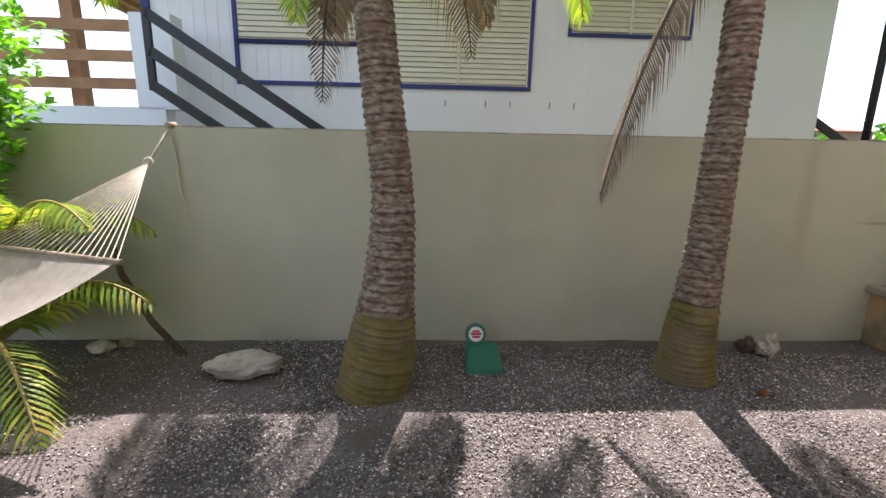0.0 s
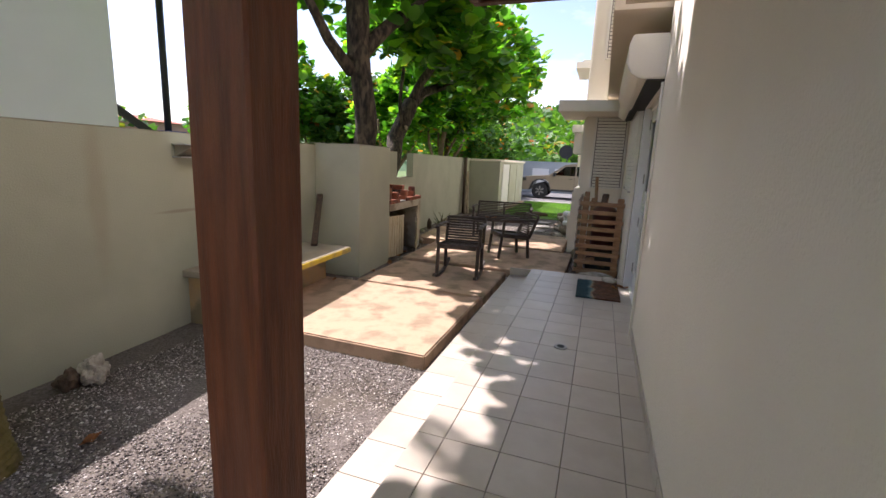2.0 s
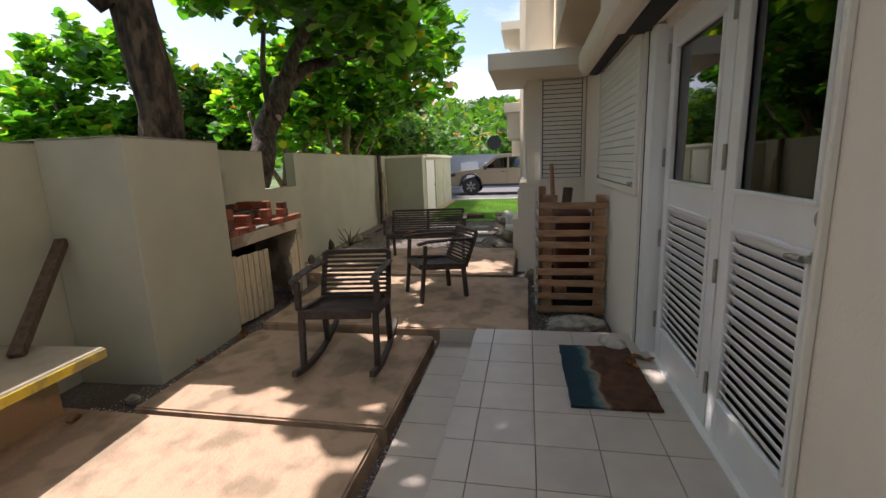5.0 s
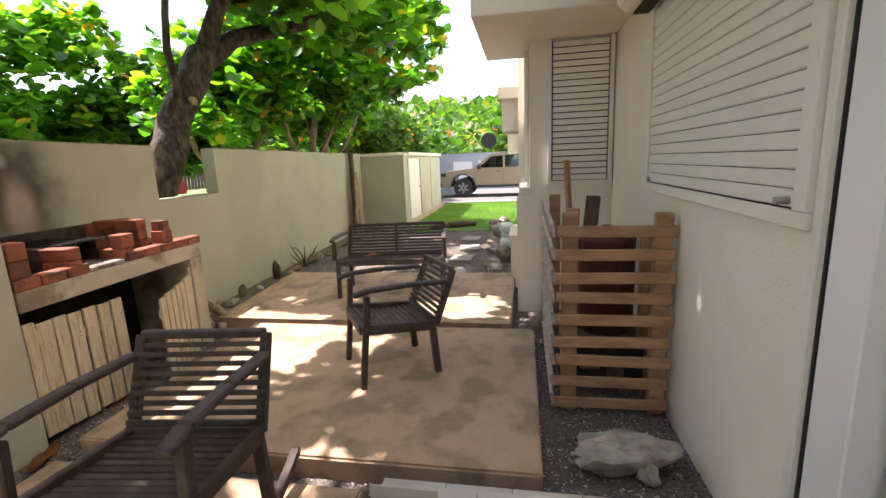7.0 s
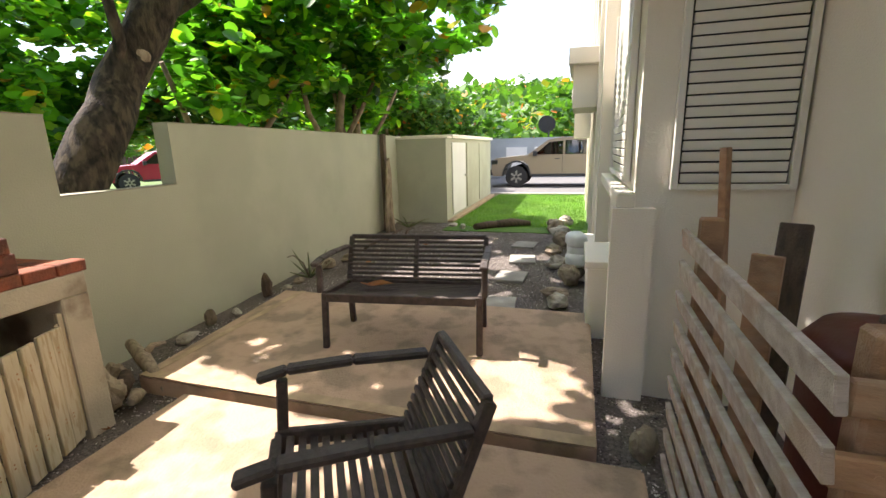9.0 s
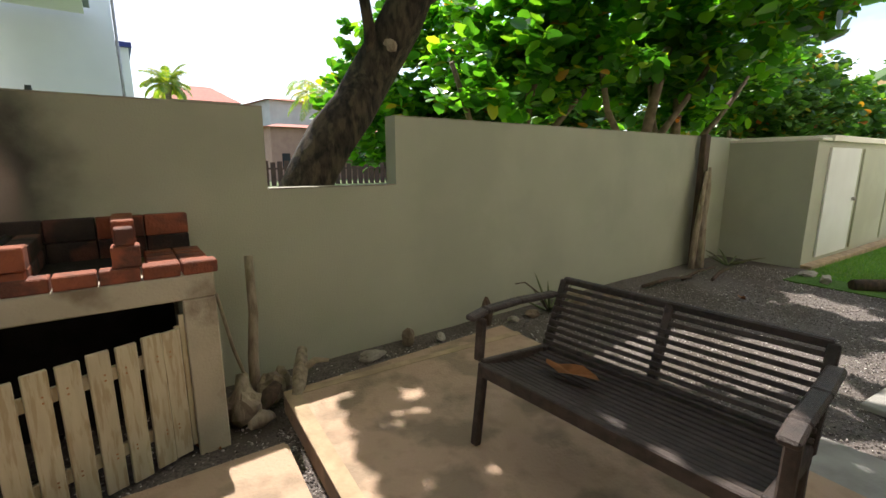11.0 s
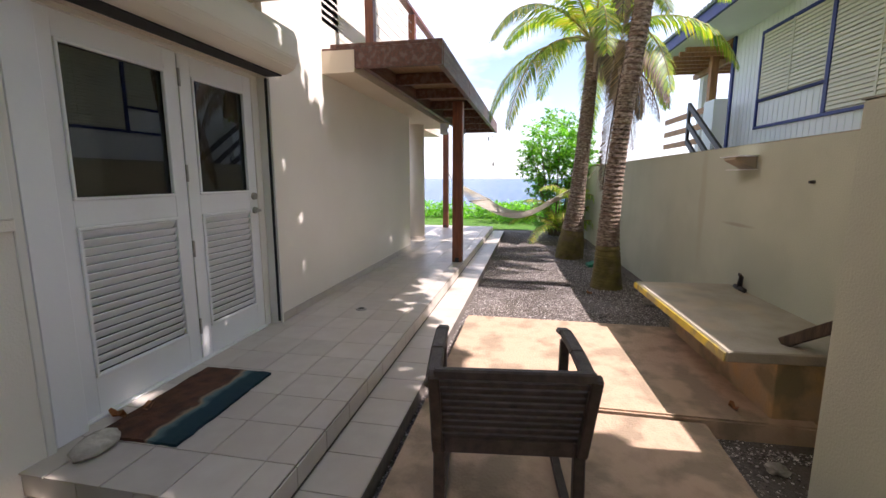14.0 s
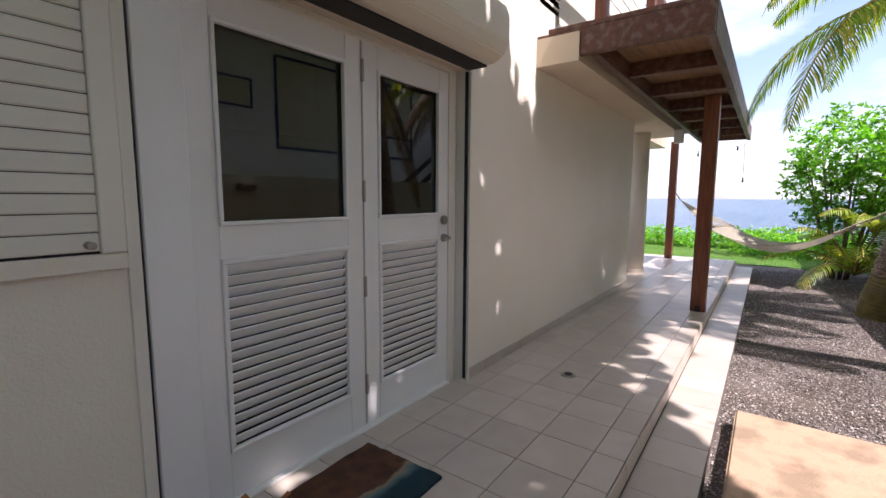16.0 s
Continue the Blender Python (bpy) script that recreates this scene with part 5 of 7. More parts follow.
tube(bm, [(9.63, 5.38, 0.01), (9.68, 5.52, 0.07), (9.74, 5.68, 0.14), (9.80, 5.86, 0.20)], [0.030, 0.036, 0.045, 0.030], 9, wob=0.4, seed=3)
tube(bm, [(9.74, 5.68, 0.14), (9.84, 5.70, 0.18), (9.92, 5.68, 0.17)], [0.028, 0.022, 0.012], 8, wob=0.4, seed=4)
solid("driftwood", bm, M["driftwood"], "forked piece of pale driftwood on the gravel", "driftwood")

for i, (p, q, r) in enumerate((((9.36, 5.50, 0.03), (9.41, 5.62, 0.24), 0.045), ((9.46, 5.56, 0.02), (9.60, 5.66, 0.10), 0.05), ((9.52, 5.46, 0.03), (9.40, 5.38, 0.05), 0.035))):
    bm = bmesh.new()
    tube(bm, [p, Vector(p).lerp(Vector(q), 0.5) + Vector((0.01, 0.0, 0.015)), q], [r * 0.8, r * 1.15, r * 0.6], 9, wob=0.5, seed=20 + i)
    solid("firewood", bm, M["driftwood" if i != 1 else "grey_wood"], "broken weathered log end beside the barbecue leg", "log", group="broken logs")

# ---- slatted furniture ----
def slat_seat(name, label, cat, at, rz, width, uprights, rocking=False, group=""):
    """Slatted hardwood seat that faces local +y; at is the middle of its feet."""
    t = thing(name, label, cat, at, rz, group=group)
    h = 0.05 if rocking else 0.0
    w = width / 2
    fy, by = 0.26, -0.20
    sm = bmesh.new()
    bx(sm, -w + 0.01, w - 0.01, -0.0135, 0.0135, -0.009, 0.009, bevel=0.003)
    me = mesh_of("slat", sm, M["dark_wood"])
    sm = bmesh.new()
    bx(sm, -w + 0.01, w - 0.01, -0.0105, 0.0105, -0.009, 0.009, bevel=0.003)
    back_me = mesh_of("slat", sm, M["dark_wood"])
    seat = []
    ns = 12
    for k in range(ns):
        s = k / (ns - 1)
        y = fy - s * 0.44
        z = 0.395 - 0.055 * s - 0.02 * math.sin(math.pi * s) + h
        seat.append((y, z, 5 - 12 * (1 - s)))
    for y, z, a in seat:
        piece("seat_slat", me, t, pose(0, y, z, -a))
    nb_ = 9
    for k in range(nb_):
        s = k / (nb_ - 1)
        y = -0.205 - 0.11 * s - 0.02 * s * s
        z = 0.385 + 0.265 * s + h
        piece("back_slat", back_me, t, pose(0, y, z, 90 + 20))
    for sx in (-1, 1):
        x = sx * (w - 0.02)
        bm = bmesh.new()
        beam(bm, (x, fy + 0.03, h + (0.0 if not rocking else -0.02)), (x, fy - 0.015, 0.40 + h), 0.042, 0.038, 0.006)
        part("front_leg", bm, M["dark_wood"], t)
        bm = bmesh.new()
        beam(bm, (x * 0.98, by - 0.02, h + (0.0 if not rocking else -0.02)), (x * 0.98, by + 0.01, 0.37 + h), 0.042, 0.045, 0.006)
        part("back_leg", bm, M["dark_wood"], t)
        bm = bmesh.new()
        beam(bm, (x, fy, 0.385 + h), (x, by, 0.335 + h), 0.030, 0.065, 0.006)
        part("side_rail", bm, M["dark_wood"], t)
        bm = bmesh.new()
        beam(bm, (x * 1.06, fy - 0.015, 0.40 + h), (x * 1.06, fy - 0.03, 0.60 + h), 0.040, 0.038, 0.006)
        part("arm_post", bm, M["dark_wood"], t)
        bm = bmesh.new()
        pts = [(x * 1.06, fy + 0.05, 0.615 + h), (x * 1.06, fy - 0.05, 0.635 + h), (x * 1.06, -0.02, 0.635 + h), (x * 1.04, -0.30, 0.62 + h)]
        for a, b in zip(pts[:-1], pts[1:]):
            beam(bm, a, b, 0.055, 0.028, 0.008)
        part("armrest", bm, M["dark_wood"], t)
    for x in uprights(w):
        bm = bmesh.new()
        beam(bm, (x, -0.215, 0.33 + h), (x, -0.355, 0.69 + h), 0.038, 0.040, 0.006)
        part("back_post", bm, M["dark_wood"], t)
    for y, z in ((fy + 0.01, 0.375), (by, 0.345)):
        bm = bmesh.new()
        beam(bm, (-w + 0.045, y, z + h), (w - 0.045, y, z + h), 0.028, 0.06, 0.005)
        part("cross_rail", bm, M["dark_wood"], t)
    bm = bmesh.new()
    beam(bm, (-w + 0.02, -0.352, 0.69 + h), (w - 0.02, -0.352, 0.69 + h), 0.032, 0.035, 0.006)
    part("top_rail", bm, M["dark_wood"], t)
    if rocking:
        for sx in (-1, 1):
            bm = bmesh.new()
            x = sx * (w - 0.02)
            pts = [(x, 0.46 - 0.096 * i, 0.018 + 0.30 * ((i - 4.6) / 10) ** 2) for i in range(11)]
            for a, b in zip(pts[:-1], pts[1:]):
                beam(bm, a, b, 0.034, 0.038, 0.0)
            part("rocker", bm, M["dark_wood"], t)
    return t


ends = lambda w: (-w + 0.02, w - 0.02)
slat_seat("rocking_chair", "dark slatted wooden rocking chair on a concrete slab", "rocking chair", (7.15, 3.90, SL), 97, 0.56, ends, True)
slat_seat("armchair", "dark slatted wooden armchair standing on a concrete slab", "armchair", (8.79, 3.545, SL), 33, 0.52, ends)
slat_seat("slatted_bench", "dark slatted wooden two-seat bench with a dry leaf on it", "bench", (10.62, 4.08, SL), 97, 1.14, lambda w: (-w + 0.02, 0.0, w - 0.02))


def dry_leaf(x, y, z, s, rz, seed, lift=0.03):
    bm = bmesh.new()
    n = 10
    c = bm.verts.new((0, 0, 0.004))
    ring = []
    r0 = random.Random(seed)
    for k in range(n):
        a = 2 * math.pi * k / n
        r = s * (1 + 0.25 * math.cos(a * 2) + 0.12 * r0.uniform(-1, 1))
        ring.append(bm.verts.new((r * math.cos(a), 0.55 * r * math.sin(a), 0.006 + lift * abs(math.sin(a * 1.5 + seed)))))
    for k in range(n):
        bm.faces.new((c, ring[k], ring[(k + 1) % n]))
    bmesh.ops.solidify(bm, geom=list(bm.faces), thickness=0.002)
    solid("dry_leaf", bm, M["dry_leaf"], "curled orange-brown fallen leaf", "leaf", group="fallen leaves", at=(x, y, z), rz=rz)


for i, q in enumerate(((10.58, 4.32, SL + 0.385, 0.11, 100), (7.72, 5.24, GR, 0.10, 30), (8.30, 5.36, GR, 0.09, 5), (7.13, 5.22, GR, 0.05, 60), (8.62, 5.42, GR, 0.06, 80),
                       (13.0, 5.6, GR, 0.07, 0), (14.2, 5.2, GR, 0.06, 50), (6.95, 1.95, PT, 0.05, 20), (7.05, 1.86, PT, 0.06, 70), (6.1, 5.2, SL, 0.04, 0), (9.2, 5.44, GR, 0.07, 130), (3.0, 4.75, GR, 0.06, 10))):
    dry_leaf(*q, i + 1)

# ---- wooden pallet crate against the wall ----
cr = thing("slatted_crate", "orange-brown slatted wooden screen boxing in timber by the wall", "crate", (8.46, 1.56, GR))
for x, y, w, z in ((0.03, 0.315, 0.09, 1.19), (0.03, 0.80, 0.09, 1.20), (1.05, 0.82, 0.08, 1.22), (0.36, 0.33, 0.06, 1.06)):
    bm = bmesh.new()
    bx(bm, x, x + 0.06, y, y + w, 0.02, z, bevel=0.008)
    part("post", bm, M["crate_wood"], cr, "thick squared post")
SLZ = [0.06 + k * 0.125 for k in range(9)]
for i, z in enumerate(SLZ):
    s = bmesh.new()
    y0, y1 = 0.30 + 0.012 * (i % 2), 0.945 - 0.010 * (i % 3)
    bx(s, 0, 0.022, y0, y1, 0, 0.062, bevel=0.004)
    for y in (y0 + 0.055, y1 - 0.065):
        tube(s, [(-0.002, y, 0.033), (0.001, y, 0.033)], [0.006, 0.006], 6)
    slat = part("front_slat", s, M["crate_wood"], cr)
    slat.matrix_basis = pose(0.004, 0.0, z, 0.5 * (i % 3 - 1))
s = bmesh.new()
bx(s, 0, 1.12, 0, 0.020, 0, 0.075, bevel=0.003)
me = mesh_of("slat", s, M["crate_grey"])
for i, z in enumerate(SLZ):
    piece("side_slat", me, cr, pose(0.0, 0.925, z + 0.01, -9 + 1.0 * (i % 3), -1.5))
for p, q, w, h, mm in (((9.86, 2.22, 0.0), (9.92, 2.30, 1.44), 0.055, 0.03, "crate_wood"), ((9.35, 2.26, 0.0), (9.62, 2.12, 1.16), 0.10, 0.05, "grey_wood"), ((9.28, 2.34, 0.0), (9.34, 2.30, 1.10), 0.09, 0.03, "crate_wood"),
                       ((9.5, 2.0, 0.05), (8.70, 2.10, 0.10), 0.10, 0.06, "grey_wood"), ((9.45, 2.28, 0.12), (8.68, 2.26, 0.19), 0.12, 0.05, "crate_wood"), ((9.5, 2.15, 0.26), (8.75, 2.05, 0.30), 0.09, 0.04, "grey_wood")):
    bm = bmesh.new()
    beam(bm, p, q, w, h)
    solid("timber_offcut", bm, M[mm], "rough timber offcut stored behind the slatted screen", "timber", group="stored timber")
drum = thing("metal_drum", "dark red metal drum stored behind the slatted screen", "drum", (9.02, 2.12, 0.32))
bm = bmesh.new()
tube(bm, [(0, 0, 0), (0, 0, 0.012), (0, 0, 0.30), (0, 0, 0.31), (0, 0, 0.33), (0, 0, 0.60), (0, 0, 0.612), (0, 0, 0.66), (0, 0, 0.685)], [0.175, 0.180, 0.180, 0.185, 0.180, 0.180, 0.185, 0.15, 0.06], 28)
part("shell", bm, M["drum_red"], drum)
bm = bmesh.new()
tube(bm, [(0, 0, 0.68), (0, 0, 0.70)], [0.035, 0.032], 14)
part("cap", bm, M["grey_wood"], drum, "dark cap")
box = thing("storage_box", "dark plastic box under a red drum behind the slatted screen", "box", (9.02, 2.12, GR))
bm = bmesh.new()
bx(bm, -0.21, 0.21, -0.21, 0.21, 0, 0.30, bevel=0.01)
part("body", bm, M["black_plastic"], box)
bm = bmesh.new()
bx(bm, -0.225, 0.225, -0.225, 0.225, 0.301, 0.349, bevel=0.008)
part("lid", bm, M["grey_wood"], box, "worn brown lid")

# ---- hammock ----
hm = thing("hammock", "off-white rope hammock with wooden spreader bars slung between wall and post", "hammock", (0, 0, 0))
A, B = Vector((-1.45, 5.20, 1.46)), Vector((-2.36, 1.98, 1.42))
b1, b2 = Vector((-1.66, 4.46, 0.94)), Vector((-2.18, 2.72, 0.92))
ax = (b2 - b1).normalized()
sd = Vector((-ax.y, ax.x, 0)).normalized()
HW2 = 0.62
for c in (b1, b2):
    bm = bmesh.new()
    tube(bm, [c - sd * (HW2 + 0.04), c, c + sd * (HW2 + 0.04)], [0.016] * 3, 10)
    part("spreader_bar", bm, M["driftwood"], hm, "grey-brown wooden spreader bar")
bm = bmesh.new()
nu, nv = 26, 18
g2 = []
for i in range(nu + 1):
    s = i / nu
    row = []
    for j in range(nv + 1):
        q = 2 * j / nv - 1
        sag = 0.42 * 4 * s * (1 - s) * (1 - 0.35 * q * q)
        wdt = HW2 * (1 - 0.30 * math.sin(math.pi * s))
        p = b1.lerp(b2, s) + sd * q * wdt - Vector((0, 0, sag)) + Vector((0, 0, 0.006 * noise.noise(Vector((i, j, 0)))))
        row.append(bm.verts.new(p))
    g2.append(row)
for i in range(nu):
    for j in range(nv):
        bm.faces.new((g2[i][j], g2[i + 1][j], g2[i + 1][j + 1], g2[i][j + 1])).smooth = True
bmesh.ops.solidify(bm, geom=list(bm.faces), thickness=0.006)
part("bed", bm, M["hammock_cloth"], hm, "woven off-white cord bed")
bm = bmesh.new()
for c, e in ((b1, A), (b2, B)):
    for k in range(23):
        q = 2 * k / 22 - 1
        tube(bm, [c + sd * q * HW2, c.lerp(e, 0.5) + sd * q * HW2 * 0.5 - Vector((0, 0, 0.01)), e], [0.0042, 0.0042, 0.0042], 5, cap=False)
part("clew_cords", bm, M["rope"], hm, "fan of cords to a ring", kind="stuff")
bm = bmesh.new()
ringpts = [A + Vector((0.035 * math.cos(a), 0.01 * math.sin(a), 0.035 * math.sin(a))) for a in [2 * math.pi * k / 12 for k in range(13)]]
tube(bm, ringpts, [0.008] * 13, 6, cap=False)
tube(bm, [A, A.lerp(Vector((-1.38, 5.37, 1.70)), 0.5), Vector((-1.38, 5.37, 1.70))], [0.011] * 3, 8)
tube(bm, [B, Vector((-2.36, 1.86, 1.62))], [0.011] * 2, 8)
part("tie_rope", bm, M["rope"], hm, "twisted rope tie and ring")
bm = bmesh.new()
tube(bm, [Vector((-1.36, 5.36, 1.66)), Vector((-1.34, 5.37, 1.45)), Vector((-1.33, 5.36, 1.25)), Vector((-1.28, 5.36, 1.05))], [0.008, 0.010, 0.006, 0.004], 6)
for k in range(2):
    p = (b1, b2)[k] + sd * (-HW2 - 0.04)
    tube(bm, [p, p - Vector((0, 0, 0.08)), p - Vector((0, 0, 0.11)), p - Vector((0, 0, 0.20))], [0.006, 0.012, 0.022, 0.026], 8)
part("tassel", bm, M["rope"], hm, "hanging rope end and tassel")
bm = bmesh.new()
tube(bm, [(-1.28, 5.12, -0.04), (-1.50, 5.10, 0.25), (-1.72, 5.14, 0.62), (-1.80, 5.2, 0.8)], [0.026, 0.024, 0.022, 0.018], 8, wob=0.3)
solid("stick", bm, M["grey_wood"], "crooked dark stick propped against the garden wall", "stick")
bm = bmesh.new()
tube(bm, [(-1.36, 5.42, 1.74), (-1.36, 5.33, 1.74)], [0.03, 0.02], 10)
solid("wall_hook", bm, M["driftwood"], "knotted hook on top of the garden wall", "hook")

# ---- sprinkler control box ----
sp = thing("hose_box", "green plastic garden box with a round red and white dial face", "garden box", (1.07, 5.13, GR), 3)
bm = bmesh.new()
vs = [bm.verts.new(c) for c in ((-0.14, -0.20, 0), (0.14, -0.20, 0), (0.13, 0.10, 0), (-0.13, 0.10, 0), (-0.135, -0.19, 0.035), (0.135, -0.19, 0.035), (0.12, 0.09, 0.14), (-0.12, 0.09, 0.14))]
for q in ((0, 3, 2, 1), (4, 5, 6, 7), (0, 1, 5, 4), (1, 2, 6, 5), (2, 3, 7, 6), (3, 0, 4, 7)):
    bm.faces.new([vs[i] for i in q])
bmesh.ops.bevel(bm, geom=list(bm.edges), offset=0.008, segments=2, affect="EDGES")
part("body", bm, M["plastic_green"], sp)
fm = Matrix.Translation((-0.045, 0.09, 0.20)) @ Matrix.Rotation(radians(72), 4, "X")
bm = bmesh.new()
bmesh.ops.create_cone(bm, segments=32, radius1=0.085, radius2=0.08, depth=0.035, cap_ends=True, matrix=fm)
bx(bm, -0.10, 0.01, 0.075, 0.11, 0.10, 0.17)
part("dial_rim", bm, M["plastic_green"], sp, "round green rim")
bm = bmesh.new()
bmesh.ops.create_cone(bm, segments=32, radius1=0.058, radius2=0.058, depth=0.004, cap_ends=True, matrix=fm @ Matrix.Translation((0, 0, 0.021)))
part("dial_face", bm, M["white_plain"], sp, "white round label")
bm = bmesh.new()
for z, hw in ((0.022, 0.028), (0.002, 0.042), (-0.020, 0.030)):
    bx(bm, -hw, hw, z - 0.008, z + 0.008, 0.024, 0.027, fm)
part("dial_print", bm, M["red_print"], sp, "red unreadable print")

# ---- plants in pots of soil ----
def aloe(at, n, ln, seed, label, droop=0.0):
    r0 = random.Random(seed)
    t = thing("spiky_plant", label, "plant", at)
    for k in range(n):
        bm = bmesh.new()
        a = 2 * math.pi * k / n + r0.uniform(-0.3, 0.3)
        e = r0.uniform(0.35, 1.2)
        l = ln * r0.uniform(0.6, 1.2)
        pts = []
        for s in (0, 0.35, 0.7, 1):
            d = l * s
            pts.append((math.cos(a) * math.cos(e) * d, math.sin(a) * math.cos(e) * d, math.sin(e) * d * (1 - droop * s)))
        tube(bm, pts, [0.016, 0.014, 0.010, 0.002], 5)
        part("leaf", bm, M["agave"], t)


M["agave"] = mat("agave", (0.14, 0.17, 0.07), (0.09, 0.10, 0.05), 8, 0.8, 0.5, 0.1, 30, coarse=(0.22, 0.17, 0.10), coarse_scale=4)
aloe((12.2, 6.0, GR), 9, 0.38, 4, "sparse grey-green spiky plant at the foot of the wall")
aloe((15.7, 6.05, GR), 14, 0.42, 9, "straggly spiky plant beside the driftwood post", 0.3)
bm = bmesh.new()
tube(bm, [(12.15, 5.98, 0.0), (11.95, 5.9, 0.22), (11.75, 5.88, 0.36), (11.62, 5.86, 0.37)], [0.010, 0.008, 0.006, 0.004], 6)
solid("stick", bm, M["grey_wood"], "bent dry plant stem beside a spiky plant", "stem")

# driftwood post on the wall
dp = thing("driftwood_post", "twisted pale driftwood trunks tied to a brown post on the wall", "driftwood", (15.32, 6.30, GR))
bm = bmesh.new()
bx(bm, -0.02, 0.10, 0.02, 0.10, 0, 1.78, bevel=0.006)
part("post", bm, M["grey_wood"], dp, "brown square post")
bm = bmesh.new()
tube(bm, [(-0.08, -0.10, 0), (-0.02, -0.06, 0.35), (-0.06, -0.05, 0.7), (0.0, -0.05, 1.05), (0.03, -0.04, 1.35)], [0.06, 0.055, 0.06, 0.05, 0.02], 9, wob=0.3)
tube(bm, [(-0.20, -0.06, 0), (-0.16, -0.05, 0.4), (-0.12, -0.05, 0.8), (-0.02, -0.03, 1.3)], [0.045, 0.04, 0.035, 0.02], 8, wob=0.3, seed=2)
part("trunk", bm, M["driftwood"], dp, "pale twisted driftwood")
for i, (p, q, r) in enumerate((((15.6, 4.7, 0.02), (16.0, 4.2, 0.02), 0.07), ((15.9, 4.35, 0.03), (16.15, 3.75, 0.03), 0.08), ((14.6, 5.7, 0.01), (15.3, 5.85, 0.03), 0.02), ((14.3, 5.9, 0.01), (15.1, 5.95, 0.05), 0.018), ((13.6, 5.95, 0.02), (14.4, 5.85, 0.04), 0.02))):
    bm = bmesh.new()
    tube(bm, [p, Vector(p).lerp(Vector(q), 0.5) + Vector((0.03, 0.02, 0.02)), q], [r, r * 1.1, r * 0.7], 8, wob=0.4, seed=i)
    solid("log", bm, M["grey_wood"], "weathered fallen branch on the soil", "log", group="fallen logs")

# ---- garden shed against the wall ----
shd = thing("shed", "low sage-green masonry shed with three flat doors", "shed", (16.35, 5.42, 0), 1.0)
bm = bmesh.new()
bx(bm, 0, 5.2, 0.03, 1.4, -0.1, 1.66)
part("body", bm, M["wall_green"], shd)
bm = bmesh.new()
bx(bm, 0.35, 5.26, -0.03, 1.42, 1.661, 1.74, bevel=0.006)
bx(bm, -0.005, 0.349, -0.005, 1.42, 1.661, 1.70, bevel=0.006)
part("roof_slab", bm, M["house_wall"], shd)
for u0, u1, mm in ((0.42, 1.62, "white_paint"), (1.80, 3.20, "wall_green"), (3.32, 5.0, "wall_green")):
    bm = bmesh.new()
    bx(bm, u0, u1, 0.0, 0.028, 0.08, 1.58, bevel=0.004)
    part("door", bm, M[mm], shd, "white painted flat door" if mm == "white_paint" else "")
bm = bmesh.new()
tube(bm, [(1.50, -0.01, 0.85), (1.50, -0.05, 0.85)], [0.025, 0.03], 10)
part("knob", bm, M["steel"], shd)
bm = bmesh.new()
bx(bm, 0.0, 5.2, -0.10, 0.03, -0.06, 0.02, bevel=0.01)
part("step", bm, M["slab_rim"], shd)

# far yard: wall, garage panels, dish
bm = bmesh.new()
bx(bm, 30.0, 30.2, -14, 9, -0.1, 1.85)
fw = solid("wall_east", bm, M["grey_wall"], "blue-grey boundary wall behind the parked truck", "wall", "structure")
for y0, y1 in ((5.35, 6.35), (3.35, 4.35), (1.0, 2.0)):
    bm = bmesh.new()
    bx(bm, 29.94, 29.998, y0, y1, 0.1, 1.42)
    part("panel", bm, M["white_paint"], fw, "white flat meter door")
bm = bmesh.new()
bx(bm, 29.9, 29.998, 4.68, 4.98, 1.28, 1.42, bevel=0.01)
part("lamp", bm, M["white_plain"], fw)
bm = bmesh.new()
tube(bm, [(31.0, 4.4, 1.6), (31.0, 4.4, 2.3)], [0.04, 0.04], 8)
bmesh.ops.create_cone(bm, segments=24, radius1=0.42, radius2=0.30, depth=0.08, cap_ends=True, matrix=Matrix.Translation((30.95, 4.5, 2.5)) @ Matrix.Rotation(radians(80), 4, "Y"))
solid("satellite_dish", bm, M["black_plastic"], "grey satellite dish above the far wall", "dish")


# ---- vehicles ----
def wheel(parent, x, y, r, w):
    for nm, rr, ww, mm in (("tyre", r, w, "tyre"), ("rim", r * 0.62, w * 0.55, "black_plastic")):
        bm = bmesh.new()
        off = 0 if nm == "tyre" else (w * 0.24)
        bmesh.ops.create_cone(bm, segments=28, radius1=rr, radius2=rr, depth=ww, cap_ends=True, matrix=Matrix.Translation((x - off, y, r)) @ Matrix.Rotation(radians(90), 4, "Y"))
        bmesh.ops.bevel(bm, geom=[e for e in bm.edges], offset=0.02, segments=2, affect="EDGES")
        wh = part(nm, bm, M[mm], parent)
    bm = bmesh.new()
    for k in range(6):
        m6 = Matrix.Translation((x - w * 0.52, y, r)) @ Matrix.Rotation(k * math.pi / 3, 4, "X")
        bx(bm, -0.012, 0.012, -0.035, 0.035, 0.05, r * 0.56, m6, bevel=0.004)
    part("spoke", bm, M["steel"], parent, "bright spokes")


def extruded(bm, prof, x0, x1):
    a = [bm.verts.new((x0, p, q)) for p, q in prof]
    b = [bm.verts.new((x1, p, q)) for p, q in prof]
    bm.faces.new(a)
    bm.faces.new(list(reversed(b)))
    for i in range(len(prof)):
        bm.faces.new((a[i], b[i], b[(i + 1) % len(prof)], a[(i + 1) % len(prof)]))


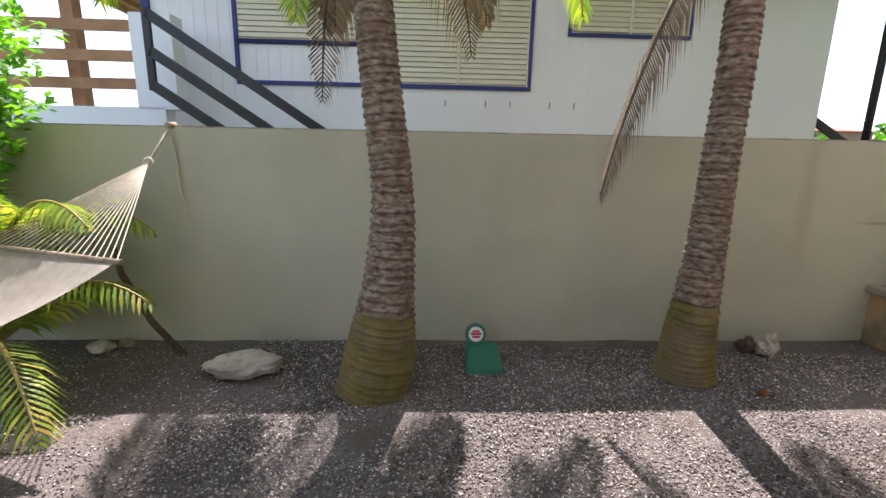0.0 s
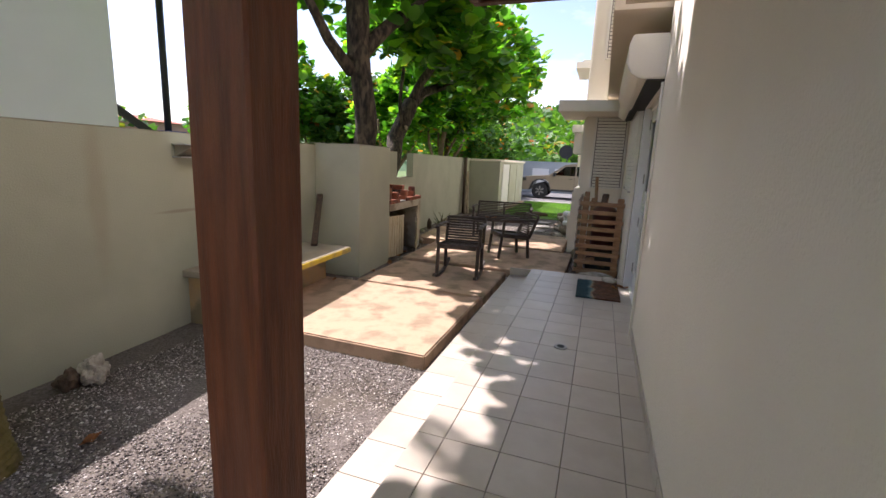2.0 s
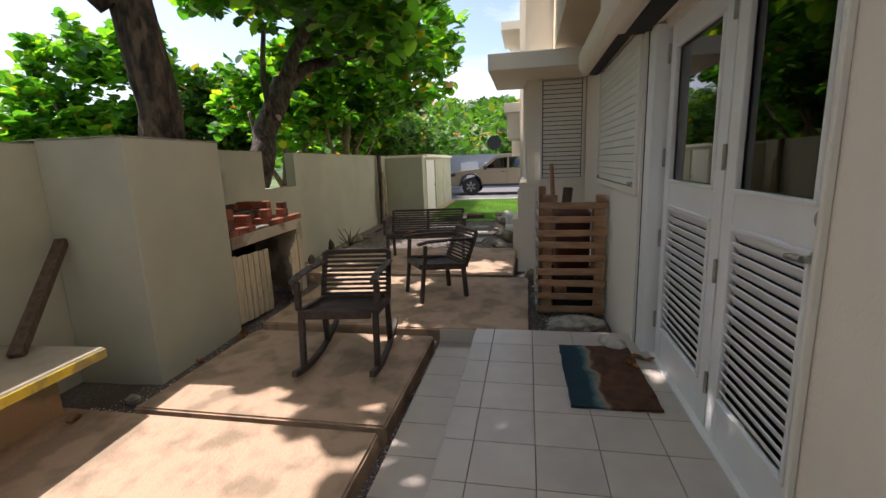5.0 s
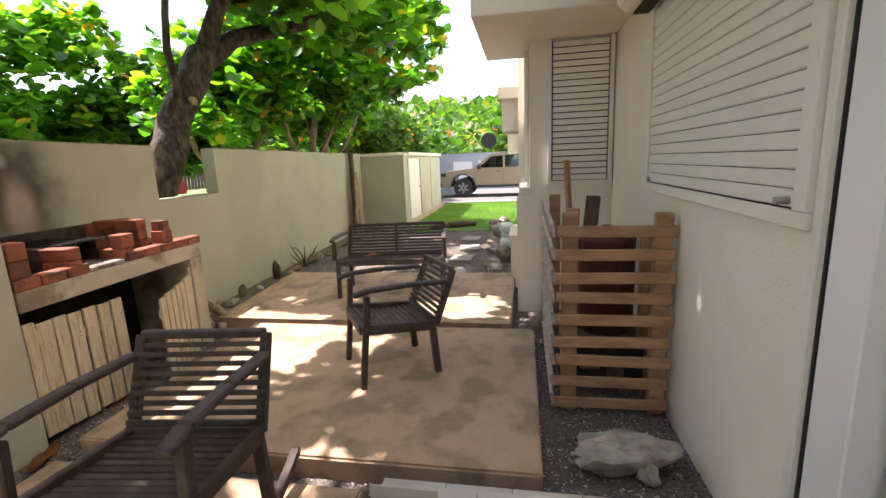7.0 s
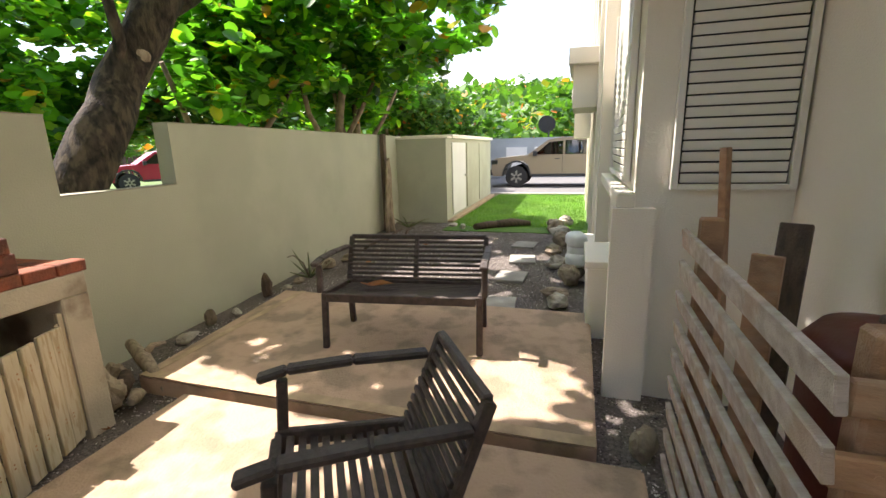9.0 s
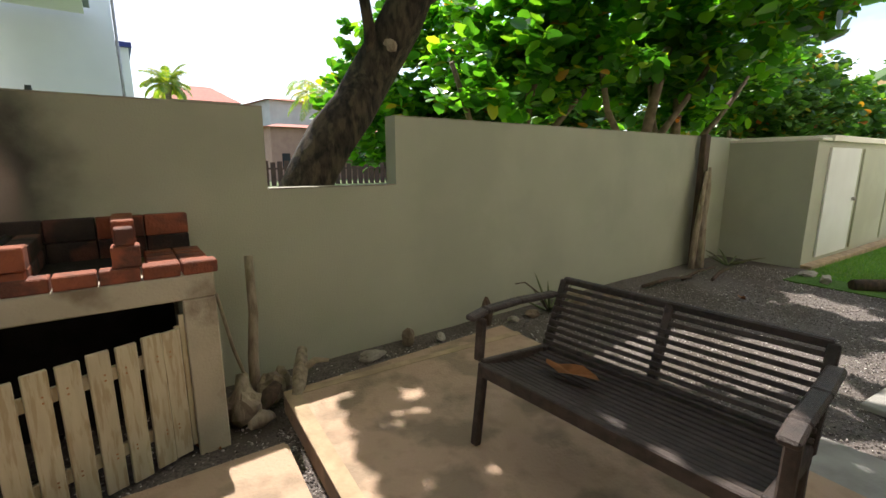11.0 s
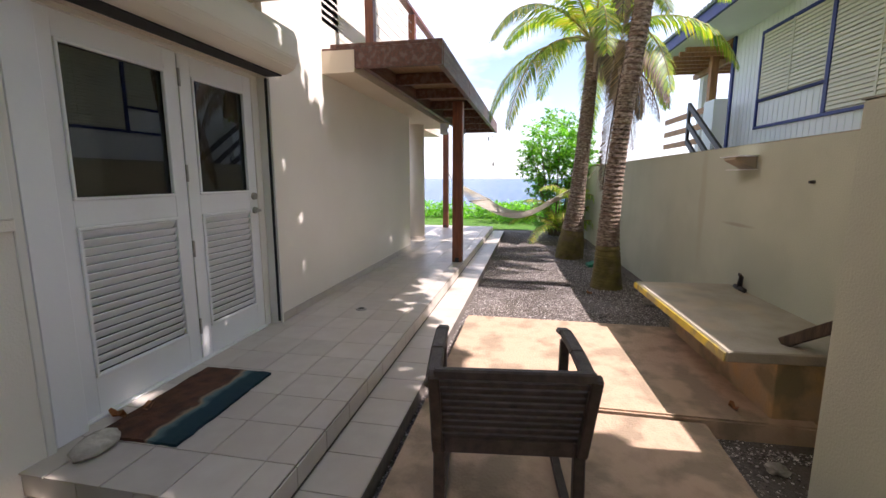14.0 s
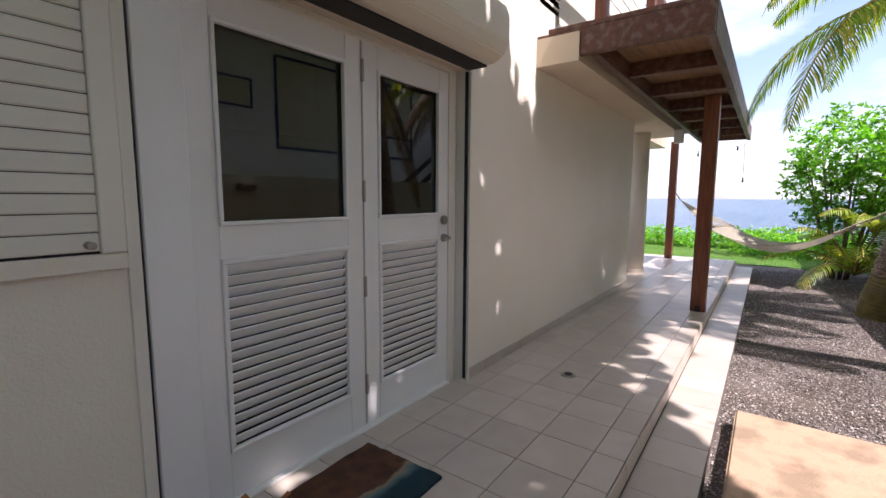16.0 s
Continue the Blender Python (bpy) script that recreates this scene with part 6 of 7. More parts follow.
def pickup(at, rz, paint, label):
    """Pickup truck whose nose points to local +y; its side at x = 0 faces the yard."""
    t = thing("pickup_truck", label, "pickup truck", at, rz)
    bm = bmesh.new()
    prof = [(2.55, 0.42), (2.62, 0.62), (2.58, 0.98), (2.42, 1.08), (1.35, 1.17), (-2.6, 1.17), (-2.65, 0.60), (-2.6, 0.48), (-2.2, 0.48), (-2.1, 0.85), (-1.85, 1.0), (-1.45, 1.0), (-1.2, 0.85), (-1.12, 0.45), (1.15, 0.42), (1.22, 0.85), (1.45, 1.0), (1.85, 1.0), (2.1, 0.85), (2.18, 0.42)]
    extruded(bm, prof, 0, 1.85)
    bmesh.ops.bevel(bm, geom=[e for e in bm.edges if abs(e.verts[0].co.x - e.verts[1].co.x) < 0.01], offset=0.03, segments=2, affect="EDGES")
    part("body", bm, paint, t)
    bm = bmesh.new()
    extruded(bm, [(1.30, 1.165), (0.55, 1.70), (0.1, 1.78), (-1.15, 1.76), (-1.40, 1.165)], 0.10, 1.75)
    bmesh.ops.bevel(bm, geom=list(bm.edges), offset=0.03, segments=2, affect="EDGES")
    part("cab", bm, paint, t)
    for a in ([(1.02, 1.19), (0.50, 1.62), (0.02, 1.66), (0.02, 1.19)], [(-0.06, 1.19), (-0.06, 1.67), (-0.90, 1.66), (-1.12, 1.19)]):
        bm = bmesh.new()
        extruded(bm, a, 0.088, 0.098)
        part("window", bm, M["car_glass"], t, "dark side window")
    bm = bmesh.new()
    for y in (1.66, -1.66):
        pts = [(-0.01, y + 0.50 * math.cos(a), 0.44 + 0.52 * math.sin(a)) for a in [math.pi * k / 10 for k in range(11)]]
        for p, q in zip(pts[:-1], pts[1:]):
            beam(bm, p, q, 0.06, 0.06, 0.0, up=(1, 0, 0))
    bx(bm, -0.02, 0.05, -1.1, 1.12, 0.40, 0.50, bevel=0.01)
    part("arch_trim", bm, M["black_plastic"], t, "black wheel arch trim")
    for y in (1.66, -1.66):
        wheel(t, 0.10, y, 0.40, 0.26)
        wheel(t, 1.75, y, 0.40, 0.26)
    bm = bmesh.new()
    bx(bm, 0.02, 1.83, 2.55, 2.70, 0.45, 0.66, bevel=0.02)
    part("bumper", bm, M["black_plastic"], t)
    bm = bmesh.new()
    bx(bm, -0.006, 0.40, 2.36, 2.60, 0.86, 1.02, bevel=0.02)
    part("headlight", bm, M["glass"], t)
    bm = bmesh.new()
    bx(bm, -0.20, 0.02, 0.92, 1.06, 1.14, 1.32, bevel=0.02)
    part("mirror", bm, M["black_plastic"], t)
    bm = bmesh.new()
    for y in (0.02, -1.16):
        bx(bm, -0.004, 0.0, y, y + 0.012, 0.55, 1.165)
    for y in (0.12, -0.98):
        bx(bm, -0.03, 0.0, y, y + 0.18, 1.02, 1.05, bevel=0.004)
    part("door_seam", bm, M["black_plastic"], t)
    return t


pickup((24.4, 3.45, -0.035), 0, M["car_tan"], "tan pickup truck parked on the driveway")
pickup((24.0, 21.0, -0.07), 60, M["car_red"], "red pickup truck parked beyond the garden wall")

# ---- far things beyond the garden wall ----
def far_house(at, rz, w, d, h, wall, label, rh=0.9):
    t = thing("house", label, "house", at, rz)
    bm = bmesh.new()
    bx(bm, -w / 2, w / 2, -d / 2, d / 2, 0, h)
    part("wall", bm, M[wall], t)
    bm = bmesh.new()
    a = [bm.verts.new(c) for c in ((-w / 2 - 0.5, -d / 2 - 0.5, h), (w / 2 + 0.5, -d / 2 - 0.5, h), (w / 2 + 0.5, d / 2 + 0.5, h), (-w / 2 - 0.5, d / 2 + 0.5, h), (-w / 4, 0, h + rh), (w / 4, 0, h + rh))]
    for q in ((0, 1, 5, 4), (1, 2, 5), (2, 3, 4, 5), (3, 0, 4), (0, 3, 2, 1)):
        bm.faces.new([a[i] for i in q])
    part("roof", bm, M["red_roof"], t, "terracotta hipped roof")
    for k in range(4):
        for z in ((1.0, 2.2), (4.0, 5.2)):
            if z[1] < h:
                bm = bmesh.new()
                x = -w / 2 + (k + 0.6) * w / 4.4
                bx(bm, x, x + w * 0.11, -d / 2 - 0.05, -d / 2 + 0.02, z[0], z[1])
                part("window", bm, M["dark_gap"], t)
    return t


far_house((27, 62, -0.07), 12, 16, 9, 8.2, "far_wall", "pale far house with a terracotta roof above the trees")
far_house((30, 46, -0.07), 5, 15, 7, 4.2, "pink_wall", "pink-brown low house with a terrace beyond the field", 0.7)
far_house((13.3, 63, -0.07), 4, 7.6, 7, 8.0, "far_wall", "white far house with a low terracotta roof beyond the palm", 2.0)
far_house((19.8, 45, -0.07), 5, 6, 6, 4.3, "pink_wall", "pink-brown two-storey house across the field", 0.5)
bm = bmesh.new()
for k in range(90):
    bx(bm, 8 + k * 0.42, 8.30 + k * 0.42, 33.0, 33.06, -0.1, 1.45 + 0.06 * math.sin(k * 2.1))
bx(bm, 8, 46, 32.95, 33.0, 0.95, 1.05)
solid("fence", bm, M["far_fence"], "dark brown board fence across the field", "fence")


# ---- leaf templates ----
LEAF_ROUND = ([(0, 0, 0), (0.30, 0.12, 0.05), (0.46, 0.45, 0.10), (0.34, 0.82, 0.06), (0, 1.0, -0.05), (-0.34, 0.82, 0.06), (-0.46, 0.45, 0.10), (-0.30, 0.12, 0.05)],
              [(0, 1, 2, 3), (0, 3, 4, 4), (0, 4, 5, 5), (0, 5, 6, 7)])
LEAF_ROUND = (LEAF_ROUND[0], [(0, 1, 2), (0, 2, 3), (0, 3, 4), (0, 4, 5), (0, 5, 6), (0, 6, 7)])
LEAF_SMALL = ([(0, 0, 0), (0.30, 0.5, 0.06), (0, 1.0, 0), (-0.30, 0.5, 0.06)], [(0, 1, 2), (0, 2, 3)])
LEAF_TUFT = ([(0, 0, 0), (0.42, 0.45, 0.12), (0.1, 1.0, 0.0), (-0.40, 0.5, -0.08)], [(0, 1, 2), (0, 2, 3)])


def ellipsoid_points(n, c, r, shell=0.55, holes=0.12, scale=0.9):
    """Points through an uneven ellipsoid, denser to the outside, with gaps."""
    out = []
    c, r = np.array(c, float), np.array(r, float)
    while len(out) < n:
        u = unit(1)[0]
        k = (shell + (1 - shell) * nrng.random()) if nrng.random() < 0.8 else nrng.random()
        p = c + u * r * k
        v = noise.noise(Vector(p) * scale)
        if v < -holes:
            continue
        lump = 1 + 0.22 * noise.noise(Vector(u) * 2.2 + Vector(c))
        out.append(c + u * r * k * lump)
    return np.array(out)


def rosettes(points, per, size, spread=0.9, var=0.3):
    """Whorls of leaves at the ends of twigs."""
    n = len(points)
    pos = np.repeat(points, per, 0)
    az = nrng.random(n * per) * 2 * math.pi
    el = nrng.normal(0.15, 0.45, n * per)
    tilt = np.repeat(nrng.normal(0, 0.35, (n, 3)), per, 0)
    ax = np.stack([np.cos(az) * np.cos(el), np.sin(az) * np.cos(el), np.sin(el)], 1) + tilt
    up = np.tile(np.array([0, 0, 1.0]), (n * per, 1)) + nrng.normal(0, 0.35, (n * per, 3))
    pos = pos + ax * size * 0.15 * spread + nrng.normal(0, size * 0.25, (n * per, 3))
    sz = size * (1 + var * nrng.normal(size=n * per)).clip(0.5, 1.6)
    return pos, ax, up, sz


def crown(parent, name, pts, per, size, tpl, material, label=""):
    pos, ax, up, sz = rosettes(pts, per, size)
    ob = new(name, scatter_mesh(name, tpl[0], tpl[1], pos, ax, up, sz, material))
    ob.parent = parent
    return tagged(ob, label)


def limb(parent, pts, r0, r1, name="limb", material=None, wob=0.18, seed=0):
    bm = bmesh.new()
    n = len(pts)
    fine = []
    for i in range(n - 1):
        for s in (0, 0.5):
            p = Vector(pts[i]).lerp(Vector(pts[i + 1]), s)
            p += Vector((noise.noise(p * 1.7), noise.noise(p * 1.7 + Vector((4, 0, 0))), 0)) * r0 * 0.5
            fine.append(p)
    fine.append(Vector(pts[-1]))
    rad = [r0 + (r1 - r0) * i / (len(fine) - 1) for i in range(len(fine))]
    tube(bm, fine, rad, 12 if r0 > 0.1 else 7, wob=wob, seed=seed)
    return part(name, bm, material or M["bark"], parent)


# tree behind the pier
t1 = thing("tree", "broad-leaved seaside tree with dark fissured bark behind the garden wall", "tree", (0, 0, 0))
limb(t1, [(7.50, 5.56, 1.70), (7.50, 5.55, 2.0), (7.45, 5.56, 2.5), (7.42, 5.60, 3.1), (7.45, 5.7, 3.8)], 0.158, 0.155, "trunk")
limb(t1, [(7.33, 5.64, 2.9), (7.8, 5.4, 3.5), (8.4, 5.0, 4.0)], 0.13, 0.07, seed=2)
limb(t1, [(7.30, 5.66, 2.75), (6.9, 5.8, 3.1), (6.5, 6.0, 3.8)], 0.09, 0.05, seed=3)
limb(t1, [(7.45, 5.7, 3.8), (7.3, 5.4, 4.6), (7.0, 5.0, 5.4)], 0.16, 0.06, seed=4)
# clumps ending in 0.1, 2.0 are out of view, added to shade wall and tiles
crown(t1, "crown", np.concatenate([ellipsoid_points(205, (8.2, 6.0, 4.8), (1.9, 1.7, 1.1)), ellipsoid_points(300, (7.2, 4.5, 5.3), (3.0, 1.25, 0.95), 0.1, 2.0), ellipsoid_points(50, (8.6, 4.7, 4.0), (1.1, 0.8, 0.5)), ellipsoid_points(90, (8.9, 5.3, 3.8), (1.1, 0.8, 0.65)), ellipsoid_points(100, (5.9, 5.85, 5.2), (1.05, 0.75, 0.4), 0.1, 2.0), ellipsoid_points(60, (3.4, 5.4, 5.15), (1.4, 0.9, 0.5), 0.1, 2.0), ellipsoid_points(95, (9.0, 4.0, 5.2), (1.3, 0.8, 0.5), 0.1, 2.0), ellipsoid_points(190, (4.4, 4.85, 5.1), (1.6, 1.15, 0.75), 0.1, 2.0)]), 9, 0.20, LEAF_ROUND, M["sea_leaf"], "large round glossy green leaves, with unseen clumps added for shade")

# leaning tree through the notch
t2 = thing("tree", "leaning seaside tree growing through the notch of the garden wall", "tree", (0, 0, 0))
limb(t2, [(9.62, 6.80, -0.1), (9.82, 6.62, 0.70), (10.06, 6.50, 1.22), (10.31, 6.52, 1.58), (10.66, 6.60, 2.04), (10.90, 6.52, 2.50), (11.06, 6.42, 2.85)], 0.20, 0.165, "trunk", seed=5)
limb(t2, [(11.0, 6.48, 2.70), (11.6, 6.3, 3.15), (12.5, 5.9, 3.5), (13.6, 5.6, 3.9)], 0.14, 0.06, seed=6)
limb(t2, [(11.02, 6.45, 2.75), (11.1, 6.2, 3.3), (10.9, 5.6, 3.9), (10.5, 5.0, 4.4)], 0.12, 0.05, seed=7)
limb(t2, [(10.66, 6.55, 2.10), (10.60, 6.45, 2.4), (10.52, 6.45, 2.8), (10.6, 6.4, 3.5)], 0.055, 0.035, seed=8)
limb(t2, [(11.9, 6.1, 3.25), (12.4, 5.4, 3.6), (12.9, 4.9, 4.0)], 0.06, 0.03, seed=9)
bm = bmesh.new()
bmesh.ops.create_icosphere(bm, subdivisions=2, radius=0.08, matrix=Matrix.Translation((10.76, 6.43, 2.28)))
part("stump", bm, M["driftwood"], t2, "pale sawn-off branch stump")
# clump at (11.0, 7.2, 4.5) is unseen, added to shade the slab below
crown(t2, "crown", np.concatenate([ellipsoid_points(120, (10.6, 5.4, 4.3), (1.8, 1.5, 1.0)), ellipsoid_points(95, (11.0, 7.2, 4.5), (1.2, 1.0, 0.6)), ellipsoid_points(150, (12.4, 5.2, 3.9), (1.7, 1.3, 1.0)), ellipsoid_points(34, (10.0, 4.6, 3.35), (0.9, 0.7, 0.40)), ellipsoid_points(34, (9.2, 4.7, 3.4), (0.9, 0.8, 0.35)), ellipsoid_points(130, (13.6, 4.9, 4.2), (1.9, 1.0, 1.0)), ellipsoid_points(150, (15.6, 5.4, 3.9), (1.7, 1.15, 1.2))]), 9, 0.19, LEAF_ROUND, M["sea_leaf"], "large round glossy green leaves, with unseen clumps added for shade")

# trees in a row beyond the wall
def back_tree(x, y, h, lean, c, r, n, size, material, seed, per=9, tpl=LEAF_ROUND):
    t = thing("tree", "bushy green seaside tree beyond the garden wall", "tree", (0, 0, 0), group="trees beyond the wall")
    limb(t, [(x, y, -0.1), (x + lean * 0.3, y, h * 0.4), (x + lean, y - 0.1, h)], 0.11, 0.06, "trunk", M["branch"], seed=seed)
    limb(t, [(x + lean * 0.3, y, h * 0.4), (x - 0.5, y + 0.1, h * 0.7), (x - 0.9, y, h)], 0.06, 0.03, "limb", M["branch"], seed=seed + 1)
    limb(t, [(x + lean * 0.3, y, h * 0.45), (x + 0.7, y - 0.3, h * 0.75), (x + 1.3, y - 0.4, h)], 0.06, 0.03, "limb", M["branch"], seed=seed + 2)
    pts = np.concatenate([ellipsoid_points(int(n * q), cc, rr) for (cc, rr, q) in zip(c, r, [1.0 / len(c)] * len(c))])
    crown(t, "crown", pts, per, size, tpl, material, "dense green crown")


back_tree(15.0, 14.6, 3.4, 0.2, [(14.9, 14.6, 3.6), (16.6, 14.2, 3.9), (14.3, 14.4, 2.6)], [(2.0, 1.6, 2.1), (1.9, 1.6, 2.0), (1.7, 1.5, 1.5)], 700, 0.23, M["sea_leaf"], 30)
back_tree(13.2, 7.9, 2.6, 0.4, [(13.4, 8.0, 2.7), (14.6, 7.8, 3.3)], [(1.5, 1.1, 1.2), (1.5, 1.2, 1.2)], 480, 0.17, M["sea_leaf"], 33)
back_tree(15.0, 7.2, 3.0, 0.5, [(15.2, 7.3, 3.8), (16.6, 7.2, 3.5)], [(1.9, 1.4, 1.3), (1.7, 1.4, 1.4)], 520, 0.17, M["sea_leaf"], 36)
back_tree(16.4, 7.4, 2.8, -0.2, [(17.0, 7.9, 2.8), (18.6, 7.9, 3.2)], [(1.6, 1.1, 1.2), (1.7, 1.2, 1.3)], 460, 0.16, M["sea_leaf"], 39)
back_tree(20.5, 8.2, 2.8, 0.2, [(20.5, 8.3, 2.9), (22.8, 8.2, 2.9), (21.5, 8.0, 2.3)], [(1.8, 1.3, 1.4), (1.8, 1.3, 1.2), (2.4, 1.0, 0.9)], 800, 0.15, M["far_leaf"], 42)
back_tree(26.0, 9.0, 2.8, 0.2, [(25.5, 8.6, 2.7), (28.5, 9.0, 2.5), (27.0, 8.2, 2.1)], [(2.0, 1.5, 1.2), (2.0, 1.5, 1.2), (2.5, 1.2, 0.8)], 700, 0.17, M["far_leaf"], 45)
back_tree(17.5, 13.5, 3.0, 0.2, [(17.8, 13.5, 3.2), (19.5, 13.0, 3.2)], [(2.2, 1.5, 1.6), (2.2, 1.5, 1.8)], 520, 0.22, M["far_leaf"], 48)
back_tree(19.0, 12.0, 3.0, 0.2, [(19.0, 12.5, 3.2), (23.0, 12.5, 3.6)], [(2.6, 1.6, 1.8), (2.6, 1.6, 1.8)], 620, 0.22, M["far_leaf"], 51)


def far_trees(name, x0, x1, y0, y1, n, h, size, seed, base=-0.07):
    r0 = random.Random(seed)
    pts = []
    for k in range(n):
        x, y = r0.uniform(x0, x1), r0.uniform(y0, y1)
        hh = h * r0.uniform(0.7, 1.25)
        pts.append(ellipsoid_points(26, (x, y, base + hh * 0.6), (hh * 0.55, hh * 0.55, hh * 0.42), 0.7, 0.3, 0.4))
    pos, ax, up, sz = rosettes(np.concatenate(pts), 7, size, 2.0, 0.35)
    ob = new(name, scatter_mesh(name, LEAF_TUFT[0], LEAF_TUFT[1], pos, ax, up, sz, M["far_leaf"]))
    return tagged(ob, "dense green woods beyond the yard", "woods", kind="stuff")


far_trees("woods", 33, 48, -12, 16, 42, 4.6, 0.55, 1)
far_trees("woods", 18, 52, 38, 60, 36, 4.2, 0.75, 2)
far_trees("woods", 24, 30, 36, 44, 8, 4.5, 0.5, 3)

# wooded hill
bm = bmesh.new()
nx, ny = 70, 50
hg = []
for i in range(nx + 1):
    row = []
    for j in range(ny + 1):
        x, y = 60 + 300 * i / nx, -180 + 420 * j / ny
        d = math.exp(-((x - 210) / 75) ** 2 - ((y - 30) / 110) ** 2)
        z = -0.2 + 24 * d + 2.2 * noise.noise(Vector((x * 0.06, y * 0.06, 0))) * (0.3 + d) + 1.3 * noise.noise(Vector((x * 0.3, y * 0.3, 2)))
        row.append(bm.verts.new((x, y, z if 0 < i < nx and 0 < j < ny else -1.0)))
    hg.append(row)
for i in range(nx):
    for j in range(ny):
        bm.faces.new((hg[i][j], hg[i + 1][j], hg[i + 1][j + 1], hg[i][j + 1])).smooth = True
hill = solid("hill", bm, M["far_hill"], "low green wooded hill on the horizon", "hill", "backdrop")
r0 = random.Random(5)
pts = []
for k in range(2600):
    x, y = r0.uniform(75, 215), r0.uniform(-60, 100)
    d = math.exp(-((x - 210) / 75) ** 2 - ((y - 30) / 110) ** 2)
    pts.append((x, y, -0.2 + 24 * d + 2.2 * noise.noise(Vector((x * 0.06, y * 0.06, 0))) * (0.3 + d) + 0.8))
pos, ax, up, sz = rosettes(np.array(pts), 7, 2.2, 3.0, 0.4)
ob = new("hill_trees", scatter_mesh("hill_trees", LEAF_TUFT[0], LEAF_TUFT[1], pos, ax, up, sz, M["far_leaf"]))
tagged(ob, "far tree tops covering the hill", "woods", kind="stuff")

# hedge by the shore
pts = []
for k in range(260):
    pts.append((nrng.uniform(-8.6, -7.3), nrng.uniform(-9, 5.5), 0))
pts = np.array(pts)
many = []
for p in pts:
    many.append(p + np.stack([nrng.normal(0, 0.22, 12), nrng.normal(0, 0.25, 12), nrng.uniform(0.0, 0.50, 12)], 1))
pos, ax, up, sz = rosettes(np.concatenate(many), 4, 0.11, 1.0)
hd = new("hedge", scatter_mesh("hedge", LEAF_SMALL[0], LEAF_SMALL[1], pos, ax, up, sz, M["bush_leaf"]))
tagged(hd, "low clipped green hedge along the shore", "hedge", kind="stuff")

# bush and young palm by the hammock
bush = thing("bush", "tall rounded bright green bush beside the garden wall", "bush", (0, 0, 0))
for k in range(9):
    a = k * 0.7
    limb(bush, [(-3.1 + 0.12 * math.cos(a), 4.6 + 0.12 * math.sin(a), -0.05), (-3.1 + 0.35 * math.cos(a), 4.6 + 0.35 * math.sin(a), 0.9), (-3.1 + 0.75 * math.cos(a), 4.6 + 0.7 * math.sin(a), 2.3)], 0.028, 0.012, "stem", M["branch"], seed=k)
bpts = np.concatenate([ellipsoid_points(1150, (-3.1, 4.6, 1.95), (1.05, 1.05, 1.2), 0.6, 0.45), ellipsoid_points(70, (-2.35, 4.9, 2.2), (0.5, 0.35, 0.55), 0.5, 0.3), ellipsoid_points(60, (-3.0, 4.6, 0.9), (0.8, 0.8, 0.5), 0.5, 0.3)])
crown(bush, "crown", bpts, 11, 0.075, LEAF_SMALL, M["bush_leaf"], "small bright green leaves")
low = thing("bush", "low rounded green bush before the shore hedge", "bush", (0, 0, 0))
limb(low, [(-6.2, 4.0, -0.05), (-6.2, 4.0, 0.5)], 0.03, 0.015, "stem", M["branch"])
crown(low, "crown", ellipsoid_points(330, (-6.3, 3.7, 0.32), (1.0, 1.5, 0.42), 0.5, 0.5), 9, 0.09, LEAF_SMALL, M["bush_leaf"])


# ---- palms ----
def frond(parent, o, az, el, ln, droop, dead=False, nl=58, lw=0.040, ll=0.46, name="frond", twist=0.0):
    pts = []
    d0 = Vector((math.cos(az) * math.cos(el), math.sin(az) * math.cos(el), math.sin(el)))
    p, d = Vector(o), d0.copy()
    n = 16
    for i in range(n + 1):
        pts.append(p.copy())
        d = (d + Vector((0, 0, -droop / n)) * (0.4 + 1.4 * i / n)).normalized()
        p = p + d * ln / n
    bm = bmesh.new()
    tube(bm, pts, [0.022 * (1 - 0.85 * i / n) + 0.002 for i in range(n + 1)], 5)
    fr = part(name, bm, M["rachis"] if not dead else M["grey_wood"], parent, "" if not dead else "dry brown hanging frond")
    vs, fs = [], []
    for k in range(nl):
        s = 0.14 + 0.86 * k / (nl - 1)
        i = min(int(s * n), n - 1)
        q = pts[i].lerp(pts[i + 1], s * n - i)
        dd = (pts[i + 1] - pts[i]).normalized()
        side = dd.cross(Vector((0, 0, 1)))
        if side.length < 0.15:
            side = Vector((-math.sin(az), math.cos(az), 0))
        side.normalize()
        l = ll * (math.sin(math.pi * min(1, 0.18 + s * 0.80)) ** 0.6) * (0.8 + 0.3 * nrng.random())
        for sgn in (-1, 1):
            hang = (0.75 if not dead else 1.9) + 0.4 * nrng.random()
            out = (side * sgn + dd * (0.75 if not dead else 0.35)).normalized()
            tip1 = q + out * l * 0.5 - Vector((0, 0, hang * l * 0.16))
            tip2 = q + out * l * (0.88 if not dead else 0.6) - Vector((0, 0, hang * l * 0.55))
            wv = dd * lw * 0.5
            b = len(vs)
            vs += [tuple(q - wv * 0.5), tuple(q + wv * 0.5), tuple(tip1 + wv), tuple(tip1 - wv), tuple(tip2)]
            fs += [(b, b + 1, b + 2), (b, b + 2, b + 3), (b + 3, b + 2, b + 4)]
    ob = new("leaf_blade", raw_mesh("leaf_blade", vs, fs, M["frond_leaf"] if not dead else M["frond_dead"]))
    ob.parent = fr
    return fr


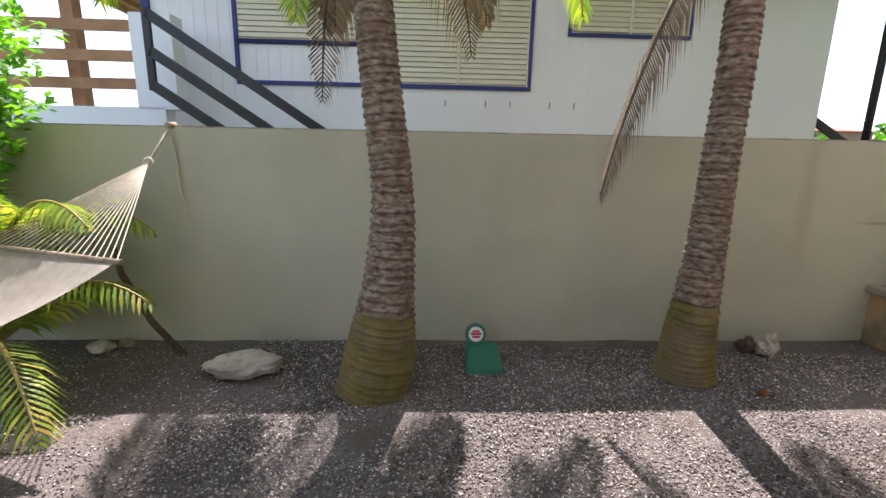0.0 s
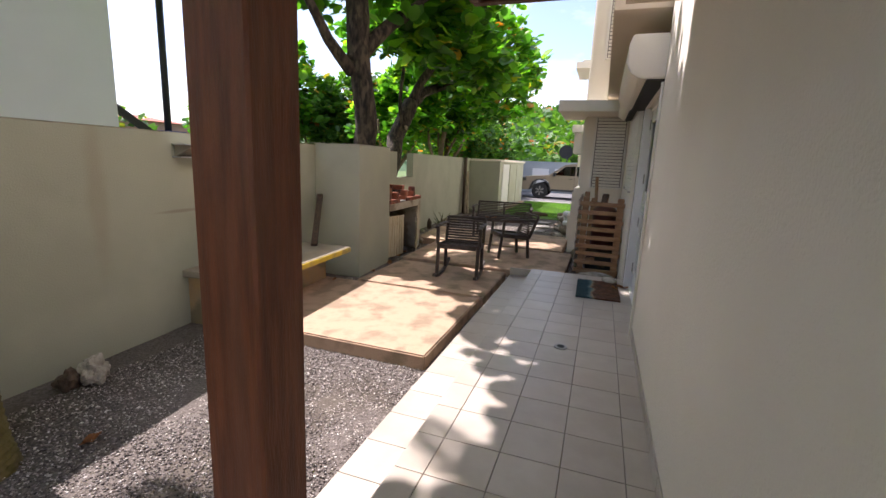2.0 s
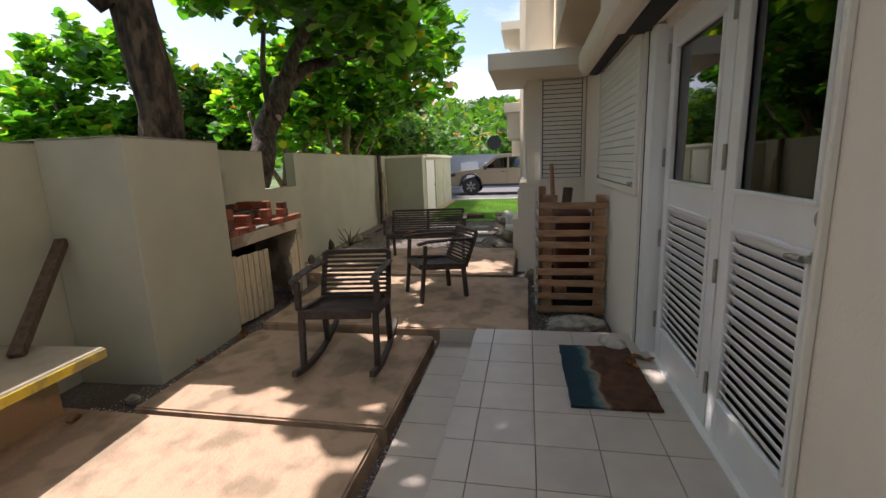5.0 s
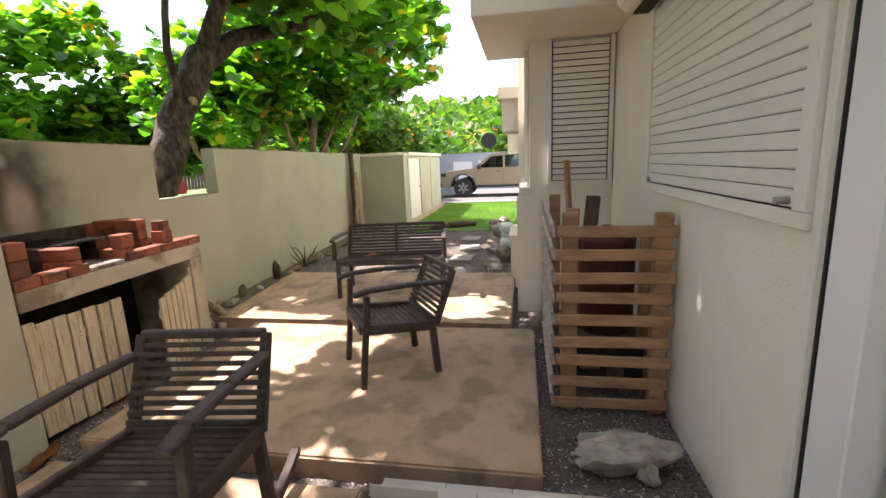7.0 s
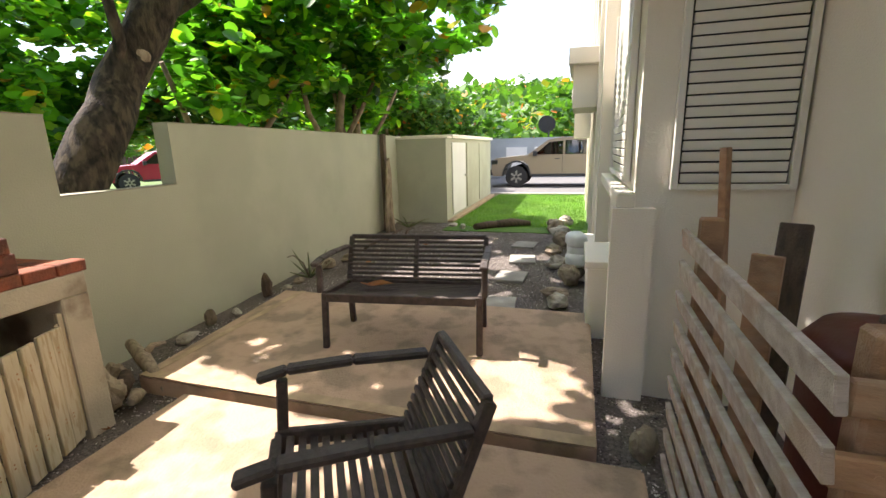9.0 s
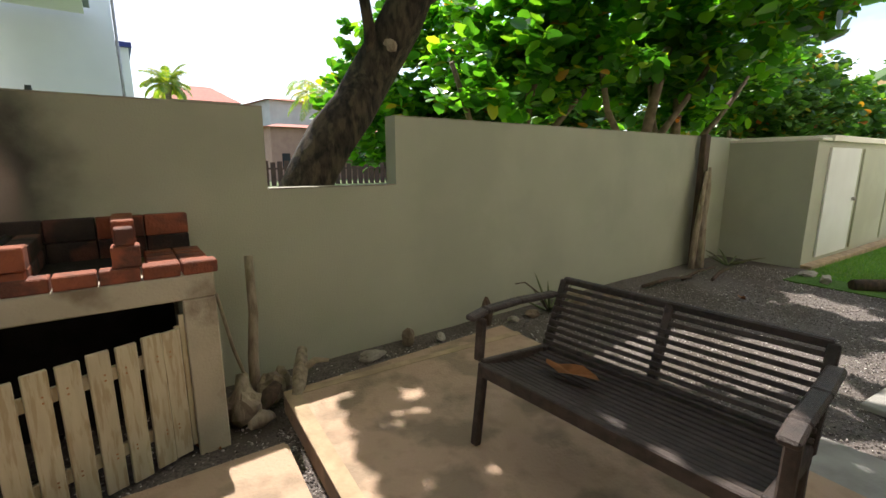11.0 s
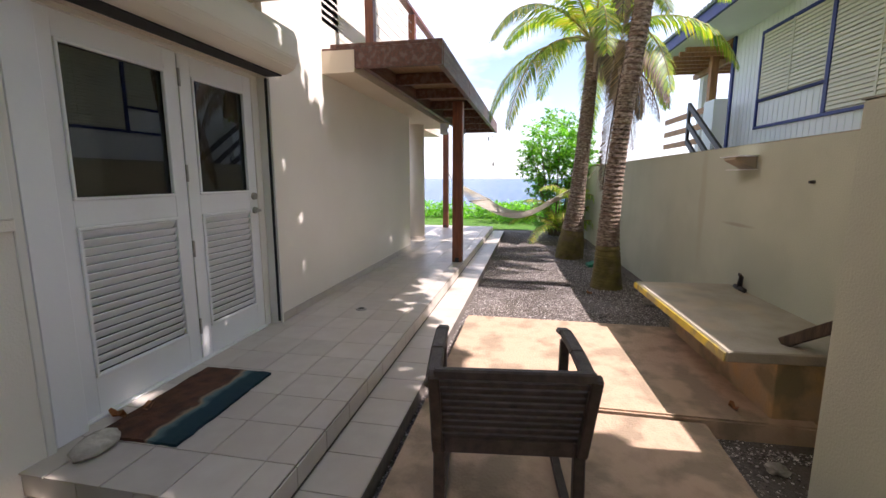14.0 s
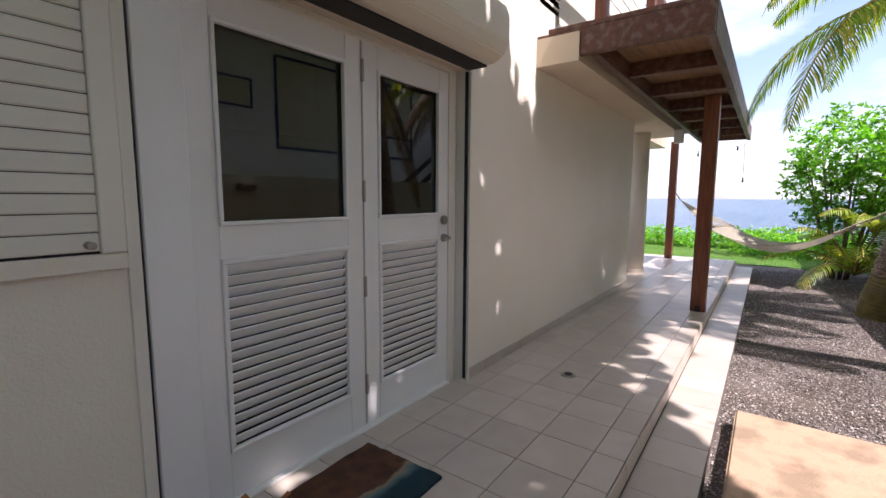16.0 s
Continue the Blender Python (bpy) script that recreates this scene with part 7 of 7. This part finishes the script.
def ring_trunk(parent, pts, rad, step=0.055, seed=1):
    ps = [Vector(p) for p in pts]
    ln = [0]
    for a, b in zip(ps[:-1], ps[1:]):
        ln.append(ln[-1] + (b - a).length)
    out, rr = [], []
    r0 = random.Random(seed)
    s = 0.0
    def at(s):
        i = max(k for k in range(len(ln)) if ln[k] <= s + 1e-9)
        i = min(i, len(ps) - 2)
        f = (s - ln[i]) / (ln[i + 1] - ln[i])
        # smooth spline
        a, b, c, d = ps[max(i - 1, 0)], ps[i], ps[i + 1], ps[min(i + 2, len(ps) - 1)]
        q = 0.5 * ((2 * b) + (c - a) * f + (2 * a - 5 * b + 4 * c - d) * f * f + (3 * b - a - 3 * c + d) * f ** 3)
        return q, rad[i] + (rad[i + 1] - rad[i]) * f
    while s < ln[-1]:
        h = step * (0.7 + 0.6 * r0.random()) * (1.0 if s > 0.5 else 0.7)
        for f, k in ((0.0, 0.955), (0.12, 1.065), (0.30, 1.045), (0.9, 0.965)):
            if s + f * h < ln[-1]:
                p, r = at(s + f * h)
                tilt = Vector((0, 0, 0.008 * r0.uniform(-1, 1)))
                out.append(p + tilt * 0)
                rr.append(r * k)
        s += h
    cut = next(i for i, p in enumerate(out) if p.z > 0.52)
    for nm, a, b, mm, lb in (("trunk_foot", 0, cut + 1, "palm_moss", "swollen mossy yellow-green foot of the trunk"), ("trunk", cut, len(out), "palm_bark", "ringed grey-brown palm trunk")):
        bm = bmesh.new()
        tube(bm, out[a:b], rr[a:b], 20, cap=True, wob=0.02, seed=seed)
        part(nm, bm, M[mm], parent, lb)


def palm(at, pts, rad, nfr, ln, seed, dead, label):
    t = thing("palm_tree", label, "palm tree", at)
    loc = [tuple(Vector(p) - Vector(at)) for p in pts]
    t.location = (0, 0, 0)
    ring_trunk(t, pts, rad, seed=seed)
    top = Vector(pts[-1])
    r0 = random.Random(seed)
    bm = bmesh.new()
    tube(bm, [top - Vector((0, 0, 0.05)), top + Vector((0, 0, 0.25)), top + Vector((0, 0, 0.6))], [rad[-1] * 1.05, rad[-1] * 1.25, rad[-1] * 0.5], 12, wob=0.3)
    part("crown_shaft", bm, M["frond_dead"], t, "brown fibrous leaf bases")
    for k in range(nfr):
        az = 2.4 * k + r0.uniform(-0.2, 0.2)
        el = 1.25 - 1.25 * (k / nfr) + r0.uniform(-0.1, 0.1)
        frond(t, top + Vector((0.05 * math.cos(az), 0.05 * math.sin(az), 0.35)), az, el, ln * r0.uniform(0.85, 1.1), 1.5 + 0.9 * (k / nfr))
    for az, el, l, dr in dead:
        frond(t, top + Vector((0.06 * math.cos(az), 0.06 * math.sin(az), 0.2)), az, el, l, dr, True)
    return t


palm((0.29, 4.74, GR), [(0.29, 4.70, -0.06), (0.34, 4.72, 0.22), (0.40, 4.76, 0.75), (0.42, 4.80, 1.3), (0.34, 4.86, 2.0), (0.26, 4.92, 2.8), (0.22, 4.97, 3.5)],
     [0.245, 0.235, 0.165, 0.135, 0.125, 0.118, 0.11], 19, 2.6, 5, [(2.0, 0.1, 1.7, 3.4), (0.9, 0.2, 1.9, 2.6), (0.4, 0.0, 1.5, 3.4)], "coconut palm with a curved ringed trunk and drooping crown in gravel")
palm((2.54, 4.78, GR), [(2.58, 5.02, -0.06), (2.58, 5.02, 0.25), (2.60, 5.01, 0.8), (2.63, 5.04, 1.5), (2.68, 5.10, 2.3), (2.72, 5.22, 3.4), (2.73, 5.34, 4.6), (2.72, 5.40, 5.4)],
     [0.215, 0.175, 0.135, 0.118, 0.112, 0.108, 0.108, 0.10], 15, 2.7, 8, [(3.4, -0.3, 2.3, 4.2)], "tall coconut palm with a leaning ringed trunk in gravel")
palm((10.0, 32.0, GR), [(9.8, 32.0, -0.1), (9.9, 32.0, 2.0), (10.0, 32.0, 5.1)], [0.2, 0.16, 0.14], 20, 1.45, 11, [], "distant coconut palm with a thin pale trunk beyond the field")
# dry frond hanging down against the trunk
hang = thing("dead_frond", "dry grey-brown palm frond hanging down beside the trunk", "palm frond", (0, 0, 0))
frond(hang, (3.02, 5.22, 3.9), radians(190), -0.9, 2.9, 1.2, True, 110, 0.022, 0.34)
hang2 = thing("dead_frond", "dry grey-brown palm frond hanging over the garden wall", "palm frond", (0, 0, 0))
frond(hang2, (0.2, 5.1, 3.6), radians(125), -0.6, 1.9, 2.0, True, 44, 0.022, 0.34)
frond(hang2, (0.2, 4.9, 3.55), radians(55), 0.0, 1.9, 2.2, True, 44, 0.022, 0.40)
young = thing("young_palm", "young palm with arching yellow-green fronds below the bush", "palm", (0, 0, 0))
for k in range(12):
    az = k * 2.4 + 0.5
    frond(young, (-2.45, 4.75, 0.15), az, 1.25 - 0.07 * k, 1.5, 1.6, False, 30, 0.03, 0.34)
for k in range(4):
    frond(young, (-2.35, 4.9, 0.9), -0.9 + k * 0.55, 0.9 - 0.1 * k, 1.1, 1.6, False, 26, 0.03, 0.3)
far_palm = thing("palm_tree", "far grey-green palm above the roofs", "palm tree", (0, 0, 0), group="far palms")
for cx, cy, cz in ((17.5, 30, 5.4), (24.5, 58, 9.5)):
    limb(far_palm, [(cx, cy, -0.1), (cx + 0.3, cy, cz)], 0.16, 0.11, "trunk", M["branch"])
    for k in range(13):
        frond(far_palm, (cx + 0.3, cy, cz), k * 2.4, 1.0 - 0.09 * k, 2.7, 2.0, False, 22, 0.09, 0.7)

# ---- small stones of the gravel ----
PEB = ([(1, 0, 0), (-1, 0, 0), (0, 1, 0), (0, -1, 0), (0, 0, 1), (0, 0, -0.6)], [(0, 2, 4), (2, 1, 4), (1, 3, 4), (3, 0, 4), (2, 0, 5), (1, 2, 5), (3, 1, 5), (0, 3, 5)])


def pebbles(name, regions, size, seed):
    rr = np.random.default_rng(seed)
    ps = []
    for x0, x1, y0, y1, n in regions:
        ps.append(np.stack([rr.uniform(x0, x1, n), rr.uniform(y0, y1, n)], 1))
    p = np.concatenate(ps)
    n = len(p)
    z = np.full(n, GR + 0.004)
    pos = np.stack([p[:, 0], p[:, 1], z], 1)
    ax = np.stack([rr.normal(size=n), rr.normal(size=n), rr.normal(size=n) * 0.25], 1)
    up = np.stack([rr.normal(size=n) * 0.3, rr.normal(size=n) * 0.3, np.ones(n)], 1)
    s = size * (0.55 + 0.9 * rr.random(n) ** 2)
    sz = np.stack([s, s * (0.9 + 0.5 * rr.random(n)), s * 0.6], 1)
    ob = new(name, scatter_mesh(name, PEB[0], PEB[1], pos, ax, up, sz, M["pebble"]))
    return tagged(ob, "loose small grey and brown gravel stones", "gravel", kind="stuff")


pebbles("gravel", [(-0.8, 4.6, 3.26, 5.45, 62000), (-3.6, -0.8, 3.26, 5.3, 9000), (4.4, 7.8, 3.24, 3.38, 2600), (6.31, 6.42, 3.3, 5.5, 1400), (4.6, 7.9, 5.05, 5.35, 1600),
                   (7.70, 9.6, 1.65, 2.62, 5200), (9.52, 9.62, 2.6, 5.4, 1600), (7.8, 11.4, 5.1, 6.0, 4200), (7.74, 7.79, 2.9, 5.1, 700), (9.5, 11.6, 2.3, 2.78, 1800), (11.4, 16.0, 2.8, 6.1, 24000)], 0.0070, 3)

# blades of grass on the lawns
BL = ([(-0.05, 0, 0), (0.05, 0, 0), (0.02, 1, 0.25)], [(0, 1, 2)])


def grass(name, x0, x1, y0, y1, n, h, seed):
    rr = np.random.default_rng(seed)
    pos = np.stack([rr.uniform(x0, x1, n), rr.uniform(y0, y1, n), np.full(n, GR + 0.008)], 1)
    ax = np.stack([rr.normal(size=n) * 0.35, rr.normal(size=n) * 0.35, np.ones(n)], 1)
    up = np.stack([rr.normal(size=n), rr.normal(size=n), np.zeros(n)], 1)
    ob = new(name, scatter_mesh(name, BL[0], BL[1], pos, ax, up, h * (0.6 + 0.8 * rr.random(n)), M["blade"]))
    return tagged(ob, "short mown grass blades", "grass", kind="stuff")


grass("grass", 15.9, 21.7, 2.75, 5.3, 42000, 0.045, 4)
grass("grass", -12.0, -4.1, -3.0, 5.8, 36000, 0.05, 5)

# ---- floor tiles, last ----
TS, TG = 0.288, 0.004


def tile_mesh(a, b, h):
    s = bmesh.new()
    bx(s, TG / 2, a - TG / 2, TG / 2, b - TG / 2, -h, 0, bevel=0.0018)
    return mesh_of("tile", s, M["tile"])


T_FULL, T_NOSE, T_TREAD = tile_mesh(TS, TS, 0.0088), tile_mesh(TS, 0.146, 0.0088), tile_mesh(TS, 0.292, 0.0088)
T_RISE = tile_mesh(TS, 0.105, 0.0088)
T_END = tile_mesh(0.05, TS, 0.0088)
joined = bmesh.new()
X1 = 7.52
cols = int((X1 + 2.9) / TS)
for i in range(cols):
    x = X1 - (i + 1) * TS
    piece("tile", T_NOSE, path, Matrix.Translation((x, 2.844, PT)))
    piece("tile", T_TREAD, path, Matrix.Translation((x, 2.998, LT)))
    piece("tile", T_RISE, path, Matrix.Translation((x, 2.9885, LT + 0.007)) @ Matrix.Rotation(radians(90), 4, "X"))
    rows = 5 if x > -0.9 else 9
    for j in range(rows):
        y = 2.844 - (j + 1) * TS
        if x + TS > 1.17 and y + TS < HW - 0.3:
            continue
        if x > -0.8:
            piece("tile", T_FULL, path, Matrix.Translation((x, y, PT)))
        else:
            bx(joined, x + TG / 2, x + TS - TG / 2, y + TG / 2, y + TS - TG / 2, PT - 0.0088, PT)
part("tile", joined, M["tile"], path, kind="stuff")
for j in range(6):
    y = 3.29 - (j + 1) * TS
    piece("tile", T_FULL, path, Matrix.Translation((7.401, y, LT)))
    piece("tile", tile_mesh(TS, 0.105, 0.0088), path, Matrix.Translation((7.5115, y, LT + 0.007)) @ Matrix.Rotation(radians(90), 4, "Z") @ Matrix.Rotation(radians(90), 4, "X"))
